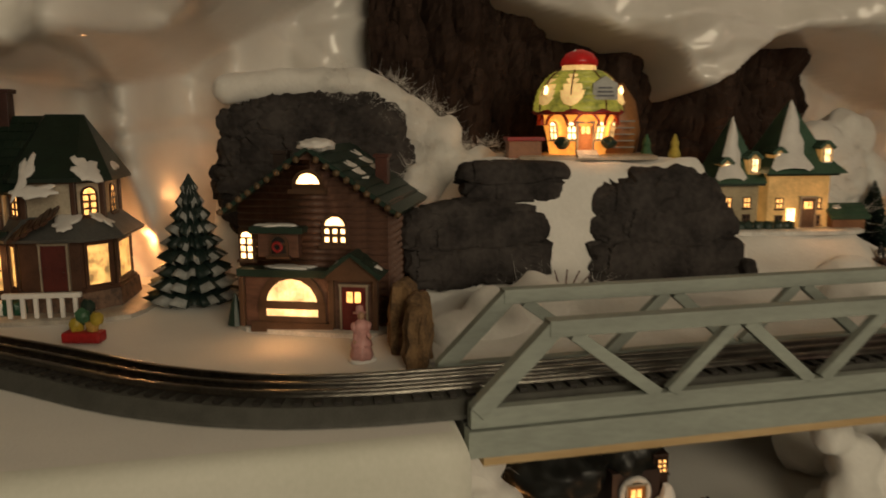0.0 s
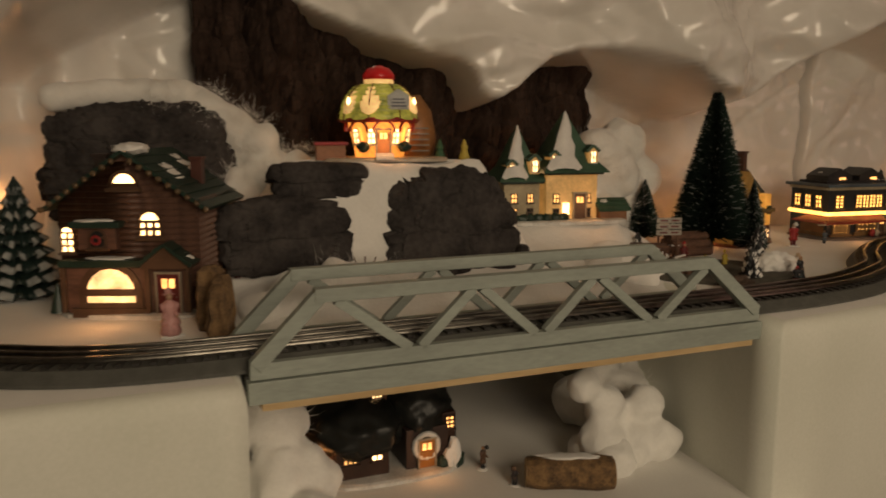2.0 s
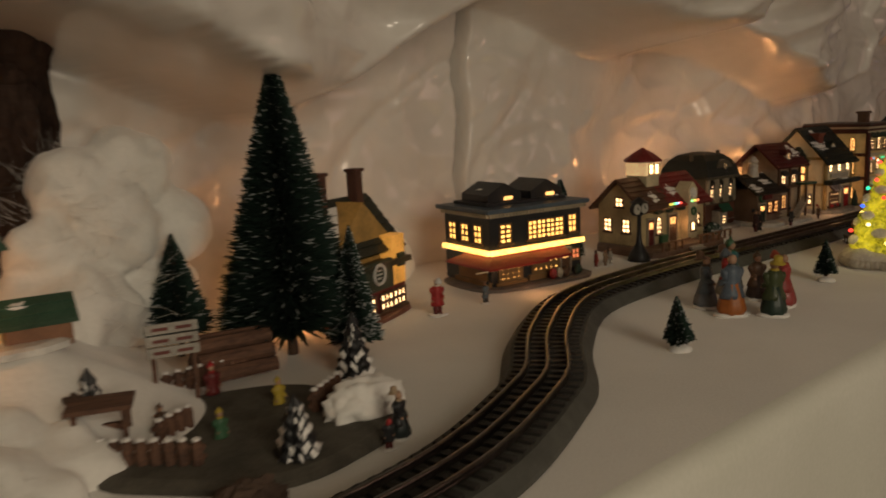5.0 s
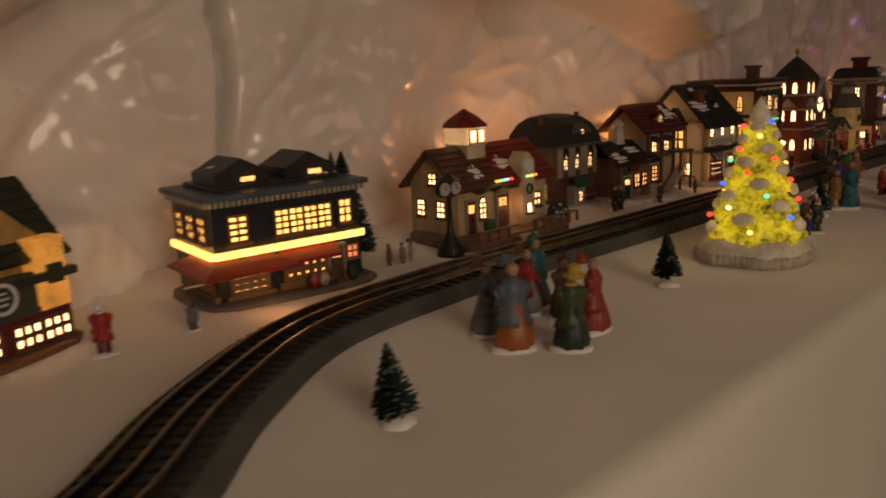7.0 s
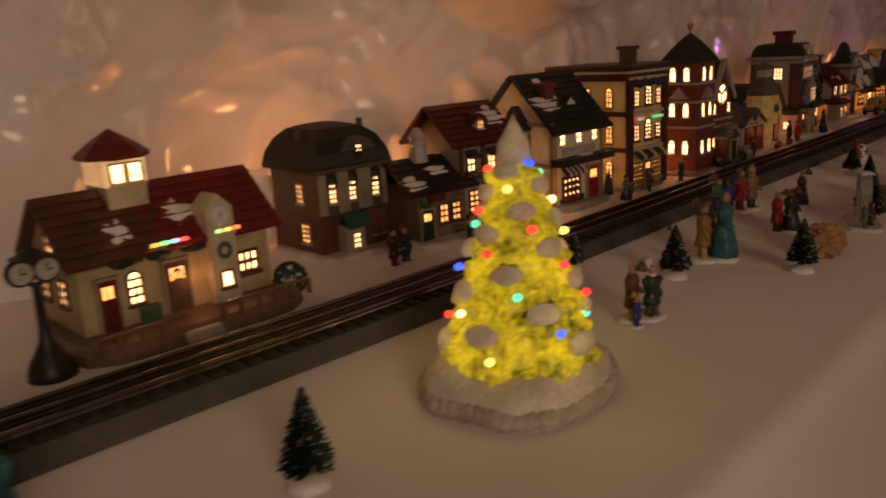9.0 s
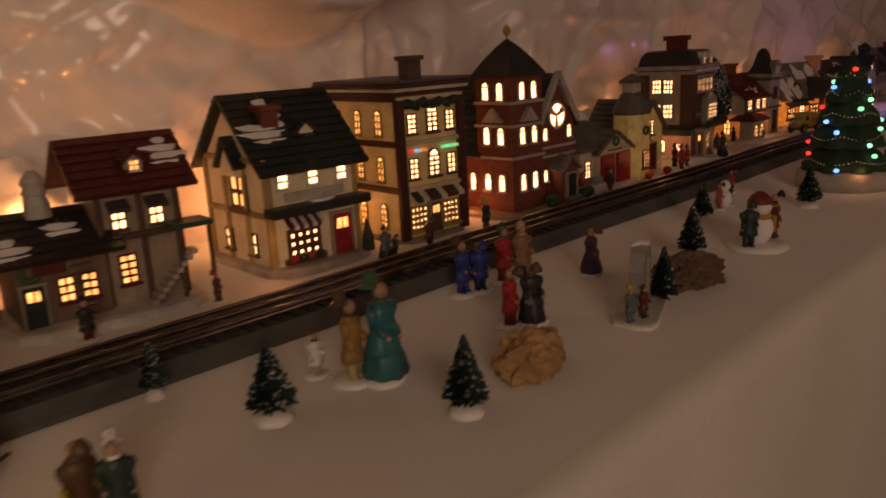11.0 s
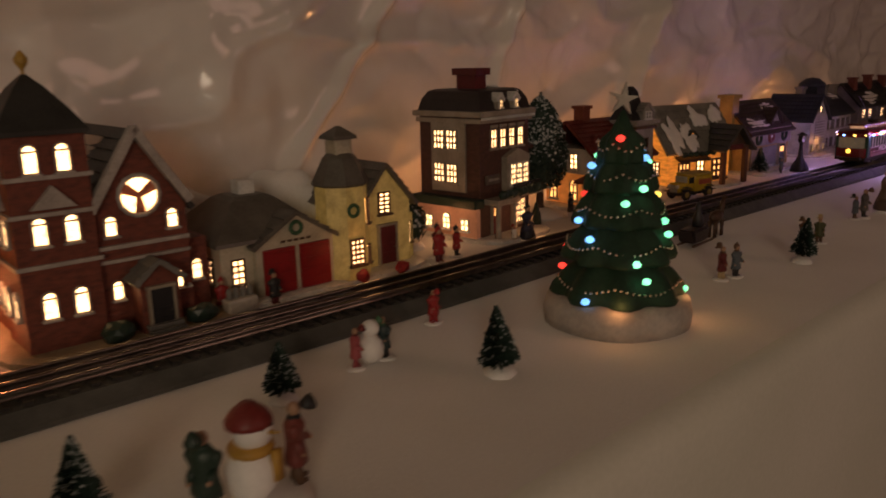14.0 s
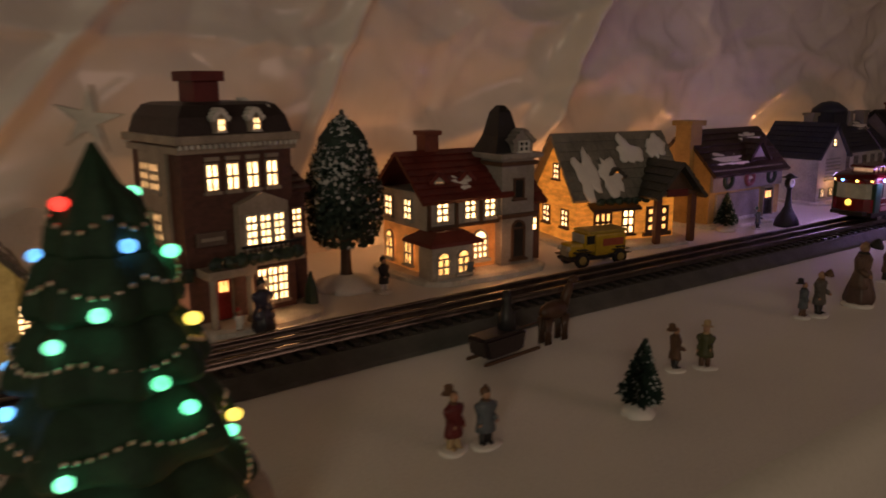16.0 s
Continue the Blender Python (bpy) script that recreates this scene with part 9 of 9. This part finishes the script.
box(bm, 0.003, -0.012, 0.021, 0.005, 0.003, 0.014, None, 2)
lathe(bm, [(0.0014, 0), (0.0003, 0.008)], 6, Matrix.Translation((0.002, -0.008, 0.036)) @ Matrix.Rotation(radians(80), 4, "X"), 2)
for s in (-1, 1):
    blob(bm, 0.001 + s * 0.003, -0.0092, 0.039, 0.0011, 0.001, 0.0011, 0, 1, 0, 1, 3)
whole("snowman", bm, [PURE, glaze((0.22, 0.03, 0.025)), glaze((0.48, 0.27, 0.05)), glaze(BLACK)], "white snowman with red cap and ochre scarf on a round base", "snowman", m=pose(2.264, 0.699, 0, 0, 0, 20), smooth=True)
figure(2.242, 0.697, 0.044, DKGREEN, BLACK, DKGREEN, -50, False, "child figurine in dark green leaning on the snowman", z=0.004)
figure(2.284, 0.696, 0.044, (0.20, 0.05, 0.04), BROWN, BLACK, 60, False, "child figurine in dark red leaning on the snowman", z=0.004)
bm = bmesh.new()
blob(bm, 0, 0, 0.010, 0.009, 0.008, 0.010, 0.06, 2, 1, 2)
blob(bm, 0, 0, 0.024, 0.006, 0.006, 0.006, 0.06, 2, 2, 2)
whole("small_snowman", bm, PURE, "half-built small white snowman between two children", "snowman", m=pose(2.397, 0.800, 0), smooth=True)

# stone arch with figures
arch = simple("garden_arch", 2.058, 0.683, "grey stone garden arch topped with snow on a white base", "arch", 25)
foot(arch, -0.034, 0.034, -0.016, 0.016, 0.003)
for s in (-1, 1):
    trim(arch, s * 0.013, 0, 0.018, 0.008, 0.010, 0.032, glaze((0.30, 0.28, 0.25)), "pillar")
bm = bmesh.new()
for i in range(8):
    a, b = math.pi * i / 8, math.pi * (i + 1) / 8
    prism(bm, [(r * math.cos(q), 0.033 + r * math.sin(q)) for r, q in ((0.009, a), (0.017, a), (0.017, b), (0.009, b))], 0.010, Matrix.Translation((0, -0.005, 0)))
part("arch_ring", bm, glaze((0.36, 0.33, 0.30)), arch)
snow_patch(arch, Matrix.Translation((0, 0, 0.049)), 0, 0, 0.010, 0.006, 2.0)
figure(2.030, 0.672, 0.028, SLATE, (0.12, 0.12, 0.12), YELLOW, 0, False, "grey figurine beside the stone arch", z=0.003)
figure(2.043, 0.670, 0.024, DKRED, BLACK, BROWN, 0, False, "small dark red figurine beside the stone arch", z=0.003)
brush_tree(2.086, 0.682, 0.040, 0.010, "small green tree beside the stone arch", 0.05, 700, 0.004, False, 77)

# street clocks
def street_clock(x, y, h, faces):
    ob = simple("street_clock", x, y, "black cast-iron street clock with pale round face beside the track", "clock")
    bm = bmesh.new()
    lathe(bm, [(0.015, 0), (0.0145, 0.004), (0.0125, 0.010), (0.0075, 0.018), (0.0045, 0.024), (0.0032, 0.034), (0.0026, h * 0.72), (0.004, h * 0.75)], 14)
    part("post", bm, glaze(BLACK), ob, "", True)
    for s in faces:
        bm = bmesh.new()
        lathe(bm, [(h * 0.10, -0.003), (h * 0.11, 0), (h * 0.10, 0.003)], 18, Matrix.Translation((s * h * 0.10, 0, h * 0.85)) @ Matrix.Rotation(math.pi / 2, 4, "X"))
        head = part("clock_head", bm, glaze(BLACK), ob)
        bm = bmesh.new()
        lathe(bm, [(h * 0.085, 0), (h * 0.08, 0.0008)], 18, Matrix.Translation((s * h * 0.10, -0.003, h * 0.85)) @ Matrix.Rotation(math.pi / 2, 4, "X"))
        part("clock_face", bm, glaze((0.5, 0.48, 0.42)), head, "pale clock face")
        bm = bmesh.new()
        box(bm, s * h * 0.10, -0.0042, h * 0.87, 0.0008, 0.0006, h * 0.06)
        box(bm, s * h * 0.10 + h * 0.015, -0.0042, h * 0.85, h * 0.04, 0.0006, 0.0008)
        part("clock_arms", bm, glaze(BLACK), head)
    bm = bmesh.new()
    lathe(bm, [(h * 0.16, h * 0.955), (h * 0.10, h * 0.98), (0.001, h * 1.04)], 10)
    part("cap", bm, glaze(BLACK), ob)


street_clock(1.397, 0.936, 0.082, (-0.9, 0.9))
street_clock(3.400, 1.008, 0.062, (0,))


# yellow delivery car
def car():
    ob = simple("yellow_car", 3.066, 0.996, "yellow vintage toy delivery van with black wheels, parked", "car", 172)
    yellow, black = glaze((0.50, 0.33, 0.03), 0.25), glaze(BLACK, 0.3)
    bm = bmesh.new()
    box(bm, -0.010, 0, 0.021, 0.036, 0.024, 0.022, bevel=0.003)
    box(bm, 0.014, 0, 0.023, 0.012, 0.023, 0.018, bevel=0.002)
    box(bm, 0.025, 0, 0.017, 0.020, 0.018, 0.013, bevel=0.003)
    part("body", bm, yellow, ob, "glossy yellow body")
    bm = bmesh.new()
    box(bm, -0.006, 0, 0.0335, 0.046, 0.026, 0.003, bevel=0.001)
    part("roof", bm, glaze((0.42, 0.30, 0.05)), ob)
    bm = bmesh.new()
    box(bm, 0.004, 0, 0.0085, 0.064, 0.022, 0.003)
    part("chassis", bm, black, ob)
    for xx in (-0.020, 0.024):
        for s in (-1, 1):
            bm = bmesh.new()
            lathe(bm, [(0.0075, -0.002), (0.0082, 0), (0.0075, 0.002)], 18, Matrix.Translation((xx, s * 0.012, 0.0080)) @ Matrix.Rotation(math.pi / 2, 4, "X"))
            wheel = part("wheel", bm, black, ob, "black tyre")
            bm = bmesh.new()
            lathe(bm, [(0.004, -0.0026), (0.004, 0.0026)], 12, Matrix.Translation((xx, s * 0.012, 0.0080)) @ Matrix.Rotation(math.pi / 2, 4, "X"))
            part("rim", bm, glaze((0.4, 0.3, 0.1)), wheel)
            bm = bmesh.new()
            for i in range(6):
                a = radians(20 + 28 * i)
                box(bm, xx + 0.0102 * math.cos(a), s * 0.0125, 0.008 + 0.0102 * math.sin(a), 0.0052, 0.005, 0.001, None)
            part("mudguard", bm, black, ob)
    for s in (-1, 1):
        bm = bmesh.new()
        blob(bm, 0.036, s * 0.007, 0.019, 0.002, 0.0026, 0.0026, 0, 1, 0, 2)
        part("headlight", bm, glaze((0.5, 0.48, 0.42)), ob, "round headlight", True)
        trim(ob, 0.014, s * 0.0118, 0.0265, 0.009, 0.001, 0.008, DARKPANE, "side_window")
        trim(ob, -0.012, s * 0.0123, 0.023, 0.024, 0.0006, 0.007, glaze((0.35, 0.08, 0.04)), "sign_bar")
    trim(ob, 0.0203, 0, 0.0275, 0.001, 0.019, 0.008, glaze((0.3, 0.32, 0.3)), "windscreen")
    trim(ob, 0.0355, 0, 0.016, 0.001, 0.013, 0.010, glaze((0.3, 0.28, 0.22)), "radiator")


car()

# horse-drawn sleigh
sl = simple("horse_sleigh", 2.842, 0.840, "dark horse-drawn sleigh with driver, on the snow beside the track", "sleigh", 8)
for s in (-1, 1):
    trim(sl, -0.012, s * 0.008, 0.003, 0.050, 0.002, 0.002, glaze(BROWN), "runner")
bm = bmesh.new()
for v in box(bm, -0.018, 0, 0.012, 0.032, 0.018, 0.014, bevel=0):
    v.co.x += 0.10 * (v.co.z - 0.005) * (-3 if v.co.x < -0.018 else 2)
bmesh.ops.bevel(bm, geom=list(bm.edges), offset=0.002, segments=2, affect="EDGES")
part("sleigh_body", bm, glaze((0.03, 0.02, 0.02)), sl)
bm = bmesh.new()
lathe(bm, [(0.006, 0.016), (0.0055, 0.028), (0.003, 0.034), (0.0035, 0.038), (0.002, 0.044)], 10, Matrix.Translation((-0.010, 0, 0)))
part("driver", bm, glaze(BLACK), sl, "plain dark driver shape", True)
bm = bmesh.new()
blob(bm, 0.036, 0, 0.022, 0.014, 0.0055, 0.007, 0.05, 2, 1, 2)
for xx in (0.026, 0.029, 0.043, 0.046):
    for s in (-1, 1):
        lathe(bm, [(0.0014, 0.0), (0.0012, 0.008), (0.0022, 0.018)], 7, Matrix.Translation((xx, s * 0.003, 0)))
lathe(bm, [(0.004, -0.002), (0.0028, 0.012), (0.002, 0.018)], 8, Matrix.Translation((0.046, 0, 0.024)) @ Matrix.Rotation(radians(28), 4, "Y"))
blob(bm, 0.056, 0, 0.040, 0.006, 0.0025, 0.003, 0.05, 2, 3, 2)
part("horse", bm, glaze((0.07, 0.035, 0.02)), sl, "plain brown horse shape", True)
trim(sl, 0.012, 0.006, 0.014, 0.04, 0.001, 0.001, glaze(BROWN), "shaft")

# little red sled with presents before the first house
ob = simple("present_sled", -0.149, 0.731, "small red sled piled with gold presents on the snow", "sled", -10)
bm = bmesh.new()
box(bm, 0, 0, 0.007, 0.034, 0.016, 0.010, bevel=0.003)
part("sled_body", bm, glaze((0.40, 0.02, 0.02)), ob, "red sled body")
for k, (xx, zz, c) in enumerate(((-0.006, 0.017, YELLOW), (0.008, 0.016, (0.5, 0.3, 0.08)), (0.0, 0.025, GREEN), (0.012, 0.022, YELLOW))):
    bm = bmesh.new()
    blob(bm, xx, 0, zz, 0.006, 0.006, 0.007, 0.25, 3, k, 2)
    part("present", bm, glaze(c), ob)

# brown bear-like stump behind the lit tree
bm = bmesh.new()
lathe(bm, [(0.013, 0), (0.014, 0.012), (0.010, 0.024), (0.011, 0.032), (0.006, 0.040)], 14, None, 0, 0.1, 3)
whole("brown_stump", bm, glaze((0.20, 0.09, 0.035)), "brown carved stump standing behind the glowing tree", "stump", m=pose(1.665, 0.775, 0), smooth=True)
bm = bmesh.new()
box(bm, 0, 0, 0.010, 0.022, 0.012, 0.004, bevel=0.001)
for s in (-1, 1):
    box(bm, 0, s * 0.005, 0.002, 0.030, 0.0015, 0.0015)
    for xx in (-0.007, 0.007):
        box(bm, xx, s * 0.005, 0.005, 0.0015, 0.0015, 0.007)
whole("small_sledge", bm, glaze(BROWN), "small dark wooden sledge on the snow", "sledge", m=pose(1.680, 0.795, 0, 0, 0, 40))

# manger group before the station
for k, (dx, dy, c) in enumerate(((0, 0, (0.25, 0.16, 0.10)), (0.014, 0.004, (0.4, 0.36, 0.3)), (-0.014, 0.003, (0.30, 0.05, 0.04)))):
    figure(1.339 + dx, 0.944 + dy, 0.024, c, c, BROWN, k * 30, True, "small kneeling figurine beside the street clock")

# log yard: stone base, fences, sign, timber
yard = simple("log_yard", 0.757, 0.745, "grey stone log yard base beneath the fir trees", "yard base", -30)
bm = bmesh.new()
lathe(bm, [(0.104, 0), (0.104, 0.004), (0.096, 0.007), (0.03, 0.0075)], 48, Matrix.Diagonal((1, 0.80, 1, 1)), 0, 0.04, 5)
part("base", bm, mat("grey_yard_stone", (0.105, 0.095, 0.075), 0.85, (0.055, 0.05, 0.04), 60, 0.7), yard, "", False)
bark = mat("brown_bark", (0.15, 0.075, 0.045), 0.85, (0.06, 0.03, 0.02), 120, 0.9, 500, stretch=(0.3, 1, 1))


def fence(x, y, turn, n):
    ob = simple("log_fence", x, y, "low brown log fence with snowy post tops in the yard", "fence", turn, 0.006)
    for i in range(n):
        bm = bmesh.new()
        lathe(bm, [(0.0035, 0), (0.0035, 0.013), (0.002, 0.016)], 8, Matrix.Translation(((i - (n - 1) / 2) * 0.0085, 0, 0)))
        part("post", bm, bark, ob)
        bm = bmesh.new()
        blob(bm, (i - (n - 1) / 2) * 0.0085, 0, 0.0165, 0.003, 0.003, 0.0016, 0.1, 2, i, 1)
        part("post_snow", bm, PURE, ob, "snow cap")
    for z in (0.005, 0.011):
        trim(ob, 0, 0.002, z, n * 0.0085, 0.003, 0.003, bark, "rail")


fence(0.694, 0.727, -42, 8)
fence(0.720, 0.760, 30, 4)
fence(0.822, 0.745, 35, 5)
fence(0.772, 0.845, 0, 8)
ob = simple("yard_sign", 0.742, 0.820, "white board sign with dark bars on posts in the yard", "sign", -12)
for s in (-1, 1):
    trim(ob, s * 0.014, 0, 0.024, 0.003, 0.003, 0.048, bark, "post")
for k in range(3):
    trim(ob, 0, -0.002, 0.046 + k * 0.0085, 0.036, 0.0025, 0.0072, glaze((0.42, 0.39, 0.34)), "board")
    for s in (-1, 1):
        trim(ob, s * 0.008, -0.0036, 0.046 + k * 0.0085, 0.011, 0.0006, 0.0024, glaze((0.18, 0.05, 0.04)), "sign_bar")
for k, (x, y, rx, ry, rz, z) in enumerate(((0.722, 0.648, 0.020, 0.014, 0.012, 0.004), (0.635, 0.782, 0.022, 0.012, 0.013, 0.022), (0.668, 0.79, 0.014, 0.010, 0.016, 0.022))):
    bm = bmesh.new()
    blob(bm, 0, 0, 0, rx, ry, rz, 0.3, 3, k * 5.1, 4)
    whole("brown_boulder", bm, mat("brown_stone", (0.10, 0.065, 0.045), 0.9, (0.05, 0.03, 0.022), 60, 0.8), "rough dark brown boulder beside the log yard", "rock", "brown boulders", m=pose(x, y, z))
ob = simple("log_stack", 0.800, 0.860, "stack of brown logs under the great fir", "log stack", -5)
for j in range(3):
    for i in range(4 - j):
        bm = bmesh.new()
        lathe(bm, [(0.006, -0.03), (0.0062, 0), (0.006, 0.03)], 9, Matrix.Translation((0, (i - (3 - j) / 2) * 0.0125, 0.0125 + j * 0.0105)) @ Matrix.Rotation(math.pi / 2, 4, "Y"))
        part("log", bm, bark, ob)
ob = simple("timber_frame", 0.678, 0.762, "dark brown timber stall in the log yard", "stall", -20, 0.006)
for s in (-1, 1):
    for q in (-1, 1):
        trim(ob, s * 0.014, q * 0.010, 0.016, 0.003, 0.003, 0.032, bark, "post")
trim(ob, 0, 0, 0.033, 0.038, 0.028, 0.003, bark, "roof")
trim(ob, 0, 0.006, 0.012, 0.026, 0.004, 0.012, bark, "back_board")
bm = bmesh.new()
blob(bm, 0, 0, 0.012, 0.030, 0.018, 0.018, 0.25, 3, 3.1, 4)
whole("snow_drift", bm, COTTON, "white snow drift at the edge of the log yard", "snow drift", m=pose(0.833, 0.712, 0), smooth=True)

# bark lump at the bridge's west end
ob = simple("bark_stump", 0.128, 0.618, "tan and brown bark wall at the bridge's end", "bark", 4)
tan_bark = mat("tan_bark", (0.22, 0.13, 0.06), 0.9, (0.07, 0.04, 0.02), 90, 1.0, 400)
for k in range(5):
    bm = bmesh.new()
    top = 0.045 + 0.006 * (k % 3)
    for v in lathe(bm, [(0.010, 0), (0.0112, 0.010), (0.0104, 0.02), (0.0108, 0.032), (0.009, top), (0.004, top + 0.005)], 18, Matrix.Translation((0.006 * math.sin(k * 2), k * 0.019, 0)), 0, 0.14, 5):
        v.co += 0.004 * Vector((noise.noise(v.co * 120), noise.noise(v.co * 120 + Vector((7, 0, 0))), 0))
    part("bark_piece", bm, tan_bark, ob)
bm = bmesh.new()
for k in range(5):
    lathe(bm, [(0.0008, 0), (0.0008, 0.018)], 5, Matrix.Translation((0.28 + k * 0.006, 0.745, 0.030)) @ Matrix.Rotation(radians(-40 + 22 * k), 4, "Y"))
whole("twig_bundle", bm, bark, "small bundle of dark twigs by the rocks", "twigs")

# lower level: big log
ob = simple("fallen_log", 0.478, 0.598, "large snowy brown log lying on the lower snow", "log", -20, LOW)
bm = bmesh.new()
lathe(bm, [(0.016, -0.046), (0.0185, -0.03), (0.0175, 0.0), (0.019, 0.03), (0.017, 0.046)], 16, Matrix.Translation((0, 0, 0.0175)) @ Matrix.Rotation(math.pi / 2, 4, "Y"), 0, 0.06, 5)
part("trunk", bm, mat("tan_bark", (0.24, 0.14, 0.06), 0.9, (0.07, 0.04, 0.02), 90, 1.0, 400), ob)
snow_patch(ob, Matrix.Translation((0.0, 0.0, 0.035)), 0, 0, 0.030, 0.008, 4.0)
for xx in (-0.0465, 0.0465):
    bm = bmesh.new()
    lathe(bm, [(0.0155, -0.0006), (0.015, 0.0006)], 16, Matrix.Translation((xx, 0, 0.0175)) @ Matrix.Rotation(math.pi / 2, 4, "Y"))
    part("cut_end", bm, glaze((0.35, 0.22, 0.1)), ob, "pale cut end")

# crates and tables before the church
ob = simple("drinks_stand", 2.380, 0.953, "small white stand with cans beside the church", "stand", 5)
trim(ob, 0, 0, 0.008, 0.026, 0.012, 0.014, glaze((0.5, 0.45, 0.38)), "counter")
for i in range(4):
    bm = bmesh.new()
    lathe(bm, [(0.0026, 0.015), (0.0026, 0.020), (0.0014, 0.023)], 8, Matrix.Translation((-0.009 + i * 0.006, 0, 0)))
    part("churn", bm, glaze(GREY), ob)
trim(ob, 0, -0.008, 0.002, 0.028, 0.008, 0.003, glaze(BLACK), "mat")
figure(2.372, 0.968, 0.030, RED, WHITE, RED, 0, True, "small figurine in red behind the stand")
